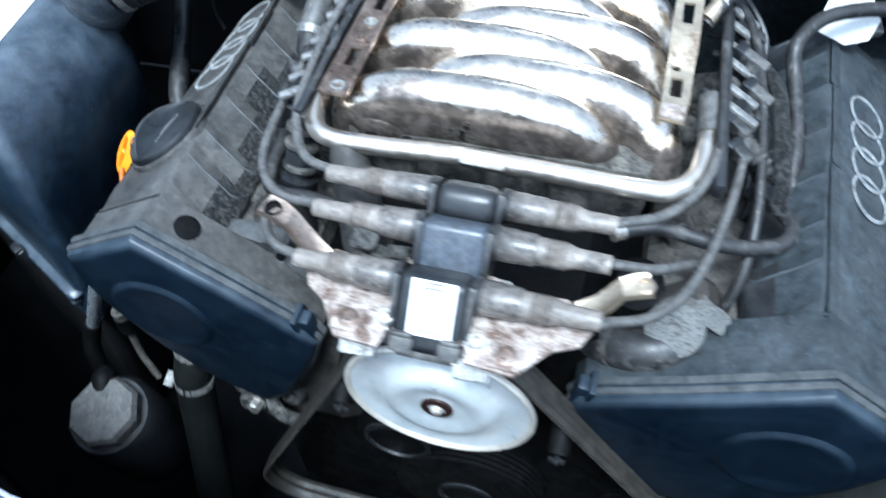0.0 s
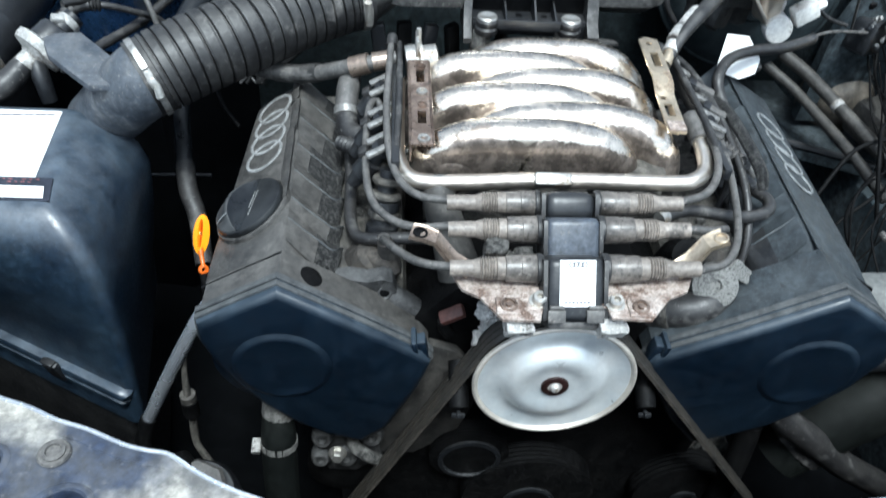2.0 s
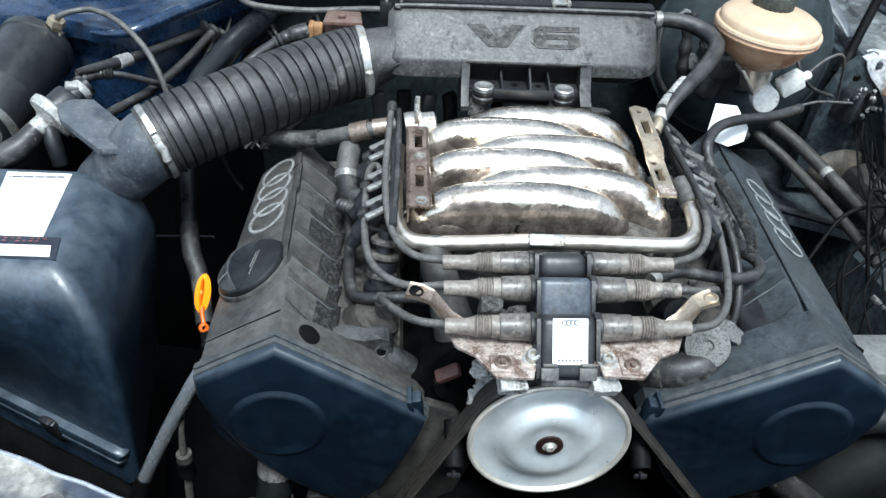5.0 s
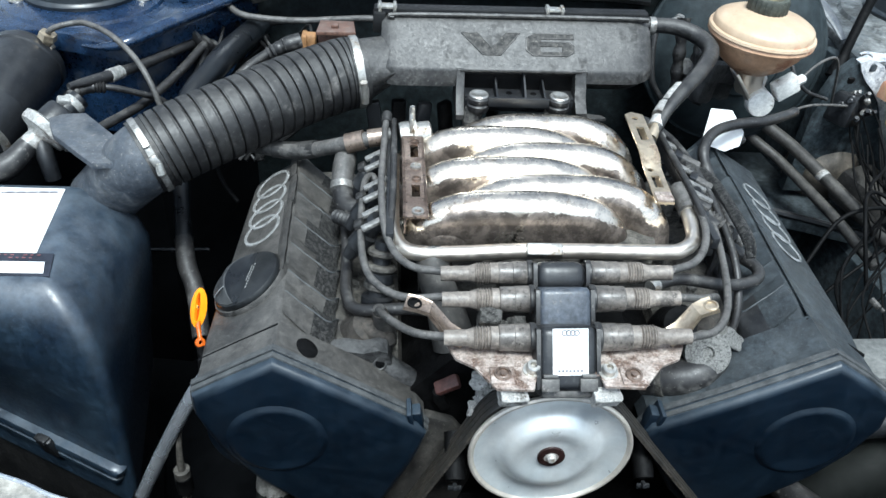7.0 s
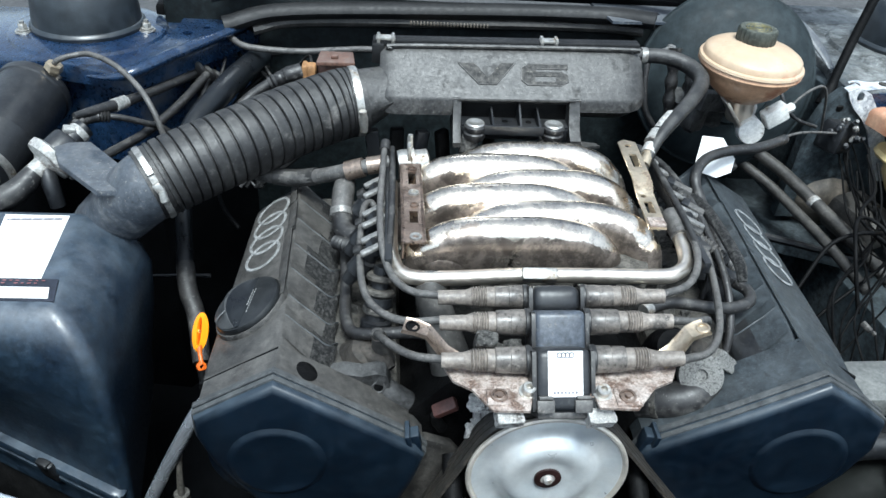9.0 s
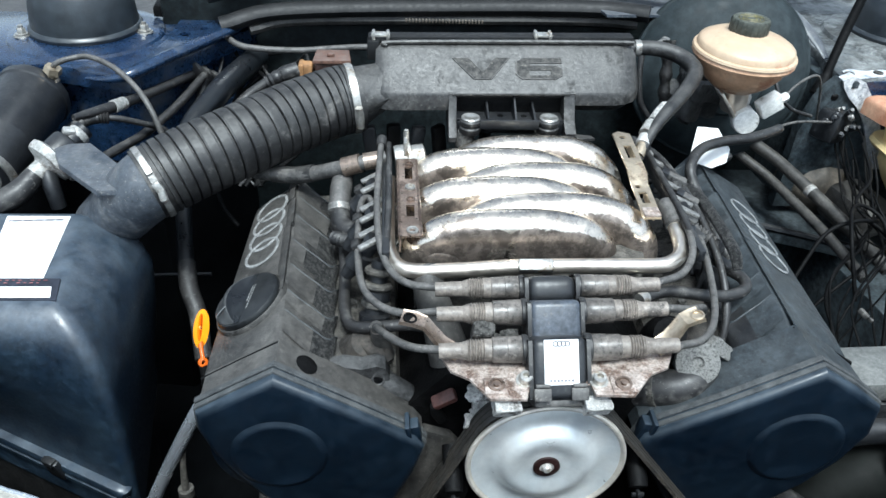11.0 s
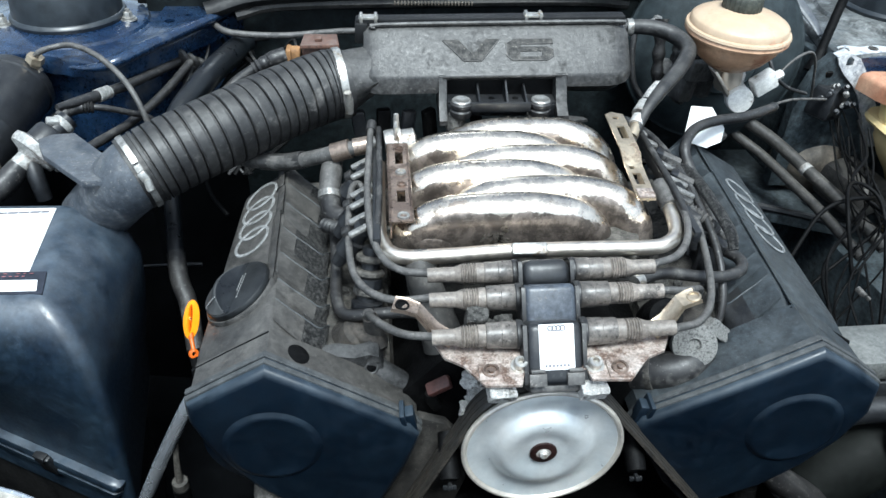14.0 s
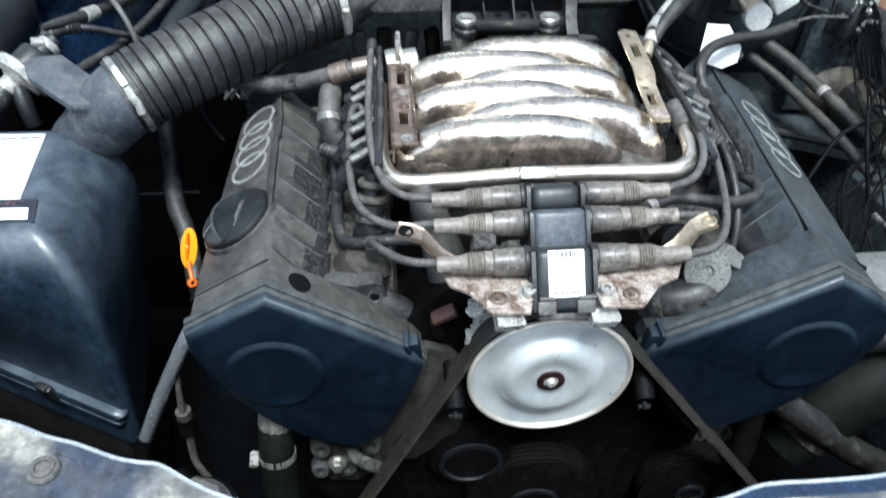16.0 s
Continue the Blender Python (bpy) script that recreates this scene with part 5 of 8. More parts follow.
# ---- intake manifold ----
def manifold():
    ob = thing("intake_manifold", (0, 0.27, 0.74), "stained polished aluminium intake manifold with six curved runners", "intake manifold")
    bm = bmesh.new()
    prism(bm, [(-0.120, 0.168), (0.122, 0.172), (0.128, 0.20), (0.134, 0.392), (-0.118, 0.392)], 0.700, 0.762, flat, 0.004)
    base = part("plenum_base", bm, HEAD, ob, "dark grimy manifold base")
    for k in range(8):
        bm = bmesh.new()
        hex_bolt(bm, (-0.10 + k * 0.030, 0.1635, 0.757), (0, -0.75, 0.66), 0.0042, 0.005)
        part("flange_bolt", bm, OILY, base)
    for k in range(6):
        y = 0.190 + 0.0335 * k
        odd = k % 2 == 0
        bm = bmesh.new()
        if odd:
            w = 0.006 if k == 0 else 0.0
            pts = [(-0.130, y + 0.002, 0.740), (-0.122, y - 0.003, 0.760), (-0.106, y - 0.005, 0.777), (-0.078, y - 0.003, 0.787), (-0.035, y - 0.001, 0.7895), (0.012, y, 0.7885),
                   (0.046 + w, y + 0.001, 0.781), (0.068 + w, y + 0.003, 0.764), (0.077 + w, y + 0.005, 0.742)]
            rad = [0.015, 0.0175, 0.0195, 0.0205, 0.0210, 0.0210, 0.0205, 0.0195, 0.0175]
        else:
            e = 0.006 if k == 1 else 0.0
            pts = [(-0.075, y + 0.004, 0.742), (-0.062, y + 0.001, 0.764), (-0.045, y, 0.778), (-0.015, y, 0.787), (0.030, y, 0.789), (0.070, y - 0.001, 0.788),
                   (0.099 + e, y - 0.007, 0.780), (0.117 + e, y - 0.016, 0.762), (0.122 + e, y - 0.023, 0.738)]
            rad = [0.0175, 0.0195, 0.0205, 0.0205, 0.0205, 0.0205, 0.0205, 0.020, 0.019]
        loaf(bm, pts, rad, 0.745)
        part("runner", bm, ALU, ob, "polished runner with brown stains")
        bm = bmesh.new()
        if odd:
            tube(bm, [(-0.137, y + 0.014, 0.752), (-0.124, y + 0.012, 0.766), (-0.108, y + 0.010, 0.770), (-0.095, y + 0.008, 0.762)], [0.011, 0.013, 0.013, 0.010], 16)
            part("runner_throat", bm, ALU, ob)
        else:
            tube(bm, [(0.128, y - 0.006, 0.742), (0.118, y - 0.003, 0.760), (0.106, y, 0.768), (0.092, y + 0.002, 0.760)], [0.012, 0.014, 0.014, 0.010], 16)
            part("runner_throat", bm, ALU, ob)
    bm = bmesh.new()
    loaf(bm, [(-0.122, 0.180, 0.752), (-0.114, 0.178, 0.764), (-0.100, 0.178, 0.768), (-0.080, 0.180, 0.764), (-0.06, 0.184, 0.755)], [0.006, 0.011, 0.013, 0.012, 0.008], 0.745, 24, 6)
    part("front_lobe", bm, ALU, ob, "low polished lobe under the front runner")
    # brown slotted bracket
    to = lambda a, b, h: Vector((-0.1265 + a, b, 0.799 + h))
    bm = bmesh.new()
    plate_with_holes(bm, [(-0.0105, 0.158), (0.0105, 0.158), (0.0115, 0.172), (0.0105, 0.23), (0.0105, 0.315), (-0.0105, 0.315)],
                     [rect(0.001, 0.204, 0.0085, 0.022), rect(0.001, 0.282, 0.0085, 0.026), circle(0.002, 0.250, 0.0035, 10)], 0, 0.0022, to)
    br = part("slotted_bracket", bm, BROWN, ob, "brown slotted steel bracket")
    bm = bmesh.new()
    block(bm, (0.002, 0.155, 0.020), pose(-0.1365, 0.237, 0.790), 0.0006)
    part("bracket_flange", bm, BROWN, br)
    bm = bmesh.new()
    for x in (-0.1370, -0.1160):
        tube(bm, [(x, 0.160, 0.7995), (x, 0.20, 0.8000), (x, 0.26, 0.8000), (x, 0.314, 0.7995)], 0.0020, 8)
    part("rolled_edge", bm, BROWN, br)
    for y, rad, mat in ((0.167, 0.0050, CLIPM), (0.250, 0.0048, ZINC), (0.302, 0.0042, BROWN), (0.226, 0.0038, BROWN)):
        bm = bmesh.new()
        lathe(bm, [(rad * 1.25, 0), (rad * 1.2, 0.0022), (rad * 0.85, 0.0026), (rad * 0.7, 0.0016), (rad * 0.65, -0.001), (0, -0.001)], (-0.1245, y, 0.8010), (0, 0, 1), 20)
        part("bush", bm, mat, br, "worn bright bush" if mat is not BROWN else "")
    # plated kinked bracket
    sk = lambda a, b, h: Vector((0.127 + a + 0.005 * (b - 0.20), 0.192 + (b - 0.196) * 0.86, 0.800 + 0.06 * (b - 0.2) + h + 0.010 * min(1, max(0, (b - 0.268) / 0.016))))
    bm = bmesh.new()
    plate_with_holes(bm, [(-0.009, 0.196), (0.010, 0.196), (0.011, 0.262), (0.011, 0.290), (0.011, 0.372), (-0.002, 0.378), (-0.010, 0.372), (-0.010, 0.290), (-0.008, 0.270)],
                     [rect(0.001, 0.238, 0.009, 0.024), rect(0.001, 0.326, 0.009, 0.030), circle(-0.001, 0.262, 0.0035, 10), circle(0, 0.362, 0.004, 10)], 0, 0.0022, sk)
    br = part("slotted_bracket", bm, BRASS, ob, "yellowish plated slotted bracket")
    bm = bmesh.new()
    rows = [[sk(0.010, y, 0.0), sk(0.0125, y, 0.0), sk(0.0125, y, -0.018), sk(0.0105, y, -0.018)] for y in (0.222, 0.24, 0.27, 0.282, 0.33, 0.372)]
    rings(bm, rows)
    part("bracket_flange", bm, BRASS, br)
    bm = bmesh.new()
    block(bm, (0.018, 0.016, 0.004), Matrix.Translation(sk(0.001, 0.206, 0.003)), 0.0015)
    hex_bolt(bm, sk(0, 0.207, 0.004), (0, 0, 1), 0.004, 0.003)
    part("bracket_pad", bm, RUST, br)


manifold()

# ---- fuel pipe in front of the manifold ----
pipe = thing("fuel_pipe", (0, 0.144, 0.773), "bright bent steel fuel pipe round the manifold's front", "pipe")
bm = bmesh.new()
tube(bm, [(-0.148, 0.30, 0.782), (-0.149, 0.20, 0.777), (-0.147, 0.168, 0.774), (-0.138, 0.147, 0.772), (-0.118, 0.139, 0.772), (-0.07, 0.141, 0.7725), (-0.03, 0.1445, 0.773), (0.04, 0.1445, 0.7745),
          (0.118, 0.143, 0.776), (0.140, 0.148, 0.777), (0.154, 0.164, 0.778), (0.159, 0.19, 0.780), (0.160, 0.212, 0.782)], 0.0078, 18)
part("steel_tube", bm, STEEL, pipe)
bm = bmesh.new()
block(bm, (0.036, 0.013, 0.012), pose(-0.002, 0.1405, 0.7775, 35), 0.003)
part("pipe_clip", bm, ZINC, pipe, "dull strap clip")
bm = bmesh.new()
block(bm, (0.032, 0.015, 0.03), pose(-0.075, 0.150, 0.752), 0.003)
part("pipe_stay", bm, HEAD, pipe)
bm = bmesh.new()
block(bm, (0.032, 0.015, 0.03), pose(0.065, 0.152, 0.752), 0.003)
part("pipe_stay", bm, HEAD, pipe)
bm = bmesh.new()
tube(bm, [(0.160, 0.205, 0.783), (0.160, 0.222, 0.785), (0.158, 0.242, 0.787)], [0.0100, 0.0112, 0.0102], 16)
part("pipe_sleeve", bm, LEAD, pipe, "grey rubber sleeve")


# ---- injectors and rail, both banks ----
def injectors(s, x, ys, z):
    rail = thing("injector_rail", (x, 0.25, z), "black plastic injector rail beside the manifold", "fuel rail", "injector rails beside the manifold")
    bm = bmesh.new()
    block(bm, (0.008, 0.215, 0.014), pose(x, 0.252, z + 0.008), 0.002)
    part("rail_bar", bm, BLACK, rail)
    bm = bmesh.new()
    tube(bm, [(x - s * 0.004, 0.36, z + 0.02), (x - s * 0.004, 0.30, z + 0.022), (x - s * 0.003, 0.22, z + 0.02), (x - s * 0.001, 0.17, z + 0.012)], 0.0036, 12)
    part("rail_hose", bm, RUBBER, rail)
    for y in ys:
        inj = thing("fuel_injector", (x + s * 0.016, y, z - 0.02), "grimy fuel injector with pale spring clips", "injector", "fuel injectors of the engine")
        bm = bmesh.new()
        lathe(bm, [(0.007, -0.035), (0.009, -0.02), (0.012, -0.018), (0.012, 0.0), (0.009, 0.002), (0.009, 0.014), (0.011, 0.015), (0.010, 0.022)], (x + s * 0.022, y, z - 0.015), (-s * 0.55, 0, 0.8), 18)
        part("injector_body", bm, BLACK, inj)
        for d in (-0.011, 0.011):
            bm = bmesh.new()
            block(bm, (0.028, 0.0075, 0.005), pose(x + s * 0.015, y + d, z + 0.0055, 0, s * 18, -s * 22), 0.0018)
            part("spring_clip", bm, CLIPM, inj, "dull metal clip")
        bm = bmesh.new()
        block(bm, (0.010, 0.013, 0.016), pose(x + s * 0.028, y + 0.003, z - 0.010, 0, s * 35, 0), 0.002)
        part("connector", bm, HOSE, inj)
    return rail


injectors(-1, -0.151, (0.185, 0.235, 0.295), 0.776)
injectors(1, 0.168, (0.245, 0.300, 0.352), 0.778)

# stacked injector seats below the front injector on the open side
ob = thing("injector_holder", (-0.165, 0.13, 0.70), "grimy stepped injector seat with pale retaining rings", "injector")
bm = bmesh.new()
lathe(bm, [(0.016, 0), (0.016, 0.012), (0.011, 0.014), (0.011, 0.026), (0.014, 0.028), (0.014, 0.038), (0.009, 0.040), (0.009, 0.07)], (-0.163, 0.142, 0.70), (0.1, 0.35, 0.9), 20)
part("seat", bm, BLACK, ob)
for h in (0.020, 0.040, 0.055):
    bm = bmesh.new()
    lathe(bm, [(0.0135, h), (0.0155, h + 0.002), (0.0155, h + 0.005), (0.0135, h + 0.007)], (-0.163, 0.142, 0.70), (0.1, 0.35, 0.9), 20)
    part("retaining_ring", bm, HEAD, ob)

# coolant sensor tubes on the other flank
ob = thing("breather_tube", (-0.203, 0.30, 0.74), "dusty grey breather tube by the cam cover", "tube")
bm = bmesh.new()
tube(bm, [(-0.200, 0.345, 0.768), (-0.203, 0.320, 0.757), (-0.205, 0.292, 0.742)], [0.0115, 0.0130, 0.0122], 18)
part("tube_body", bm, LEAD, ob)
bm = bmesh.new()
lathe(bm, [(0.0138, -0.004), (0.0138, 0.004), (0.012, 0.005)], (-0.204, 0.296, 0.744), (0, -0.8, -0.5), 18)
part("hose_band", bm, CLIPM, ob)
bm = bmesh.new()
tube(bm, [(-0.204, 0.294, 0.743), (-0.200, 0.275, 0.735), (-0.188, 0.262, 0.736), (-0.175, 0.256, 0.738)], [0.0115, 0.0115, 0.011, 0.009], 16)
part("tube_elbow", bm, RUBBER, ob)
bm = bmesh.new()
tube(bm, [(-0.208, 0.260, 0.728), (-0.196, 0.246, 0.734), (-0.182, 0.232, 0.740), (-0.172, 0.222, 0.742)], lambda f: 0.0074 + 0.0012 * math.cos(f * 2 * math.pi * 9), 14, 16)
part("ribbed_sleeve", bm, HOSE, ob, "ribbed conduit sleeve")


# ---- ignition leads and hoses ----
def cable(name, points, r, mat, label, category, group="", bits=(), seg=12):
    ob = thing(name, points[0], label, category, group)
    bm = bmesh.new()
    tube(bm, points, r, seg)
    part("sheath", bm, mat, ob)
    for nm, pts, rad, mt in bits:
        bm = bmesh.new()
        tube(bm, pts, rad, 14, caps=not nm.endswith("ring"))
        part(nm, bm, mt, ob)
    return ob


LEADS = "ignition leads of the coil pack"
cable("ignition_lead", [(-0.103, 0.094, 0.787), (-0.128, 0.104, 0.783), (-0.145, 0.126, 0.781), (-0.156, 0.160, 0.786), (-0.160, 0.224, 0.793), (-0.158, 0.300, 0.799), (-0.156, 0.352, 0.802)], 0.0037, LEAD,
      "grey ignition lead along the injector rail", "ignition lead", LEADS, [("lead_end", [(-0.156, 0.345, 0.800), (-0.155, 0.362, 0.802)], 0.006, RUBBER)])
cable("ignition_lead", [(-0.103, 0.063, 0.784), (-0.134, 0.070, 0.776), (-0.160, 0.092, 0.770), (-0.175, 0.131, 0.766), (-0.180, 0.197, 0.766), (-0.178, 0.262, 0.772), (-0.170, 0.276, 0.772), (-0.163, 0.262, 0.768)], 0.0037, LEAD,
      "grey ignition lead looping behind the injectors", "ignition lead", LEADS)
cable("ignition_lead", [(-0.103, 0.021, 0.776), (-0.129, 0.034, 0.768), (-0.149, 0.062, 0.756), (-0.160, 0.095, 0.738), (-0.160, 0.108, 0.722)], 0.0037, LEAD,
      "grey ignition lead into the front spark plug tube", "ignition lead", LEADS,
      [("plug_boot", [(-0.160, 0.104, 0.732), (-0.157, 0.112, 0.712), (-0.152, 0.118, 0.68)], [0.0056, 0.0090, 0.0110], DIRTPIPE), ("boot_ring", [(-0.1596, 0.1055, 0.7290), (-0.1592, 0.1066, 0.7265)], [0.0070, 0.0074], BOOT)])
cable("ignition_lead", [(0.100, 0.086, 0.798), (0.133, 0.106, 0.794), (0.156, 0.142, 0.791), (0.166, 0.184, 0.791), (0.168, 0.234, 0.786), (0.178, 0.28, 0.775)], 0.0037, LEAD,
      "grey ignition lead curving round the steel pipe", "ignition lead", LEADS)
cable("ignition_lead", [(0.102, 0.056, 0.793), (0.130, 0.066, 0.783), (0.150, 0.084, 0.770), (0.165, 0.105, 0.75), (0.175, 0.125, 0.72)], 0.0037, LEAD,
      "dark grey ignition lead dropping to the head", "ignition lead", LEADS)
cable("ignition_lead", [(0.100, 0.013, 0.785), (0.137, 0.038, 0.772), (0.162, 0.078, 0.768), (0.181, 0.149, 0.768), (0.190, 0.224, 0.772), (0.187, 0.338, 0.777)], 0.0037, LEAD,
      "long grey ignition lead to the rear plug", "ignition lead", LEADS)

cable("coolant_hose", [(-0.206, 0.31, 0.715), (-0.200, 0.275, 0.712), (-0.196, 0.223, 0.706), (-0.194, 0.165, 0.704), (-0.186, 0.135, 0.706), (-0.165, 0.122, 0.714), (-0.125, 0.116, 0.722), (-0.09, 0.105, 0.724)], 0.0062, RUBBER,
      "thin black hose along the cam cover", "hose")
cable("vacuum_hose", [(0.105, 0.120, 0.752), (0.136, 0.130, 0.753), (0.173, 0.130, 0.748), (0.205, 0.139, 0.740), (0.229, 0.152, 0.738), (0.235, 0.172, 0.737), (0.226, 0.190, 0.735)], 0.0062, RUBBER,
      "black vacuum hose behind the coils", "hose", bits=[("hose_plug", [(0.102, 0.116, 0.753), (0.110, 0.121, 0.753)], 0.007, ZINC)])
cable("servo_hose", [(0.400, 0.480, 0.765), (0.385, 0.463, 0.770), (0.338, 0.431, 0.775), (0.285, 0.408, 0.780), (0.250, 0.387, 0.778), (0.231, 0.358, 0.768), (0.234, 0.340, 0.752), (0.240, 0.305, 0.738), (0.243, 0.262, 0.724), (0.238, 0.228, 0.706), (0.228, 0.205, 0.685)], 0.0068, RUBBER,
      "bent black brake servo hose", "hose")
cable("breather_hose", [(0.146, 0.318, 0.802), (0.167, 0.346, 0.825), (0.193, 0.375, 0.840), (0.228, 0.418, 0.850), (0.250, 0.460, 0.856), (0.240, 0.492, 0.862), (0.210, 0.503, 0.868), (0.165, 0.503, 0.868)], [0.006, 0.0065, 0.0085, 0.0098, 0.0105, 0.0105, 0.0100, 0.0095], HOSE,
      "grey-black breather hose from the intake cover to the manifold", "hose", bits=[
          ("hose_fitting", [(0.145, 0.318, 0.806), (0.157, 0.338, 0.816)], [0.0072, 0.0064], BRASS), ("fitting_collar", [(0.153, 0.332, 0.8135), (0.159, 0.343, 0.8180)], 0.0086, PALEMETAL),
          ("hose_nut", [(0.1610, 0.3475, 0.8190), (0.1715, 0.3620, 0.8255)], 0.0100, CLEARP), ("crimp_collar", [(0.1735, 0.3640, 0.8275), (0.183, 0.3735, 0.8325), (0.1935, 0.3840, 0.8370)], [0.0086, 0.0100, 0.0104], PALECAST), ("hose_band", [(0.186, 0.503, 0.868), (0.178, 0.503, 0.868)], 0.0112, CLIPM)])
cable("fuel_hose", [(-0.150, 0.332, 0.792), (-0.182, 0.329, 0.786), (-0.209, 0.334, 0.776), (-0.250, 0.350, 0.758), (-0.292, 0.366, 0.750), (-0.335, 0.388, 0.746), (-0.38, 0.41, 0.742), (-0.43, 0.43, 0.735)], 0.0088, LEAD,
      "grey fuel hose with a plated union", "hose", bits=[
          ("union_nut", [(-0.158, 0.331, 0.791), (-0.176, 0.3295, 0.788)], 0.0105, ARMS), ("union_collar", [(-0.180, 0.329, 0.787), (-0.200, 0.331, 0.780)], 0.0115, ARMS),
          ("outer_sleeve", [(-0.236, 0.346, 0.763), (-0.262, 0.358, 0.753), (-0.288, 0.3645, 0.751)], 0.0106, HOSE)])
ob = thing("fuel_regulator", (-0.13, 0.335, 0.80), "dull metal fuel pressure regulator at the rail's end", "regulator")
bm = bmesh.new()
lathe(bm, [(0.016, -0.018), (0.017, -0.014), (0.017, -0.004), (0.020, -0.003), (0.020, 0.001), (0.015, 0.002), (0.015, 0.016), (0.011, 0.018)], (-0.122, 0.333, 0.792), (1, 0.1, 0.1), 24)
part("regulator_body", bm, ZINC, ob)
bm = bmesh.new()
block(bm, (0.004, 0.028, 0.028), pose(-0.128, 0.333, 0.806), 0.001)
tube(bm, [(-0.126, 0.333, 0.808), (-0.127, 0.334, 0.828)], 0.0028, 8)
part("regulator_nipple", bm, ZINC, ob)


# ---- intake cover with the V6 letters ----
def intake_cover():
    ob = thing("intake_cover", (0.01, 0.46, 0.80), "dusty dark grey plastic intake cover with recessed V6 letters", "engine cover")
    def sec(k, low, cutout):
        front = [(0.425, 0.833 + k), (0.4190, 0.834 + k), (0.4185, 0.8370 + k)] if cutout else [(0.427, 0.812 + k + low), (0.4170, 0.816 + k + low), (0.4180, 0.834 + k)]
        return front + [(0.4205, 0.8390 + k), (0.466, 0.876 + k), (0.472, 0.881 + k), (0.482, 0.883 + k), (0.492, 0.878 + k), (0.496, 0.85), (0.496, 0.80), (0.455, 0.800)]

    bm = bmesh.new()
    rows = []
    for x, sq in ((-0.164, 0.84), (-0.160, 0.93), (-0.152, 0.98), (-0.142, 1.0), (-0.0725, 1.0), (-0.072, 1.0), (0.0865, 1.0), (0.087, 1.0), (0.140, 1.0), (0.152, 0.97), (0.163, 0.88), (0.169, 0.76), (0.171, 0.70)):
        rows.append([Vector((x + 0.02 * (b - 0.84), 0.477 + (a - 0.477) * sq, 0.838 + (b - 0.838) * sq)) for a, b in sec(0.02 * x, 0.006 if x > 0 else 0.0, -0.0722 < x < 0.0868)])
    rings(bm, rows)
    shell = part("shell", bm, V6P, ob)
    # lid seam along the top
    bm = bmesh.new()
    tube(bm, [(-0.150, 0.470, 0.876), (-0.13, 0.4715, 0.8808), (0.14, 0.4715, 0.8868), (0.160, 0.472, 0.884)], 0.0028, 8)
    part("seam", bm, V6P, shell)
    bm = bmesh.new()
    block(bm, (0.340, 0.018, 0.010), pose(-0.003, 0.486, 0.8835, 0, -1.2, 0), 0.002)
    block(bm, (0.016, 0.020, 0.026), pose(-0.166, 0.482, 0.868, 0, 0, 0), 0.003)
    part("lid", bm, SEAL, shell, "black lid edge")
    for x in (-0.157, 0.049):
        bm = bmesh.new()
        block(bm, (0.024, 0.012, 0.004), pose(x, 0.482, 0.8895 + 0.02 * x), 0.001)
        block(bm, (0.004, 0.014, 0.012), pose(x - 0.009, 0.482, 0.888 + 0.02 * x), 0.001)
        block(bm, (0.004, 0.014, 0.012), pose(x + 0.009, 0.482, 0.888 + 0.02 * x), 0.001)
        part("spring_clip", bm, ZINC, ob, "bright spring clip")
    # skirt cheeks and tray with ribs
    for x, w, low in ((-0.0675, 0.010, 0.0), (0.0795, 0.014, 0.004)):
        bm = bmesh.new()
        prism(bm, [(0.4195, 0.8385), (0.4165, 0.830), (0.4020, 0.808), (0.3850, 0.794 + low), (0.3850, 0.788 + low), (0.3930, 0.786 + low), (0.45, 0.790), (0.45, 0.838)], -w / 2, w / 2, lambda a, b, h: Vector((x + h, a, b + 0.02 * x)), 0.0015, 2)
        part("cheek", bm, V6P, ob)
    bm = bmesh.new()
    block(bm, (0.148, 0.0025, 0.0030), pose(0.006, 0.4178, 0.8365, 0, -1.1), 0.001)
    part("cutout_lip", bm, V6P, ob, "worn lip over the cutout")
    bm = bmesh.new()
    prism(bm, [(0.088, 0.385), (0.112, 0.389), (0.108, 0.396), (0.088, 0.40)], 0.789, 0.793, flat, 0.001)
    part("foot_tab", bm, V6P, ob)
    bm = bmesh.new()
    block(bm, (0.146, 0.028, 0.004), pose(0.011, 0.420, 0.8065), 0.001)
    block(bm, (0.070, 0.022, 0.004), pose(0.001, 0.397, 0.8065), 0.001)
    block(bm, (0.074, 0.0035, 0.0125), pose(0.001, 0.3865, 0.8110), 0.001)
    block(bm, (0.146, 0.004, 0.016), pose(0.011, 0.407, 0.797), 0.001)
    tray = part("tray", bm, BLACK, ob, "black ribbed tray")
    # Near-black sheet: the dark of the recess is put into its colour.
    bm = bmesh.new()
    block(bm, (0.146, 0.003, 0.034), pose(0.011, 0.432, 0.822, -12), 0.0005)
    part("tray_back", bm, OILY, tray)
    for x, h in ((-0.024, 0.016), (0.010, 0.026), (0.034, 0.016)):
        bm = bmesh.new()
        prism(bm, [(0.389, 0.808), (0.390, 0.815), (0.426, 0.808 + h), (0.431, 0.808)], x - 0.0011, x + 0.0011, lambda a, b, hh: Vector((hh, a, b)))
        part("rib", bm, BLACK, tray)
    # Two flat discs, blackened for the shade inside the tray's holes.
    for x in (-0.0065, 0.0235):
        bm = bmesh.new()
        lathe(bm, [(0.0040, 0), (0.0036, 0.0006), (0, 0.0006)], (x, 0.416, 0.8086), seg=14)
        part("bore", bm, OILY, tray, "dark disc for a round hole")
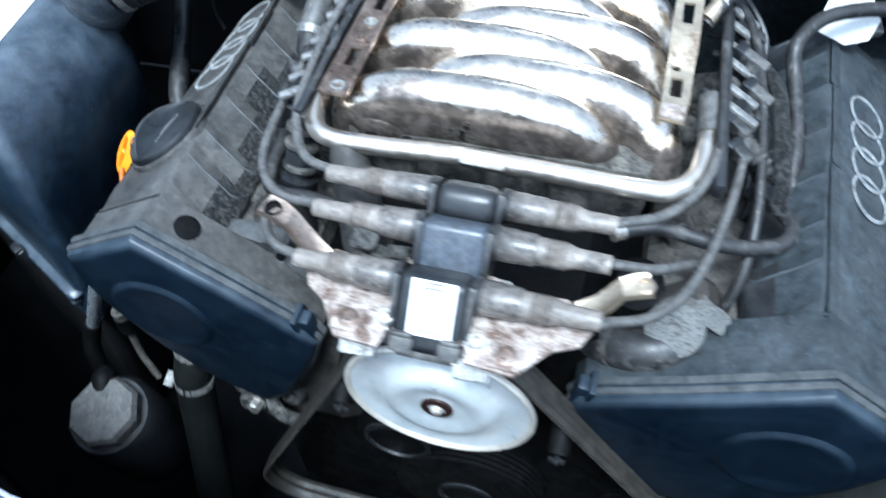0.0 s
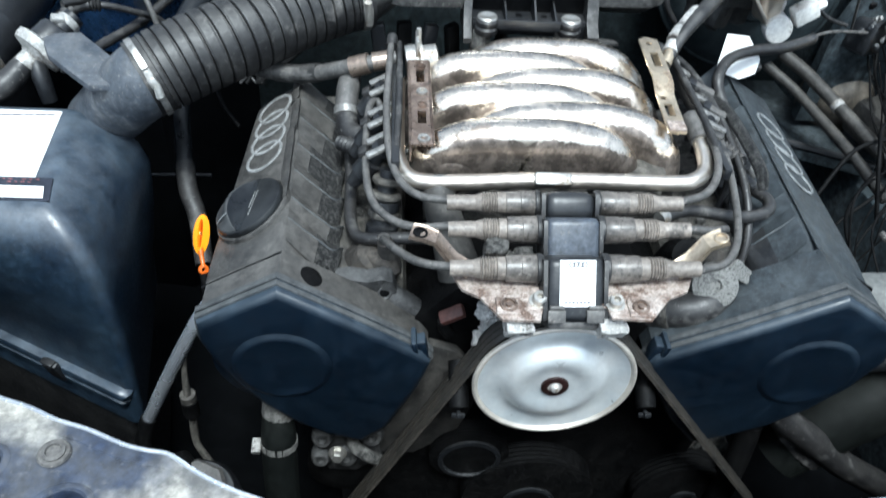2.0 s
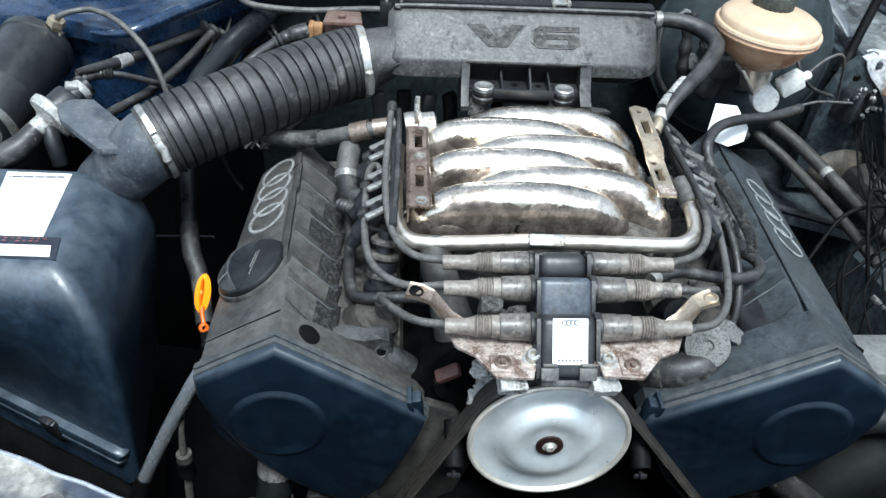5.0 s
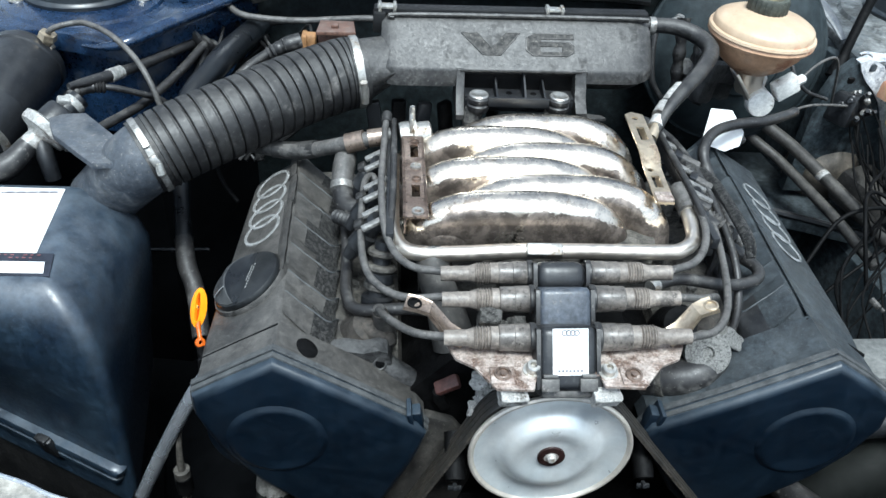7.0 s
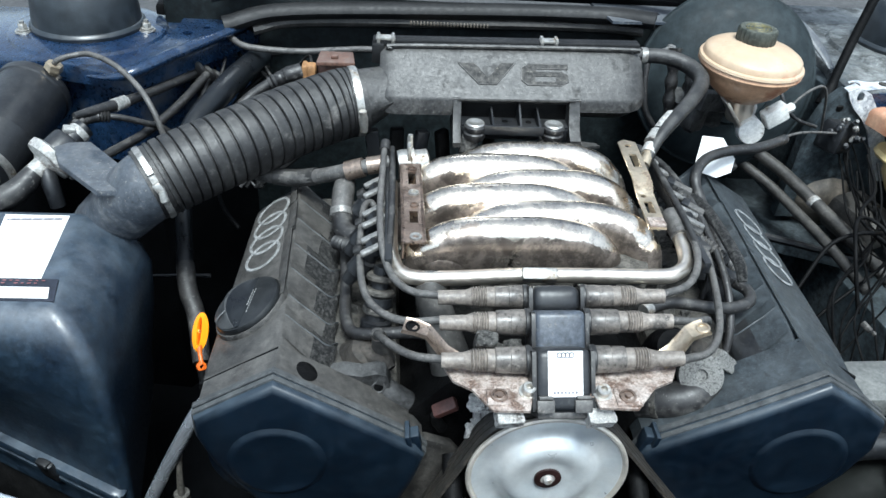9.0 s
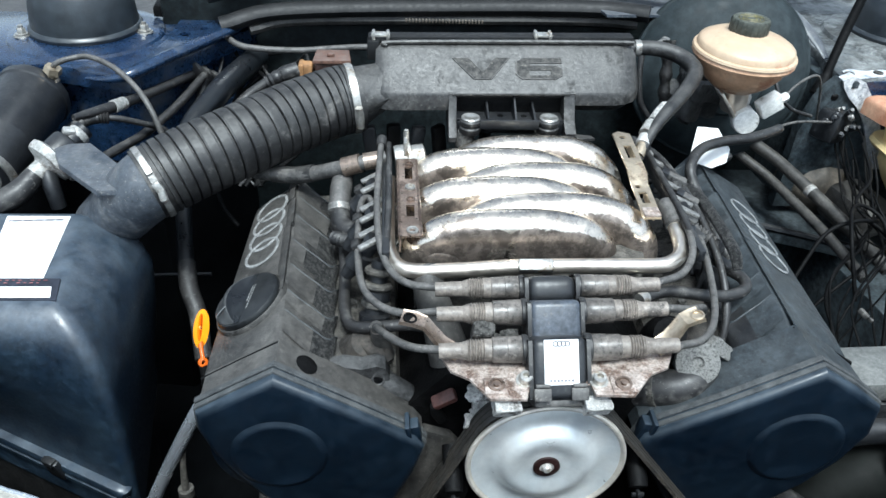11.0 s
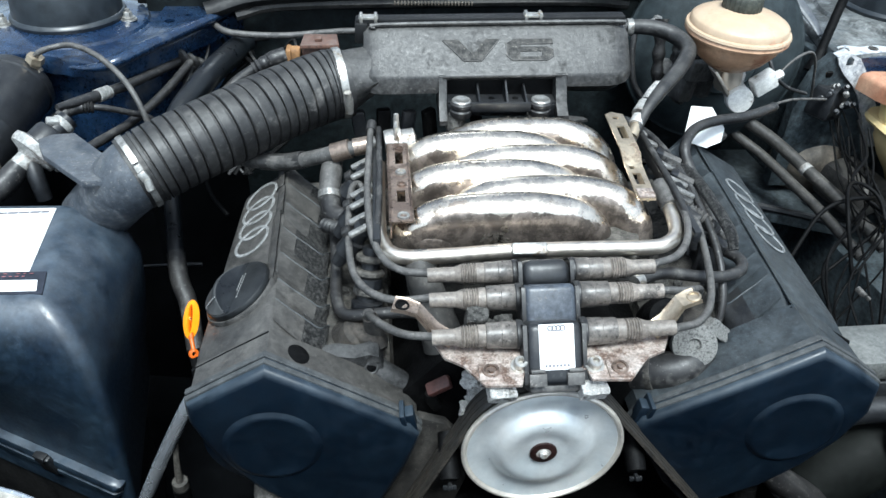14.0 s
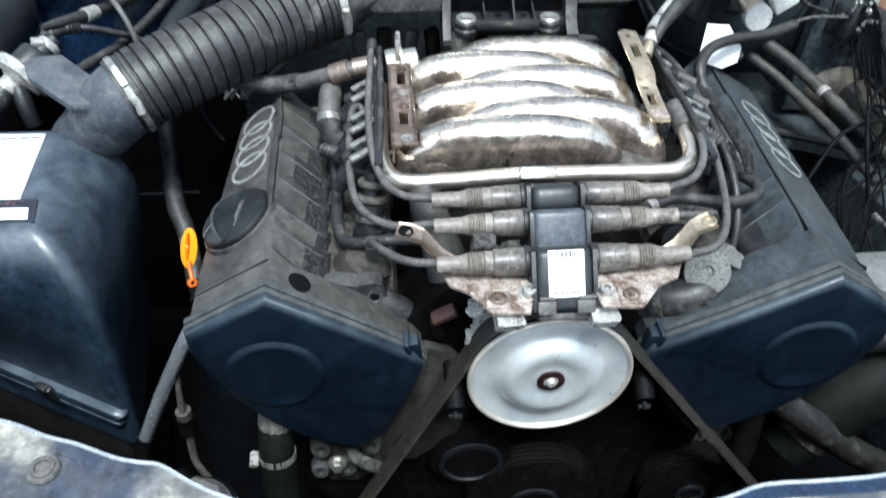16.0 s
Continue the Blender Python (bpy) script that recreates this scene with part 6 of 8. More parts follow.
    for x, y in ((-0.0465, 0.392), (0.051, 0.394)):
        mount = thing("rubber_mount", (x, y, 0.78), "capped rubber mount of the intake cover", "mount", "rubber mounts of the intake cover")
        bm = bmesh.new()
        lathe(bm, [(0.012, 0.0), (0.0135, 0.003), (0.0135, 0.008), (0.0118, 0.0095), (0.0118, 0.012), (0.0135, 0.0135), (0.0135, 0.017), (0.0115, 0.019)], (x, y, 0.797), seg=28)
        part("rubber_ring", bm, RUBBER, mount)
        bm = bmesh.new()
        lathe(bm, [(0.0112, 0.018), (0.0118, 0.0200), (0.0105, 0.0215), (0.0075, 0.0215), (0.005, 0.0200), (0, 0.0200)], (x, y, 0.797), seg=28)
        part("metal_cap", bm, ZINC, mount, "pale metal cap")
        bm = bmesh.new()
        lathe(bm, [(0.010, -0.06), (0.010, -0.02), (0.012, -0.018), (0.011, 0.0)], (x - 0.004, y + 0.002, 0.797), (0.12, 0, 1), 18)
        part("post", bm, CAST, mount, "cast post")
    # recessed letters on the slope
    a, b = Vector((0, 0.424, 0.8415)), Vector((0, 0.466, 0.8755))
    m = facing((0, 0, 0), (0, -(b - a).z, (b - a).y), (1, 0, 0.02))
    def on_slope(p, q, h):
        g = (b - a).normalized()
        return a + Vector((p, 0, 0.02 * p)) + g * q + m.to_3x3() @ Vector((0, 0, h))
    bm = bmesh.new()
    prism(bm, [(-0.067, 0.042), (-0.047, 0.042), (-0.030, 0.0215), (-0.013, 0.042), (0.004, 0.042), (-0.019, 0.013), (-0.041, 0.013)], -0.001, 0.0014, on_slope)
    part("letter", bm, LETTER, shell, "gritty dark letter V")
    bm = bmesh.new()
    plate_with_holes(bm, [(0.070, 0.042), (0.022, 0.042), (0.013, 0.037), (0.012, 0.020), (0.020, 0.013), (0.063, 0.013), (0.071, 0.018), (0.071, 0.027), (0.064, 0.031), (0.030, 0.031), (0.031, 0.0355), (0.071, 0.0355)],
                     [rect(0.043, 0.0215, 0.027, 0.0075)], -0.001, 0.0014, on_slope)
    part("letter", bm, LETTER, shell, "gritty dark figure 6")
    for outline in ([(-0.067, 0.042), (-0.047, 0.042), (-0.030, 0.0215), (-0.013, 0.042), (0.004, 0.042), (-0.019, 0.013), (-0.041, 0.013)],
                    [(0.070, 0.042), (0.022, 0.042), (0.013, 0.037), (0.012, 0.020), (0.020, 0.013), (0.063, 0.013), (0.071, 0.018), (0.071, 0.027), (0.064, 0.031), (0.030, 0.031), (0.031, 0.0355), (0.071, 0.0355)]):
        bm = bmesh.new()
        tube(bm, [on_slope(p, q, 0.0012) for p, q in outline + outline[:1]], 0.0007, 6, smooth=False)
        part("letter_rim", bm, LEAD, shell)
    # inlet neck towards the hose
    c = Vector((-0.186, 0.449, 0.815))
    ax = Vector((-1, -0.15, -0.08)).normalized()
    q = ax.to_track_quat("Z", "Y")
    n = 28
    circ = [c + q @ Vector((0.039 * math.cos(2 * math.pi * k / n), 0.039 * math.sin(2 * math.pi * k / n), 0)) for k in range(n)]
    bm = bmesh.new()
    section = [(0.53, 0.830), (0.462, 0.862), (0.4195, 0.832), (0.455, 0.803), (0.53, 0.830)]
    inner = []
    for p in circ:
        g = (math.atan2(p.z - c.z, p.y - c.y) / (math.pi / 2)) % 4
        (a0, b0), (a1, b1) = section[int(g)], section[int(g) + 1]
        inner.append(Vector((-0.138, a0 + (a1 - a0) * (g % 1), b0 + (b1 - b0) * (g % 1))))
    mid = [p.lerp(r, 0.35) for p, r in zip(circ, inner)]
    rings(bm, [circ, mid, inner])
    part("inlet_neck", bm, V6P, ob)


intake_cover()


# ---- corrugated intake hose ----
hose = thing("intake_hose", (-0.29, 0.38, 0.80), "black corrugated rubber intake hose with two metal clamps", "hose")
HP = [(-0.186, 0.449, 0.815), (-0.214, 0.440, 0.812), (-0.267, 0.409, 0.804), (-0.322, 0.366, 0.795), (-0.378, 0.331, 0.782), (-0.421, 0.306, 0.768)]


def hose_radius(f):
    if f < 0.11 or f > 0.93:
        return 0.0425
    k = (f - 0.11) / 0.82 * 19
    u = abs(k - int(k) - 0.5)
    return 0.0392 if u < 0.05 else (0.0428 if u < 0.12 else 0.0438)


bm = bmesh.new()
tube(bm, HP, hose_radius, 40, 90)
part("hose_body", bm, HOSE, hose, angle=60)
full = spline(HP, 50)
for i, nm in ((14, "a"), (len(full) - 9, "b")):
    p, d = full[i], (full[i + 1] - full[i - 1]).normalized()
    bm = bmesh.new()
    w = 0.0045 if nm == "a" else 0.0036
    lathe(bm, [(0.0425, -w), (0.0442, -w), (0.0446, 0.0), (0.0442, w), (0.0425, w)], p, d, 44)
    cl = part("hose_clamp", bm, ZINC if nm == "a" else CLIPM, hose, "bright worm-drive clamp" if nm == "a" else "dirty crumpled clamp")
    out = Vector((0.2, -0.70, 0.68))
    out = (out - d * out.dot(d)).normalized()
    down = d.cross(out)
    down = -down if down.z > 0 else down

    def on_band(deg, lift):
        g = radians(deg)
        n = out * math.cos(g) + down * math.sin(g)
        m = Matrix((d, down * math.cos(g) - out * math.sin(g), n)).transposed().to_4x4()
        return Matrix.Translation(p + n * lift) @ m
    bm = bmesh.new()
    if nm == "a":
        block(bm, (0.011, 0.016, 0.008), on_band(48, 0.0475), 0.002)
        lathe(bm, [(0.0046, -0.015), (0.0046, 0.013), (0.003, 0.0145)], on_band(48, 0.0495).translation, on_band(48, 0).to_3x3() @ Vector((0, 1, 0)), 12)
    else:
        block(bm, (0.0075, 0.024, 0.0016), on_band(-12, 0.0462), 0.0006)
        block(bm, (0.0095, 0.012, 0.007), on_band(22, 0.0470) @ pose(0, 0, 0, 0, 12, 8), 0.002)
        lathe(bm, [(0.0042, -0.006), (0.0046, 0.006), (0.003, 0.008)], on_band(34, 0.0480).translation, on_band(34, 0).to_3x3() @ Vector((0.2, 1, 0.1)), 12)
    part("clamp_screw", bm, ZINC, cl, "bright screw housing")


# ---- air filter box and its outlet ----
def rounded(x0, x1, y0, y1, r, n=6):
    pts = []
    for cx, cy, a in ((x1 - r, y1 - r, 0), (x0 + r, y1 - r, 90), (x0 + r, y0 + r, 180), (x1 - r, y0 + r, 270)):
        pts += [(cx + r * math.cos(radians(a + 90 * k / n)), cy + r * math.sin(radians(a + 90 * k / n))) for k in range(n + 1)]
    return pts


def skewed(x0, x1, y0, y1, r, z, taper=0.0):
    """A rounded outline whose front swings back towards the wing, the more the lower it lies, and whose engine side leans by taper."""
    k = 0.52 * min(1.0, max(0.0, (0.70 - z) / 0.17))
    ring, out = rounded(x0, x1, y0, y1, r), []
    for (a0, b0), (a1, b1) in zip(ring, ring[1:] + ring[:1]):
        n = 14 if math.hypot(a1 - a0, b1 - b0) > 0.05 else 1
        out += [(a0 + (a1 - a0) * j / n, b0 + (b1 - b0) * j / n) for j in range(n)]
    ring, out = out, []
    for a, b in ring:
        back = (b - y0) / (y1 - y0)
        a += taper * back * (a - x0) / (x1 - x0)
        out.append(Vector((a, b + k * max(0.0, x1 - 0.012 - a) * (1 - back), z)))
    return out


air = thing("air_filter_box", (-0.58, 0.22, 0.45), "large black plastic air filter box with paper labels", "air filter box")
bm = bmesh.new()
loops = []
for z, x0, x1, y0, y1, r, taper in ((0.44, -0.74, -0.430, 0.098, 0.34, 0.013, -0.04), (0.50, -0.74, -0.429, 0.101, 0.34, 0.013, -0.035), (0.54, -0.738, -0.429, 0.104, 0.339, 0.013, -0.026), (0.58, -0.735, -0.430, 0.107, 0.338, 0.014, -0.017), (0.62, -0.73, -0.433, 0.110, 0.336, 0.014, -0.008),
                                    (0.65, -0.727, -0.438, 0.115, 0.334, 0.015, 0.0), (0.675, -0.723, -0.445, 0.121, 0.332, 0.015, 0.0), (0.692, -0.72, -0.453, 0.128, 0.330, 0.015, -0.007), (0.704, -0.715, -0.462, 0.136, 0.328, 0.014, -0.012),
                                    (0.712, -0.71, -0.471, 0.144, 0.326, 0.012, -0.018), (0.717, -0.70, -0.479, 0.152, 0.323, 0.010, -0.021), (0.7195, -0.695, -0.485, 0.159, 0.320, 0.008, -0.022), (0.720, -0.69, -0.491, 0.166, 0.316, 0.006, -0.022)):
    loops.append(skewed(x0, x1, y0, y1, r, z, taper))
rings(bm, loops)
lid = part("box_lid", bm, BOXP, air, angle=60)
bm = bmesh.new()
for x, y, z, a in ((-0.4495, 0.2420, 0.672, 25), (-0.4395, 0.2320, 0.648, -30), (-0.462, 0.262, 0.692, 10)):
    lump(bm, (x, y, z), (0.0035, 0.0045, 0.0022), int(abs(a)), 0.5)
part("scuff", bm, LIP, air, "pale scuffs on the side of the lid")
bm = bmesh.new()
loops = [skewed(-0.75, -0.437 + g, 0.096 - g, 0.345, 0.014, z, -0.036) for z, g in ((0.474, -0.004), (0.476, 0.001), (0.482, 0.002), (0.4835, -0.0015), (0.4865, -0.0015), (0.488, 0.0035), (0.495, 0.0045), (0.4985, 0.002), (0.500, -0.004))]
rings(bm, loops)
part("joint_flange", bm, BOXP, air, "double lip of the lid joint")
bm = bmesh.new()
rings(bm, [skewed(-0.74, -0.446, 0.112, 0.34, 0.016, z, -0.045) for z in (0.20, 0.482)])
part("box_base", bm, SEAL, air)
for x, y in ((-0.53, 0.136), (-0.66, 0.204)):
    bm = bmesh.new()
    block(bm, (0.022, 0.008, 0.034), pose(x, y, 0.490, 12, 0, -27), 0.002)
    block(bm, (0.014, 0.010, 0.008), pose(x - 0.001, y - 0.004, 0.505, 0, 0, -27), 0.002)
    part("lid_clip", bm, BLACK, air)
bm = bmesh.new()
prism(bm, [(-0.588, 0.3125), (-0.517, 0.3125), (-0.507, 0.1945), (-0.568, 0.1945)], 0.7202, 0.7212, flat)
lab = part("paper_label", bm, PAPER, air, "white printed paper label")
bm = bmesh.new()
for k in range(15):
    block(bm, (0.0024 + 0.0015 * (k % 3), 0.0038, 0.0003), pose(-0.581 + k * 0.0040, 0.3020 + 0.0002 * k, 0.7214))
for k, w in enumerate((0.010, 0.016, 0.012, 0.018, 0.014, 0.011)):
    block(bm, (w, 0.0008, 0.0003), pose(-0.582 + 0.0009 * k + w / 2, 0.289 - 0.0085 * k, 0.7214))
part("print_bars", bm, INK, lab, "rows of small print")
bm = bmesh.new()
prism(bm, [(-0.580, 0.1925), (-0.489, 0.1925), (-0.483, 0.1590), (-0.575, 0.1590)], -0.001, 0.0016, lambda a, b, h: Vector((a, b, 0.7205 - max(0, 0.176 - b) * 0.12 + h)))
strip = part("dark_label", bm, NAVY, air, "dark label strip with a pale field")
bm = bmesh.new()
prism(bm, [(-0.556, 0.178), (-0.493, 0.178), (-0.4895, 0.1625), (-0.550, 0.1625)], 0.0017, 0.0022, lambda a, b, h: Vector((a, b, 0.7205 - max(0, 0.176 - b) * 0.12 + h)))
part("pale_field", bm, PAPER, strip, "pale blank field")
bm = bmesh.new()
for k in range(24):
    if k % 5 != 3:
        block(bm, (0.0026 + 0.001 * (k % 2), 0.0012, 0.0004), pose(-0.573 + (k % 12) * 0.0064, 0.1890 - 0.0045 * (k // 12), 0.7225))
part("print_bars", bm, RED, strip, "small red and white print")

outlet = thing("air_outlet_duct", (-0.44, 0.28, 0.74), "grey plastic outlet duct between filter box and hose", "duct")
bm = bmesh.new()
tube(bm, [(-0.400, 0.316, 0.776), (-0.419, 0.311, 0.766), (-0.442, 0.323, 0.743), (-0.466, 0.341, 0.714), (-0.497, 0.354, 0.68)], [0.0395, 0.0405, 0.0400, 0.039, 0.038], 28)
part("duct_elbow", bm, DUCT, outlet)
bm = bmesh.new()
prism(bm, [(-0.556, 0.398), (-0.508, 0.395), (-0.430, 0.310), (-0.438, 0.284), (-0.466, 0.276), (-0.530, 0.345)], 0.0, 0.007, lambda a, b, h: Vector((a, b, 0.772 - 0.1 * abs(a + 0.47) + h)), 0.003)
part("flat_shield", bm, DUCT, outlet, "flat grey plastic shield")

valve = thing("purge_valve", (-0.565, 0.39, 0.74), "pale plastic purge valve with hose stubs", "valve")
bm = bmesh.new()
lathe(bm, [(0.012, -0.032), (0.012, -0.014), (0.017, -0.010), (0.028, -0.007), (0.030, -0.002), (0.030, 0.004), (0.024, 0.007)], (-0.558, 0.392, 0.752), (0.5, 0.6, 0.35), 28)
part("valve_body", bm, CLEARP, valve)
bm = bmesh.new()
lathe(bm, [(0.021, 0.006), (0.021, 0.026), (0.019, 0.030), (0.014, 0.032), (0.012, 0.055)], (-0.558, 0.392, 0.752), (0.5, 0.6, 0.35), 24)
part("valve_cap", bm, BLACK, valve)
bm = bmesh.new()
lathe(bm, [(0.012, 0.038), (0.0138, 0.041), (0.0138, 0.047), (0.012, 0.050)], (-0.558, 0.392, 0.752), (0.5, 0.6, 0.35), 20)
block(bm, (0.014, 0.010, 0.010), pose(-0.538, 0.412, 0.780, 20, 15, 30), 0.002)
part("hose_clip", bm, CLEARP, valve, "pale hose clip")
bm = bmesh.new()
tube(bm, [(-0.573, 0.373, 0.742), (-0.592, 0.352, 0.726), (-0.625, 0.335, 0.715), (-0.66, 0.33, 0.70)], [0.012, 0.015, 0.015, 0.015], 14)
part("lower_hose", bm, RUBBER, valve)
bm = bmesh.new()
tube(bm, [(-0.562, 0.380, 0.742), (-0.556, 0.370, 0.726), (-0.552, 0.365, 0.70)], [0.010, 0.010, 0.009], 12)
part("side_stub", bm, BLACK, valve)

cable("purge_hose", [(-0.541, 0.418, 0.774), (-0.536, 0.445, 0.774), (-0.520, 0.466, 0.772), (-0.500, 0.473, 0.769), (-0.475, 0.485, 0.757), (-0.45, 0.50, 0.74), (-0.43, 0.50, 0.715)], 0.0042, RUBBER, "black hose from the purge valve", "hose",
      bits=[("ribbed_sleeve", [(-0.5395, 0.430, 0.774), (-0.533, 0.452, 0.774), (-0.520, 0.466, 0.772), (-0.508, 0.471, 0.770)], lambda f: 0.0068 + 0.0013 * math.cos(f * 60), RUBBER)])
cable("heater_hose", [(-0.540, 0.440, 0.785), (-0.528, 0.458, 0.782), (-0.515, 0.480, 0.778), (-0.504, 0.500, 0.775), (-0.482, 0.545, 0.769), (-0.4535, 0.60, 0.765), (-0.43, 0.655, 0.76)], [0.0040, 0.0062, 0.0074, 0.0074, 0.0064, 0.0062, 0.0062], RUBBER, "black hose with a pale end band", "hose",
      bits=[("end_band", [(-0.5085, 0.492, 0.776), (-0.499, 0.510, 0.7738)], [0.0090, 0.0086], CLEARP)])
cable("loom_hose", [(-0.535, 0.38, 0.735), (-0.505, 0.44, 0.735), (-0.475, 0.50, 0.735), (-0.445, 0.57, 0.745), (-0.42, 0.64, 0.76)], 0.0062, RUBBER, "black hose running down beside the wing", "hose")
cable("loom_hose", [(-0.42, 0.66, 0.755), (-0.425, 0.62, 0.735), (-0.43, 0.57, 0.71), (-0.44, 0.53, 0.69)], 0.0062, RUBBER, "short black hose by the wing grommet", "hose")
ob = thing("grommet", (-0.425, 0.665, 0.76), "ribbed black rubber grommet on the wing wall", "grommet")
bm = bmesh.new()
for k in range(3):
    lathe(bm, [(0.012, 0), (0.019, 0.003), (0.019, 0.008), (0.013, 0.012)], (-0.436 + 0.012 * k, 0.652 + 0.01 * k, 0.765 - 0.012 * k), (-0.4, -0.8, -0.2), 18)
part("grommet_body", bm, RUBBER, ob)

can = thing("carbon_canister", (-0.67, 0.5, 0.72), "black cylindrical canister by the wing", "canister")
CAN, ax = Vector((-0.649, 0.490, 0.740)), Vector((0.024, 0.179, 0.040)).normalized()
bm = bmesh.new()
lathe(bm, [(0.0445, -0.088), (0.0470, -0.084), (0.0470, -0.030), (0.0474, -0.029), (0.0474, -0.026), (0.0470, -0.025), (0.0470, 0.068), (0.0490, 0.070), (0.0490, 0.080), (0.0455, 0.086), (0.0300, 0.089), (0.012, 0.090)], CAN, ax, 48)
part("canister_shell", bm, BLACK, can)
bm = bmesh.new()
lathe(bm, [(0.0460, -0.0905), (0.0482, -0.0900), (0.0484, -0.0800), (0.0472, -0.0790)], CAN, ax, 48, caps=False)
part("metal_rim", bm, ZINC, can, "bright crimped metal rim")
bm = bmesh.new()
lathe(bm, [(0.0, -0.0895), (0.020, -0.0890), (0.040, -0.0870), (0.0462, -0.0905)], CAN, ax, 48, caps=False)
part("end_disc", bm, CLIPM, can, "pale metal end disc")
bm = bmesh.new()
lathe(bm, [(0.012, -0.012), (0.012, 0.012), (0.009, 0.014), (0.009, 0.020), (0.012, 0.021), (0.011, 0.030)], (-0.612, 0.560, 0.775), (0.40, -0.05, 0.90), 6)
part("brass_union", bm, BRASS, can, "pale brass union")
cable("fuel_line", [(-0.600, 0.558, 0.803), (-0.593, 0.556, 0.809), (-0.577, 0.560, 0.814), (-0.552, 0.565, 0.815), (-0.5145, 0.542, 0.810), (-0.481, 0.513, 0.795), (-0.462, 0.491, 0.780), (-0.450, 0.478, 0.758), (-0.44, 0.47, 0.72)], 0.0038, LEAD, "thin grey line arching from the canister", "pipe")

# dipstick, its tube, and the dark pipe behind
dip = thing("oil_dipstick", (-0.345, 0.17, 0.66), "orange plastic dipstick handle with a ring grip", "dipstick")
bm = bmesh.new()
loops = []
for q in range(24):
    g = 2 * math.pi * q / 24
    c = Vector((-0.3435 + 0.0026 * math.cos(g), 0.157 + 0.0165 * math.sin(g) * 0.8, 0.683 + 0.0165 * math.sin(g) * 0.5))
    o = Vector((math.cos(g), 0.75 * math.sin(g), 0.6 * math.sin(g))).normalized()
    nn = Vector((0.0, -0.62, 0.78))
    loops.append([c + o * 0.0056, c + nn * 0.0054, c - o * 0.0026, c - nn * 0.0050])
rings(bm, loops + [loops[0]], True, False)
part("ring_grip", bm, ORANGE, dip, "orange ring grip", angle=70)
bm = bmesh.new()
tube(bm, [(-0.3430, 0.144, 0.676), (-0.3415, 0.138, 0.671), (-0.3400, 0.133, 0.667), (-0.3390, 0.129, 0.664)], [0.0034, 0.0024, 0.0022, 0.0028], 10)
lathe(bm, [(0.0022, -0.002), (0.0050, -0.0015), (0.0050, 0.0015), (0.0022, 0.002)], (-0.3390, 0.1275, 0.6625), (0.5, -0.6, 0.5), 18, caps=False)
part("stem", bm, DEEPOR, dip, "darker orange stem with a small eye")
bm = bmesh.new()
tube(bm, [(-0.338, 0.125, 0.660), (-0.332, 0.112, 0.63), (-0.315, 0.11, 0.60), (-0.29, 0.11, 0.57)], 0.005, 10)
part("guide_tube", bm, OILY, dip)
cable("metal_pipe", [(-0.325, 0.088, 0.66), (-0.343, 0.080, 0.632), (-0.379, 0.079, 0.558), (-0.416, 0.079, 0.474)], 0.0072, PIPEGREY, "bare metal pipe beside the timing cover", "pipe", seg=18,
      bits=[("rubber_end", [(-0.4145, 0.079, 0.478), (-0.420, 0.076, 0.462), (-0.424, 0.068, 0.44), (-0.418, 0.055, 0.40)], [0.0090, 0.0095, 0.0095, 0.0095], OILY)])
cable("brake_pipe", [(-0.360, 0.090, 0.60), (-0.364, 0.080, 0.56), (-0.366, 0.078, 0.525), (-0.366, 0.078, 0.49), (-0.369, 0.078, 0.446), (-0.367, 0.076, 0.425), (-0.355, 0.07, 0.40)], [0.0030, 0.0030, 0.0040, 0.0046, 0.0044, 0.0040, 0.0040], HEAD, "thin pipe with a black union", "pipe",
      bits=[("union", [(-0.366, 0.0775, 0.513), (-0.366, 0.0775, 0.489)], 0.0090, OILY), ("union_nut", [(-0.366, 0.078, 0.523), (-0.366, 0.078, 0.5135)], 0.0084, HEAD)])
cable("refrigerant_pipe", [(-0.352, 0.72, 0.760), (-0.361, 0.66, 0.767), (-0.372, 0.60, 0.772), (-0.385, 0.54, 0.772), (-0.408, 0.48, 0.757), (-0.415, 0.45, 0.735), (-0.417, 0.43, 0.694), (-0.416, 0.40, 0.651), (-0.410, 0.36, 0.617)], [0.0175, 0.0175, 0.0175, 0.0165, 0.0135, 0.0110, 0.0105, 0.0105, 0.0105], CANB, "thick black pipe running down behind the cam cover", "pipe", seg=18,
      bits=[("lower_pipe", [(-0.410, 0.362, 0.618), (-0.402, 0.330, 0.599), (-0.388, 0.30, 0.582), (-0.375, 0.25, 0.55)], [0.0118, 0.0118, 0.0112, 0.011], RUBBER), ("crossing_rod", [(-0.50, 0.40, 0.566), (-0.46, 0.40, 0.568), (-0.39, 0.40, 0.570)], 0.0028, BLACK)])
cable("thin_cable", [(-0.365, 0.43, 0.735), (-0.366, 0.40, 0.712), (-0.355, 0.375, 0.695), (-0.335, 0.355, 0.68)], 0.0026, OILY, "thin black cable hanging by the cam cover", "cable")

# fluid bottle low at the front, lower hoses
ob = thing("steering_fluid_bottle", (-0.315, -0.035, 0.45), "black steering fluid bottle with a grey faceted cap", "bottle")
bm = bmesh.new()
lathe(bm, [(0.040, -0.16), (0.046, -0.14), (0.046, -0.03), (0.040, -0.018)], (-0.350, -0.013, 0.480), (0.0, -0.2, 1), 28)
part("bottle_body", bm, BLACK, ob)
bm = bmesh.new()
lathe(bm, [(0.036, -0.020), (0.037, -0.004), (0.033, 0.001), (0.0, 0.002)], (-0.350, -0.013, 0.480), (0.0, -0.2, 1), 8)
part("faceted_cap", bm, LEAD, ob, "dull grey octagonal cap", angle=20)
bm = bmesh.new()
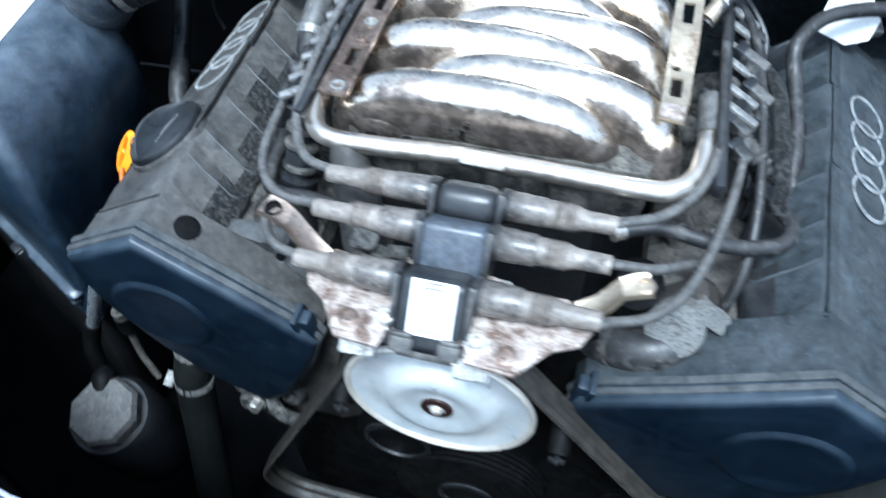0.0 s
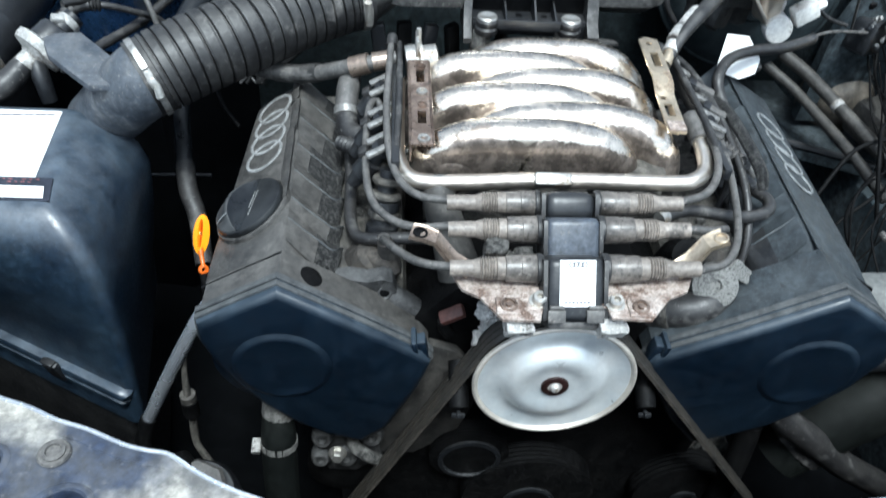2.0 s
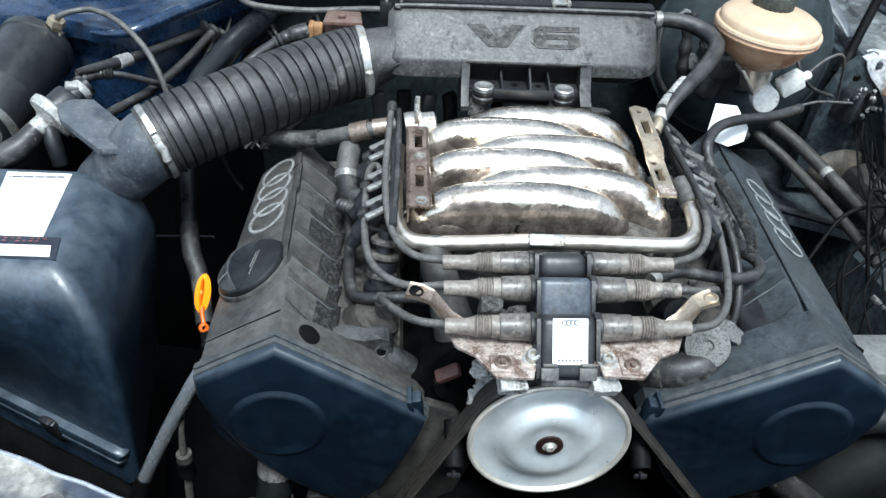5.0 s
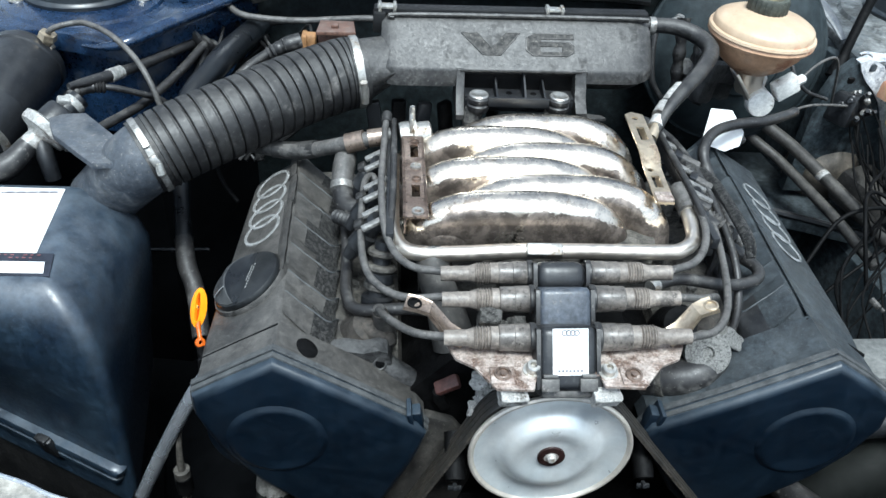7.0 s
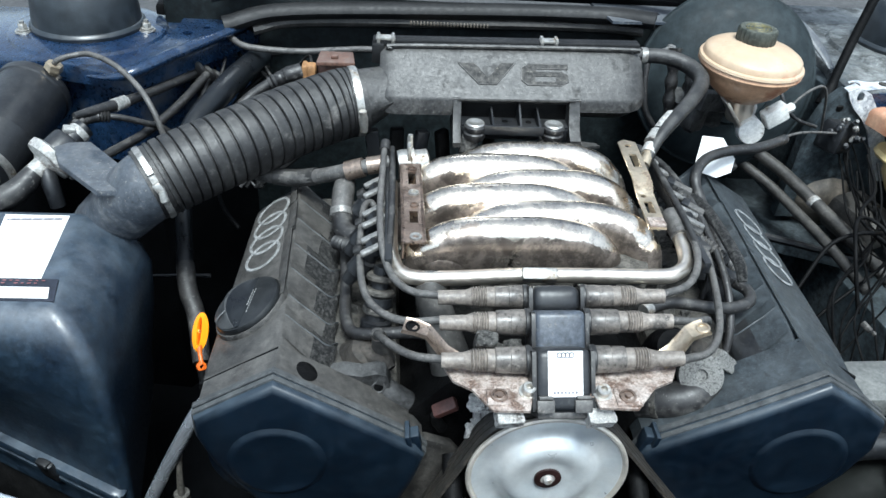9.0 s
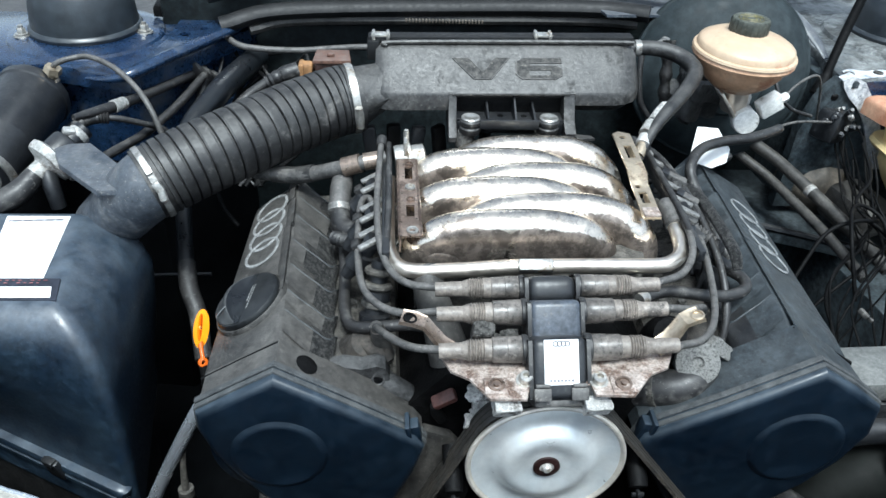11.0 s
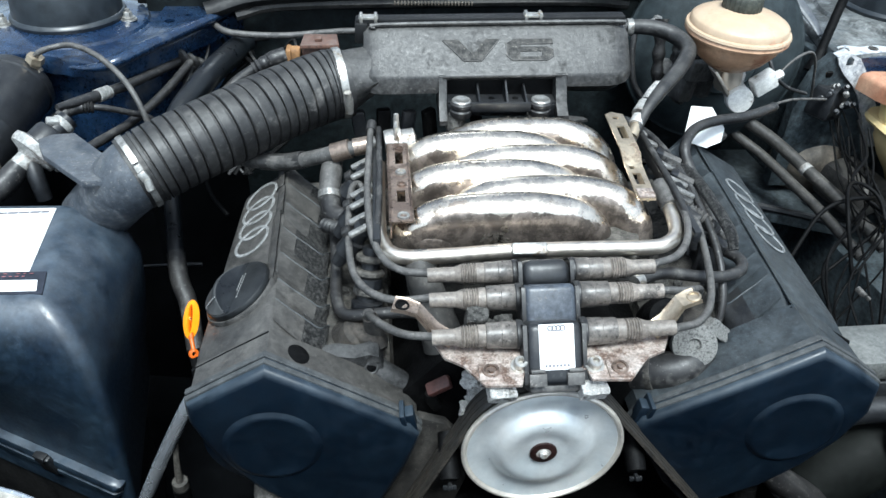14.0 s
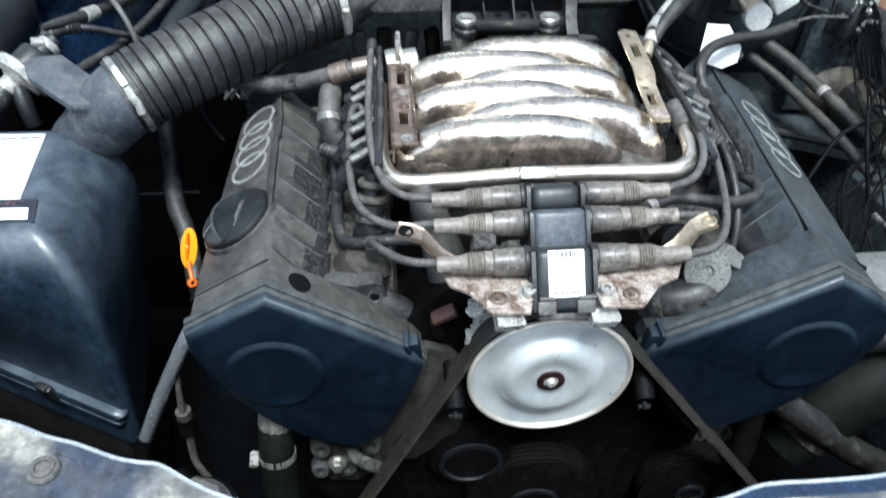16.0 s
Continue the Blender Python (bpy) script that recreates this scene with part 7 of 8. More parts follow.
tube(bm, [(-0.362, 0.010, 0.474), (-0.366, 0.020, 0.480), (-0.369, 0.028, 0.478)], [0.013, 0.0125, 0.010], 14)
part("neck", bm, OILY, ob)
cable("radiator_hose", [(-0.266, 0.050, 0.535), (-0.266, 0.038, 0.510), (-0.266, 0.030, 0.48), (-0.264, 0.012, 0.42), (-0.258, -0.020, 0.33), (-0.25, -0.05, 0.26)], [0.0165, 0.0185, 0.019, 0.019, 0.020, 0.020], GREENISH, "black lower coolant hose", "hose", seg=20,
      bits=[("hose_clamp", [(-0.266, 0.0365, 0.5015), (-0.266, 0.0345, 0.494)], [0.0200, 0.0200], CLIPM), ("clamp_screw", [(-0.289, 0.036, 0.502), (-0.289, 0.022, 0.498)], [0.0048, 0.0048], PALECAST),
            ("metal_stub", [(-0.250, 0.085, 0.60), (-0.258, 0.0650, 0.57), (-0.266, 0.0480, 0.530)], [0.022, 0.022, 0.0175], CLIPM)])
ob = thing("compressor", (-0.205, 0.06, 0.40), "grimy compressor casting with a bolted lug", "compressor")
bm = bmesh.new()
lathe(bm, [(0.03, -0.02), (0.055, -0.01), (0.058, 0.05), (0.05, 0.07)], (-0.19, 0.085, 0.385), (0, 1, 0), 28)
part("casing", bm, OILY, ob)
bm = bmesh.new()
prism(bm, [(-0.232, 0.440), (-0.224, 0.478), (-0.205, 0.498), (-0.178, 0.492), (-0.160, 0.470), (-0.155, 0.435), (-0.185, 0.405), (-0.218, 0.408)], 0.0, 0.022, lambda a, b, h: Vector((a, 0.078 - h, b)), 0.005, 2)
part("front_plate", bm, GREYCAST, ob)
for x, z, r in ((-0.222, 0.480, 0.009), (-0.168, 0.484, 0.010), (-0.196, 0.445, 0.011), (-0.225, 0.440, 0.008)):
    bm = bmesh.new()
    lathe(bm, [(r + 0.004, -0.006), (r + 0.003, 0.006), (r, 0.010), (r * 0.5, 0.010), (r * 0.4, 0.004), (0, 0.004)], (x, 0.056, z), (0, -1, 0.25), 18)
    part("lug", bm, GREYCAST, ob)
bm = bmesh.new()
tube(bm, [(-0.190, 0.055, 0.475), (-0.186, 0.040, 0.482), (-0.172, 0.030, 0.480), (-0.160, 0.034, 0.465)], 0.007, 12)
part("port_pipe", bm, CAST, ob)
bm = bmesh.new()
hex_bolt(bm, (-0.205, 0.040, 0.470), (0, -1, 0.2), 0.007, 0.010)
part("bolt", bm, ZINC, ob)
cable("lower_hose", [(0.268, 0.052, 0.55), (0.283, 0.045, 0.531), (0.322, 0.040, 0.501), (0.386, 0.040, 0.446), (0.460, 0.040, 0.395), (0.50, 0.03, 0.36)], [0.012, 0.0155, 0.0165, 0.0165, 0.0165, 0.0165], RUBBER, "black hose below the timing cover", "hose", seg=18)
cable("lower_hose", [(0.262, 0.06, 0.50), (0.258, 0.045, 0.44), (0.250, 0.03, 0.36)], 0.014, OILY, "dark oily hose hanging below", "hose", seg=14)
cable("air_duct_hose", [(0.318, 0.065, 0.43), (0.352, 0.072, 0.478), (0.390, 0.080, 0.510), (0.43, 0.084, 0.525), (0.50, 0.06, 0.51)], [0.034, 0.042, 0.044, 0.044, 0.044], GREENISH, "large grey-green duct hose", "hose", seg=26,
      bits=[("end_band", [(0.333, 0.068, 0.452), (0.341, 0.070, 0.463)], [0.0405, 0.0420], RUBBER)])

# chassis leg beside the engine
ob = thing("side_rail", (0.42, 0.12, 0.6), "grey painted chassis rail beside the engine", "chassis rail")
bm = bmesh.new()
block(bm, (0.30, 0.062, 0.028), pose(0.500, 0.118, 0.650, 0, 0, 2), 0.006)
part("rail_top", bm, CHASSIS, ob)
bm = bmesh.new()
block(bm, (0.30, 0.05, 0.03), pose(0.50, 0.108, 0.618), 0.01)
tube(bm, [(0.335, 0.075, 0.595), (0.40, 0.08, 0.597), (0.55, 0.07, 0.60)], 0.016, 14)
part("rail_flange", bm, BLACK, ob)
bm = bmesh.new()
hex_bolt(bm, (0.455, 0.118, 0.6645), (0, 0, 1), 0.011, 0.009)
part("rail_bolt", bm, BLACK, ob)
bm = bmesh.new()
block(bm, (0.045, 0.04, 0.05), pose(0.43, 0.045, 0.585, 0, 0, 20), 0.006)
part("relay_block", bm, HEAD, ob, "grimy plastic block on the rail")

# ---- brake servo, master cylinder, fluid reservoir ----
servo = thing("brake_servo", (0.37, 0.66, 0.77), "large round black brake servo on the bulkhead", "brake servo")
bm = bmesh.new()
lathe(bm, [(0.02, 0.036), (0.055, 0.030), (0.060, 0.022), (0.100, 0.012), (0.122, 0.0), (0.133, -0.016), (0.138, -0.022), (0.138, -0.032), (0.130, -0.038), (0.120, -0.08)], (0.378, 0.645, 0.775), (-0.12, -0.93, 0.22), 56)
part("servo_shell", bm, SERVO, servo)
bm = bmesh.new()
lathe(bm, [(0.137, -0.020), (0.140, -0.022), (0.141, -0.030), (0.138, -0.034)], (0.378, 0.645, 0.775), (-0.12, -0.93, 0.22), 56)
part("crimp_rim", bm, SERVO, servo)

mc = thing("brake_master_cylinder", (0.36, 0.54, 0.77), "cast alloy brake master cylinder with a blanking plug", "brake cylinder")
bm = bmesh.new()
a, b = Vector((0.352, 0.488, 0.772)), Vector((0.366, 0.61, 0.775))
tube(bm, [a, a.lerp(b, 0.2), a.lerp(b, 0.22), b], [0.016, 0.016, 0.0145, 0.017], 24, smooth=False)
lathe(bm, [(0.018, 0), (0.019, 0.02), (0.015, 0.028), (0.013, 0.05)], (0.348, 0.522, 0.776), (0, 0, 1), 20)
part("cylinder_body", bm, PALEMETAL, mc)
bm = bmesh.new()
lathe(bm, [(0.0165, -0.006), (0.0185, 0.0), (0.0175, 0.022), (0.0195, 0.026), (0.0195, 0.036)], (0.340, 0.512, 0.785), (-0.05, -0.05, 1), 28)
block(bm, (0.005, 0.026, 0.052), pose(0.324, 0.500, 0.792, 0, -38, 0), 0.0015)
part("cylinder_neck", bm, STEEL, mc, "dull metal neck under the reservoir")
bm = bmesh.new()
lathe(bm, [(0.0165, -0.012), (0.0180, -0.010), (0.0180, 0.004), (0.0168, 0.006), (0.0, 0.006)], a, (-0.12, -0.99, 0.12), 32)
part("end_plug", bm, FLAKEW, mc, "white painted end plug")
bm = bmesh.new()
block(bm, (0.034, 0.018, 0.026), pose(0.386, 0.500, 0.792, 0, -30, 10), 0.003)
lathe(bm, [(0.0065, 0), (0.0065, 0.010), (0.004, 0.012)], (0.400, 0.500, 0.800), (0.8, 0.1, 0.45), 6)
part("port_block", bm, FLAKEW, mc, "pale port block")
bm = bmesh.new()
block(bm, (0.055, 0.02, 0.03), pose(0.312, 0.545, 0.79, 0, 10, 25), 0.006)
block(bm, (0.03, 0.03, 0.05), pose(0.296, 0.555, 0.765, 0, 10, 25), 0.008)
part("side_casting", bm, GREYCAST, mc)
bm = bmesh.new()
for k, (x, y, z, a) in enumerate(((0.300, 0.575, 0.800, 0.040), (0.322, 0.565, 0.782, 0.034), (0.285, 0.590, 0.770, 0.036), (0.305, 0.580, 0.750, 0.044), (0.330, 0.570, 0.755, 0.030))):
    lump(bm, (x, y, z), (a, 0.03, a * 0.7), 40 + k, 0.25, pose(0, 0, 0, 12 * k, 20 * k, 30 * k))
part("valve_casting", bm, GREYCAST, mc, "grimy cast valve bodies")
cable("brake_line", [(0.404, 0.501, 0.803), (0.430, 0.515, 0.820), (0.462, 0.535, 0.822), (0.485, 0.555, 0.80), (0.505, 0.575, 0.76), (0.520, 0.59, 0.725)], 0.0019, LEAD, "thin steel brake line to the valve block", "brake line")
cable("brake_line", [(0.39, 0.475, 0.768), (0.43, 0.50, 0.765), (0.47, 0.525, 0.755), (0.515, 0.545, 0.745)], 0.0019, LEAD, "thin steel brake line below the cylinder", "brake line")
cable("brake_line", [(0.43, 0.60, 0.81), (0.435, 0.575, 0.78), (0.46, 0.57, 0.755), (0.50, 0.575, 0.74)], 0.0028, RUBBER, "thin black brake line by the servo", "brake line")

res = thing("brake_fluid_reservoir", (0.328, 0.505, 0.83), "round aged cream brake fluid reservoir with black cap", "fluid reservoir")
rc = Vector((0.327, 0.497, 0.866))
tilt = (0.03, -0.03, 1)
bm = bmesh.new()
lathe(bm, [(0.018, -0.050), (0.028, -0.047), (0.045, -0.034), (0.057, -0.018), (0.0605, -0.006), (0.0660, -0.0055), (0.0680, -0.002), (0.0665, 0.002)], rc, tilt, 56)
part("lower_bowl", bm, BOWL, res, "brownish lower bowl")
bm = bmesh.new()
lathe(bm, [(0.0670, 0.002), (0.0686, 0.0035), (0.0676, 0.0065), (0.0640, 0.0075), (0.0632, 0.0145), (0.0608, 0.0170), (0.053, 0.0215), (0.040, 0.0255), (0.027, 0.027), (0.023, 0.029)], rc, tilt, 56)
part("upper_shell", bm, FLUID, res)
bm = bmesh.new()
n = 48
loops = []
for rad, h in ((0.0240, 0.024), (0.0255, 0.026), (0.0255, 0.043), (0.0240, 0.046), (0.0205, 0.047), (0.0185, 0.0455), (0.006, 0.0455), (0.001, 0.0455)):
    loops.append([rc + Vector((0.001, 0.007, 0)) + Vector((rad * (1 - 0.05 * (j % 2) * (rad > 0.0235)) * math.cos(2 * math.pi * j / n), rad * (1 - 0.05 * (j % 2) * (rad > 0.0235)) * math.sin(2 * math.pi * j / n), h)) for j in range(n)])
rings(bm, loops)
capo = part("screw_cap", bm, CAPGREY, res, "dusty grey ribbed screw cap")
bm = bmesh.new()
for k in range(3):
    r0 = 0.006 + 0.0045 * k
    lathe(bm, [(r0, 0.0454), (r0 + 0.001, 0.0468), (r0 + 0.002, 0.0454)], rc + Vector((0.001, 0.007, 0)), (0, 0, 1), 28)
part("cap_print", bm, material("faded_yellow_print", (0.16, 0.145, 0.06), (0.03, 0.03, 0.025), rough=0.6, scale=120), capo, "faded yellow moulded rings")

# paper tag on the rear of the cam cover
tag = thing("paper_tag", (0.28, 0.44, 0.77), "blank white card tucked behind the cam cover", "card")
bm = bmesh.new()
tm = facing((0.278, 0.430, 0.765), (-0.15, -0.85, 0.5), (1, 0, -0.1))
prism(bm, [(-0.021, -0.024), (-0.015, 0.022), (0.012, 0.022), (0.031, -0.004), (0.028, -0.022), (0.010, -0.031)], 0, 0.0012, lambda a, b, h: tm @ Vector((a, b, h)))
part("card", bm, PAPER, tag)
bm = bmesh.new()
block(bm, (0.022, 0.018, 0.010), pose(0.305, 0.432, 0.748, 20, 0, 15), 0.003)
part("clip", bm, LEAD, tag)

cable("servo_bellows", [(0.262, 0.60, 0.845), (0.262, 0.59, 0.815), (0.264, 0.585, 0.78), (0.268, 0.58, 0.745)], lambda f: 0.0085 + 0.0016 * math.cos(f * 2 * math.pi * 14), RUBBER, "black ribbed conduit in front of the servo", "cable", seg=14)
cable("servo_lead", [(0.225, 0.60, 0.835), (0.222, 0.585, 0.80), (0.228, 0.575, 0.76), (0.245, 0.57, 0.735)], 0.0045, RUBBER, "black lead beside the ribbed conduit", "cable", seg=10)
ob = thing("servo_elbow", (0.250, 0.60, 0.84), "small grey vacuum elbow on the servo", "fitting")
bm = bmesh.new()
tube(bm, [(0.262, 0.612, 0.838), (0.245, 0.600, 0.838), (0.222, 0.592, 0.838)], [0.006, 0.0055, 0.0045], 12)
lathe(bm, [(0.0085, 0), (0.0085, 0.006), (0.006, 0.007)], (0.262, 0.612, 0.838), (-0.8, -0.5, 0), 6)
part("elbow_body", bm, CLIPM, ob)

# ---- valve block, wires and pipes by the wing ----
ob = thing("brake_valve_block", (0.545, 0.59, 0.72), "cluster of dark brake valve unions on the wing wall", "valve block")
bm = bmesh.new()
block(bm, (0.045, 0.045, 0.05), pose(0.553, 0.60, 0.715, 0, 10, 30), 0.008)
part("block_body", bm, BLACK, ob)
rnd = random.Random(5)
for k in range(11):
    p = Vector((0.548 + rnd.uniform(-0.024, 0.024), 0.585 + rnd.uniform(-0.022, 0.022), 0.725 + rnd.uniform(-0.022, 0.026)))
    bm = bmesh.new()
    lathe(bm, [(0.0046, -0.01), (0.0046, 0.006), (0.0030, 0.007), (0.0028, 0.013), (0, 0.013)], p, (rnd.uniform(-0.9, 0.1), -0.8, rnd.uniform(0.1, 0.9)), 6)
    part("union_nut", bm, CLIPM if k % 4 == 0 else BLACK, ob)

cable("wing_pipe", [(0.43, 0.70, 0.68), (0.446, 0.64, 0.668), (0.484, 0.60, 0.650), (0.516, 0.535, 0.632), (0.550, 0.45, 0.612), (0.575, 0.38, 0.59)], 0.0098, DIRTPIPE, "dirt-covered pipe with a white band", "pipe", seg=16,
      bits=[("white_band", [(0.5145, 0.539, 0.6330), (0.5180, 0.530, 0.6305)], [0.0103, 0.0103], CLEARP)])
cable("wing_pipe", [(0.42, 0.70, 0.655), (0.434, 0.64, 0.643), (0.474, 0.60, 0.622), (0.502, 0.535, 0.606), (0.522, 0.46, 0.595), (0.545, 0.38, 0.575)], 0.0080, DIRTPIPE, "dirt-covered pipe along the wing", "pipe", seg=16)
ob = thing("turret_cover", (0.575, 0.63, 0.60), "dusty brown rounded turret cover on the wing", "cover")
bm = bmesh.new()
lathe(bm, [(0.055, -0.06), (0.052, 0.0), (0.040, 0.018), (0.018, 0.026), (0.0, 0.027)], (0.570, 0.625, 0.615), (-0.2, -0.5, 0.8), 28)
part("cover_shell", bm, TAN, ob)
ob = thing("wing_box", (0.59, 0.52, 0.58), "dark housing low by the wing", "housing")
bm = bmesh.new()
block(bm, (0.07, 0.09, 0.06), pose(0.60, 0.53, 0.60, 10, 0, 25), 0.012)
part("housing", bm, DIRTPIPE, ob)

# dirty ledge of the chassis under the pipes
ob = thing("chassis_ledge", (0.50, 0.62, 0.52), "dirt-covered steel ledge under the wing pipes", "chassis ledge")
bm = bmesh.new()
prism(bm, [(0.37, 0.60), (0.60, 0.50), (0.66, 0.60), (0.62, 0.80), (0.37, 0.80)], 0.525, 0.545, flat, 0.006)
part("ledge_plate", bm, BAYR, ob)
bm = bmesh.new()
tube(bm, [(0.37, 0.602, 0.546), (0.48, 0.556, 0.548), (0.60, 0.503, 0.546)], 0.006, 8)
part("ledge_rim", bm, BLACK, ob)

rnd = random.Random(11)
WIRES = "loose black wires by the wing"
for k in range(13):
    sx, sy = rnd.uniform(0.545, 0.60), rnd.uniform(0.50, 0.62)
    ex, ey = rnd.uniform(0.42, 0.54), rnd.uniform(0.20, 0.34)
    mx, my = rnd.uniform(0.50, 0.57), rnd.uniform(0.36, 0.46)
    top = rnd.uniform(0.66, 0.71)
    cable("loose_wire", [(sx, sy, top + 0.02), (sx - 0.01, sy - 0.06, top + rnd.uniform(-0.03, 0.01)), (mx, my, top - rnd.uniform(0.02, 0.05)), (0.5 * (mx + ex) + rnd.uniform(-0.04, 0.05), 0.5 * (my + ey), top - rnd.uniform(0.04, 0.08)),
                         (ex, ey, top - rnd.uniform(0.07, 0.16)), (ex + rnd.uniform(-0.05, 0.05), ey - 0.06, 0.50)], rnd.choice((0.0013, 0.0016, 0.0020, 0.0026)), OILY,
          "thin loose black wire", "wire", WIRES, seg=8)
cable("wire_loop", [(0.48, 0.30, 0.60), (0.47, 0.34, 0.67), (0.49, 0.39, 0.69), (0.52, 0.40, 0.685), (0.535, 0.37, 0.67), (0.525, 0.31, 0.62), (0.51, 0.25, 0.55)], 0.0028, OILY, "looped black wire by the wing", "wire", WIRES, seg=10)
cable("wire_loop", [(0.41, 0.34, 0.61), (0.45, 0.37, 0.66), (0.49, 0.38, 0.675), (0.53, 0.39, 0.67), (0.56, 0.42, 0.65)], 0.0030, OILY, "looped black wire by the wing", "wire", WIRES, seg=10)
ob = thing("wire_connector", (0.46, 0.25, 0.60), "small pale wiring connector among the wires", "connector")
bm = bmesh.new()
block(bm, (0.007, 0.015, 0.007), pose(0.468, 0.262, 0.61, 20, 10, 35), 0.0015)
block(bm, (0.0045, 0.006, 0.0045), pose(0.4745, 0.2535, 0.6065, 20, 10, 35), 0.001)
part("connector_body", bm, LEAD, ob)

# yellowed tank by the wing
tank = thing("washer_tank", (0.66, 0.52, 0.6), "yellowed plastic fluid tank with a white cap by the wing", "fluid tank")
bm = bmesh.new()
loops = []
for z, x0, x1, y0, y1, r in ((0.501, 0.70, 0.76, 0.51, 0.57, 0.02), (0.58, 0.68, 0.76, 0.48, 0.575, 0.03), (0.62, 0.655, 0.76, 0.455, 0.575, 0.035), (0.65, 0.632, 0.76, 0.435, 0.575, 0.035), (0.68, 0.615, 0.76, 0.425, 0.575, 0.035), (0.71, 0.612, 0.76, 0.42, 0.575, 0.035),
                             (0.735, 0.618, 0.76, 0.45, 0.588, 0.03), (0.745, 0.63, 0.75, 0.465, 0.585, 0.025)):
    loops.append([Vector((a, b, z)) for a, b in rounded(x0, x1, y0, y1, r)])
rings(bm, loops)
part("tank_shell", bm, TANK, tank, angle=60)
bm = bmesh.new()
rings(bm, [[Vector((a, b, z)) for a, b in rounded(0.606 + g, 0.76, 0.425 + g, 0.590, 0.03)] for z, g in ((0.700, 0.0), (0.706, -0.004), (0.712, 0.0))])
part("weld_rim", bm, TANK, tank)
bm = bmesh.new()
prism(bm, [(0.584, 0.588), (0.600, 0.594), (0.660, 0.592), (0.672, 0.565), (0.668, 0.515), (0.640, 0.500), (0.610, 0.512), (0.594, 0.545)], 0.742, 0.772, flat, 0.010, 3)
part("filler_neck", bm, NECK, tank, "amber brown filler neck")
bm = bmesh.new()
lathe(bm, [(0.026, 0), (0.028, 0.004), (0.028, 0.022), (0.024, 0.026), (0, 0.027)], (0.640, 0.548, 0.772), seg=28)
part("tank_cap", bm, PAPER, tank, "white screw cap")

# bonnet prop
prop = thing("bonnet_strut", (0.54, 0.64, 0.76), "thin black bonnet strut", "strut")
bm = bmesh.new()
tube(bm, [(0.541, 0.640, 0.778), (0.565, 0.667, 0.838), (0.590, 0.690, 0.905), (0.66, 0.755, 1.09), (0.735, 0.825, 1.29)], 0.0072, 14)
part("rod", bm, OILY, prop)
bm = bmesh.new()
lathe(bm, [(0.014, -0.02), (0.012, 0.003), (0.009, 0.008), (0.0074, 0.016)], (0.539, 0.637, 0.770), (0.32, 0.36, 0.85), 18)
block(bm, (0.012, 0.02, 0.03), pose(0.545, 0.615, 0.752, 20), 0.003)
part("strut_foot", bm, OILY, prop)

# rear of the bay: steel line, brown switch, looms
ob = thing("tower_bracket", (-0.47, 0.775, 0.80), "oily black bracket with two bolts behind the strut tower", "bracket")
bm = bmesh.new()
prism(bm, [(-0.515, 0.765), (-0.445, 0.755), (-0.430, 0.80), (-0.455, 0.83), (-0.52, 0.83)], 0.804, 0.822, flat, 0.006, 2)
lump(bm, (-0.475, 0.80, 0.826), (0.06, 0.045, 0.03), 4, 0.3)
part("bracket_plate", bm, OILY, ob)
for x, y in ((-0.488, 0.782), (-0.462, 0.776)):
    bm = bmesh.new()
    hex_bolt(bm, (x, y, 0.826), (0.1, -0.5, 0.8), 0.006, 0.009)
    part("bracket_bolt", bm, CLIPM, ob)
cable("bulkhead_line", [(-0.40, 0.71, 0.800), (-0.372, 0.675, 0.795), (-0.335, 0.665, 0.793), (-0.28, 0.662, 0.793), (-0.23, 0.66, 0.798), (-0.175, 0.655, 0.803), (-0.14, 0.64, 0.80)], 0.0048, LEAD, "grey line along the bulkhead", "pipe")
ob = thing("brown_switch", (-0.235, 0.60, 0.79), "brown plastic switch with an orange plug", "switch")
bm = bmesh.new()
block(bm, (0.052, 0.034, 0.026), pose(-0.226, 0.60, 0.795, 0, -3, 4), 0.005)
prism(bm, [(-0.253, 0.575), (-0.199, 0.577), (-0.203, 0.618), (-0.250, 0.618)], 0.808, 0.813, flat, 0.002)
block(bm, (0.010, 0.010, 0.006), pose(-0.228, 0.592, 0.815), 0.002)
part("switch_body", bm, COPPER, ob)
bm = bmesh.new()
block(bm, (0.016, 0.020, 0.020), pose(-0.262, 0.592, 0.793), 0.004)
block(bm, (0.008, 0.024, 0.024), pose(-0.270, 0.591, 0.792), 0.003)
part("plug", bm, material("amber_plug_plastic", (0.26, 0.14, 0.06), rough=0.5), ob, "amber plug")
cable("switch_loom", [(-0.275, 0.59, 0.792), (-0.292, 0.585, 0.788), (-0.315, 0.58, 0.778), (-0.345, 0.57, 0.76), (-0.37, 0.55, 0.74)], [0.012, 0.012, 0.008, 0.008, 0.008], RUBBER, "ribbed black loom from the switch", "cable",
      bits=[("ribbed_sleeve", [(-0.283, 0.588, 0.790), (-0.30, 0.583, 0.785), (-0.318, 0.579, 0.776)], lambda f: 0.0105 + 0.0015 * math.cos(f * 45), RUBBER)])
rnd = random.Random(31)
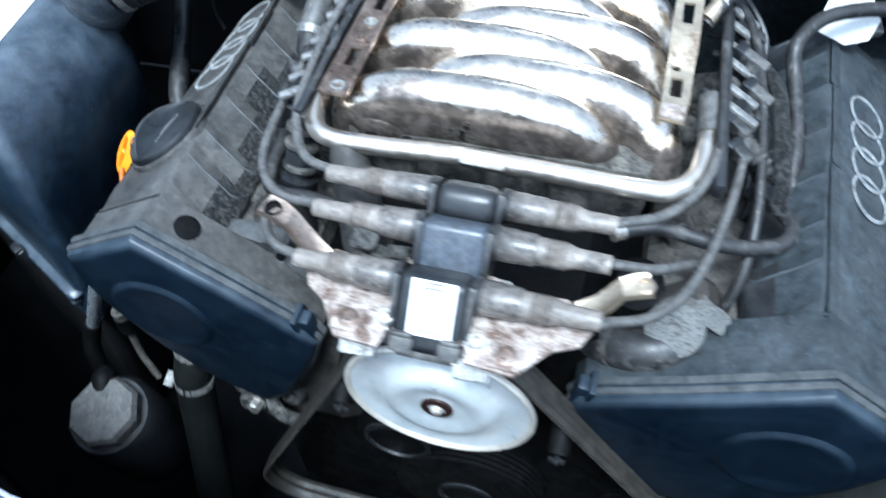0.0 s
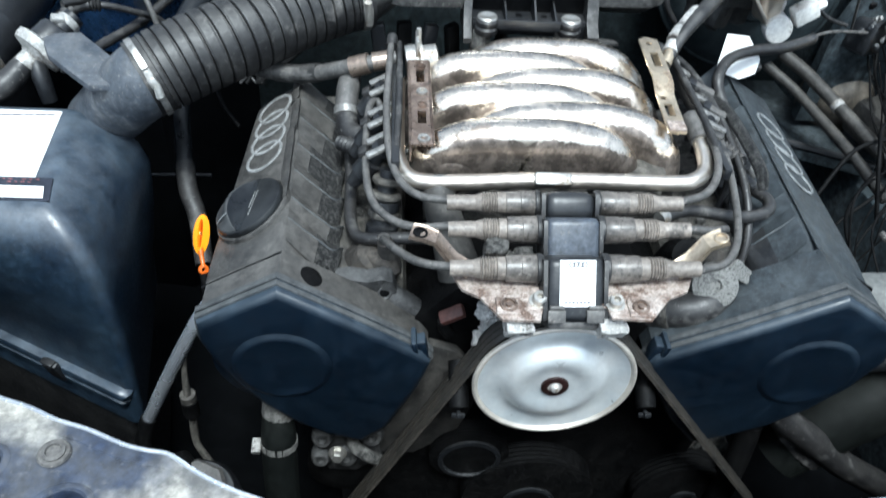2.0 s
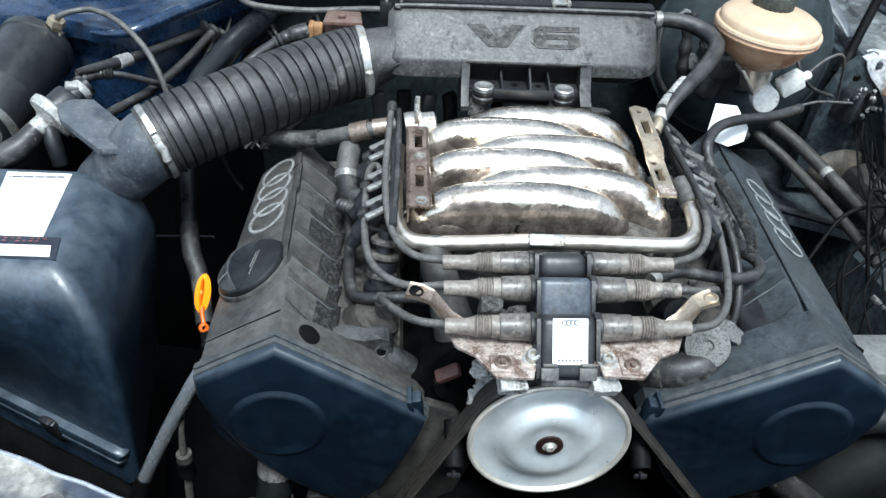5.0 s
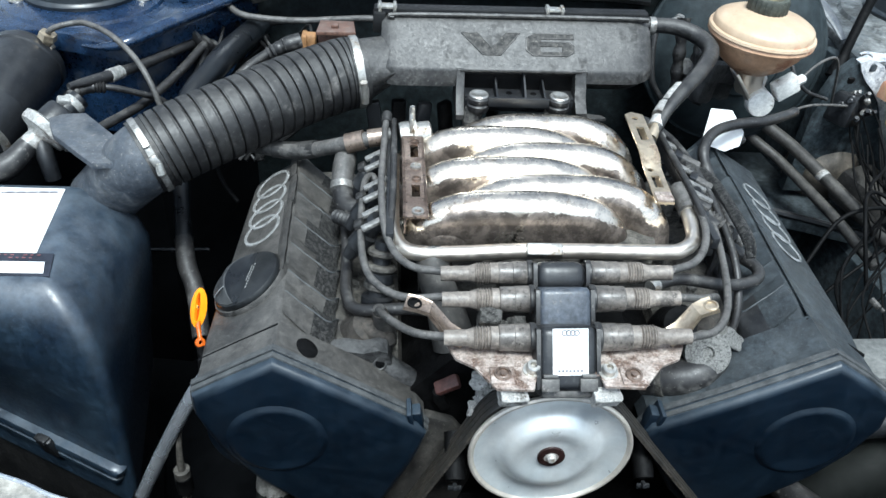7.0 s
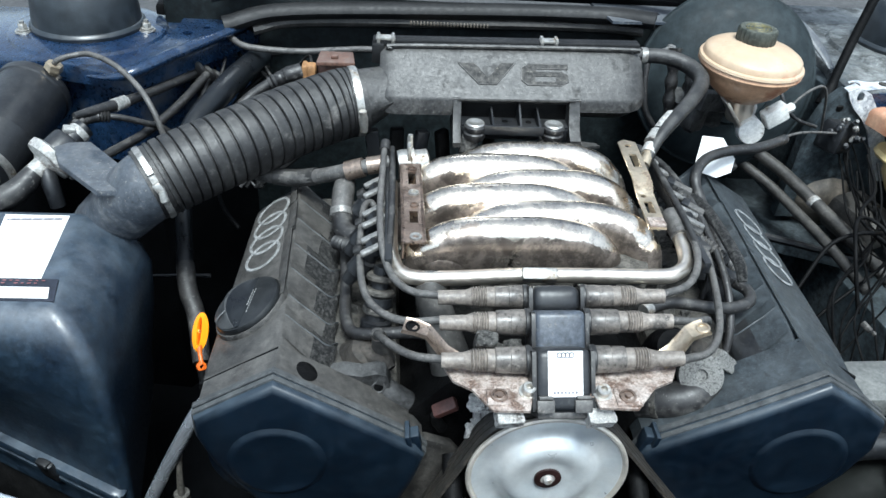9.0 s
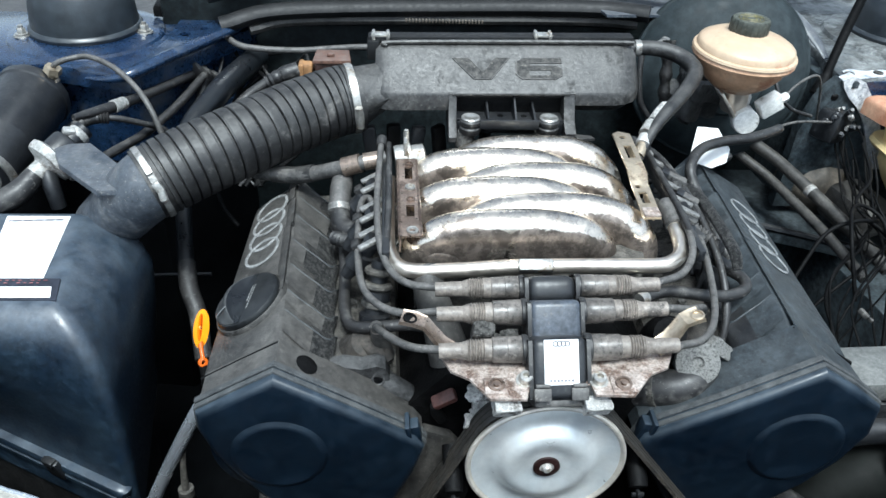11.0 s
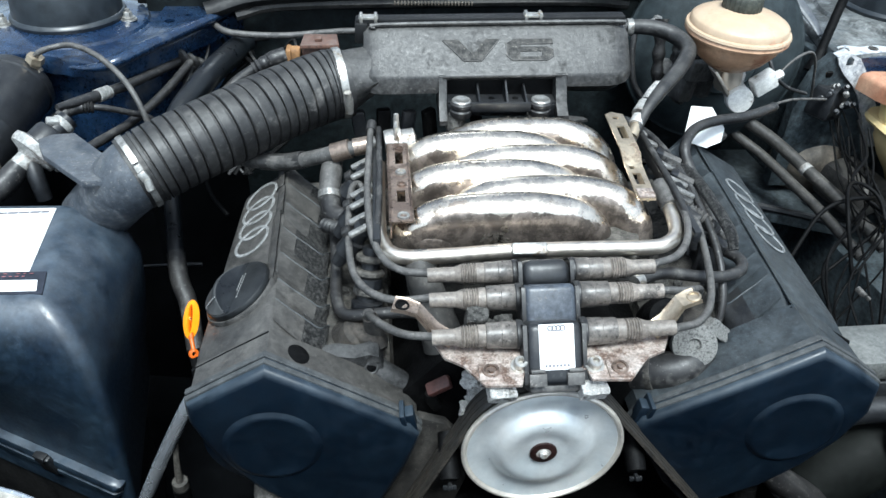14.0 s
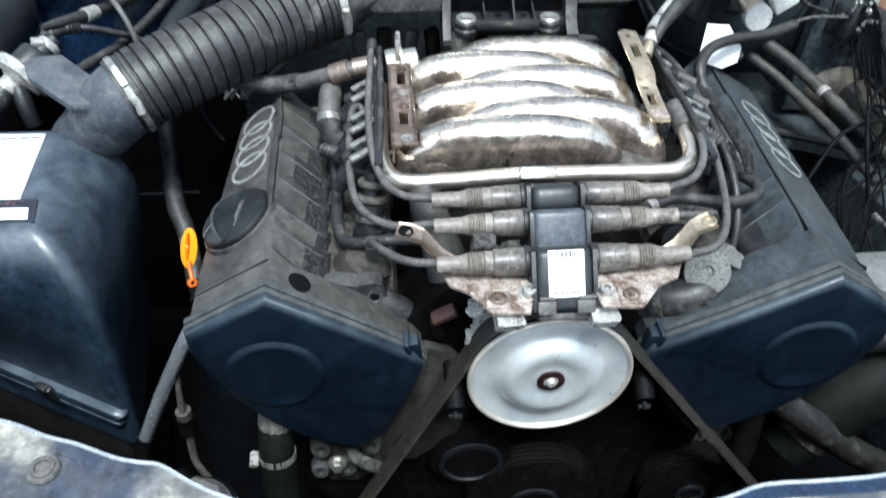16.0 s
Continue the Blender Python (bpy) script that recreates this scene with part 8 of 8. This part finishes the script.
for k in range(9):
    x = -0.395 + 0.016 * k
    cable("rear_cable", [(x + rnd.uniform(-0.02, 0.02), 0.735, 0.775 - 0.006 * k + rnd.uniform(-0.02, 0.01)), (x + rnd.uniform(-0.03, 0.03), 0.69, 0.755 + rnd.uniform(-0.02, 0.02)), (x + rnd.uniform(-0.03, 0.03), 0.63, 0.725 + rnd.uniform(-0.02, 0.02)),
                         (x + rnd.uniform(-0.02, 0.04), 0.57, 0.69), (-0.35 + rnd.uniform(-0.02, 0.02), 0.52, 0.64)],
          0.0022 + 0.0007 * (k % 3), RUBBER if k % 3 == 0 else OILY, "dark cable behind the intake hose", "cable", "cables behind the intake hose", seg=8)
ob = thing("throttle_lever_set", (-0.12, 0.43, 0.75), "dark throttle linkage below the intake cover", "linkage")
for k in range(6):
    bm = bmesh.new()
    block(bm, (0.018, 0.012, 0.05), pose(-0.17 + 0.03 * k, 0.44 + 0.006 * (k % 2), 0.755, 0, 8 * (k % 3) - 8, 12 * k), 0.003)
    part("lever", bm, OILY if k % 2 else BLACK, ob)

# looms and connectors beside the other rail
rnd = random.Random(21)
for k in range(7):
    y = 0.41 - 0.026 * k
    cable("engine_loom", [(0.155 + 0.006 * (k % 3), y + 0.02, 0.77), (0.18 + rnd.uniform(-0.006, 0.01), y + rnd.uniform(-0.02, 0.02), 0.776 - 0.004 * (k % 4)), (0.205 + rnd.uniform(-0.01, 0.01), y - 0.03, 0.755),
                          (0.212 + rnd.uniform(-0.01, 0.006), y - 0.05 + rnd.uniform(-0.02, 0.02), 0.722), (0.212, y - 0.065, 0.69)],
          rnd.choice((0.0028, 0.0036, 0.0045)), RUBBER if k % 3 else BLACK, "dark loom over the cylinder head", "cable", "looms over the cylinder head", seg=8)
cable("ribbed_conduit", [(0.190, 0.222, 0.768), (0.199, 0.213, 0.765), (0.211, 0.207, 0.757), (0.229, 0.207, 0.744)], lambda f: 0.0070 + 0.0014 * math.cos(f * 2 * math.pi * 9), LEAD, "grey ribbed conduit over the head", "cable", seg=14)
cable("ribbed_conduit", [(0.184, 0.300, 0.784), (0.190, 0.291, 0.780), (0.201, 0.272, 0.770), (0.207, 0.255, 0.756)], lambda f: 0.0058 + 0.0011 * math.cos(f * 2 * math.pi * 9), RUBBER, "black ribbed conduit over the head", "cable", seg=14)
cable("crusted_conduit", [(0.205, 0.315, 0.770), (0.213, 0.282, 0.775), (0.216, 0.230, 0.775), (0.218, 0.176, 0.770), (0.219, 0.160, 0.758)], [0.0050, 0.0064, 0.0062, 0.0064, 0.0050], RIBP, "conduit crusted with black dirt over the head", "cable", seg=14)
cable("main_loom", [(0.165, 0.40, 0.785), (0.185, 0.36, 0.785), (0.197, 0.30, 0.780), (0.203, 0.23, 0.770), (0.206, 0.17, 0.752), (0.205, 0.130, 0.722), (0.198, 0.11, 0.69)], 0.0042, RUBBER, "thick black wiring loom over the head", "cable", seg=10)
for k, (x, y, z, w) in enumerate(((0.188, 0.302, 0.785, 0.030), (0.196, 0.27, 0.776, 0.026), (0.182, 0.228, 0.776, 0.022), (0.186, 0.205, 0.770, 0.020), (0.215, 0.19, 0.745, 0.024))):
    ob = thing("wiring_connector", (x, y, z), "grey dusty wiring connector", "connector", "wiring connectors by the injector rail")
    bm = bmesh.new()
    block(bm, (w, 0.012, 0.012), pose(x, y, z, 0, 15, -25 - 6 * k), 0.0025)
    part("connector_body", bm, LEAD if k < 2 else RUBBER, ob)
    bm = bmesh.new()
    block(bm, (w * 0.35, 0.015, 0.015), pose(x - w * 0.35, y + w * 0.2, z + 0.002, 0, 15, -25 - 6 * k), 0.002)
    part("seal", bm, BLACK, ob)
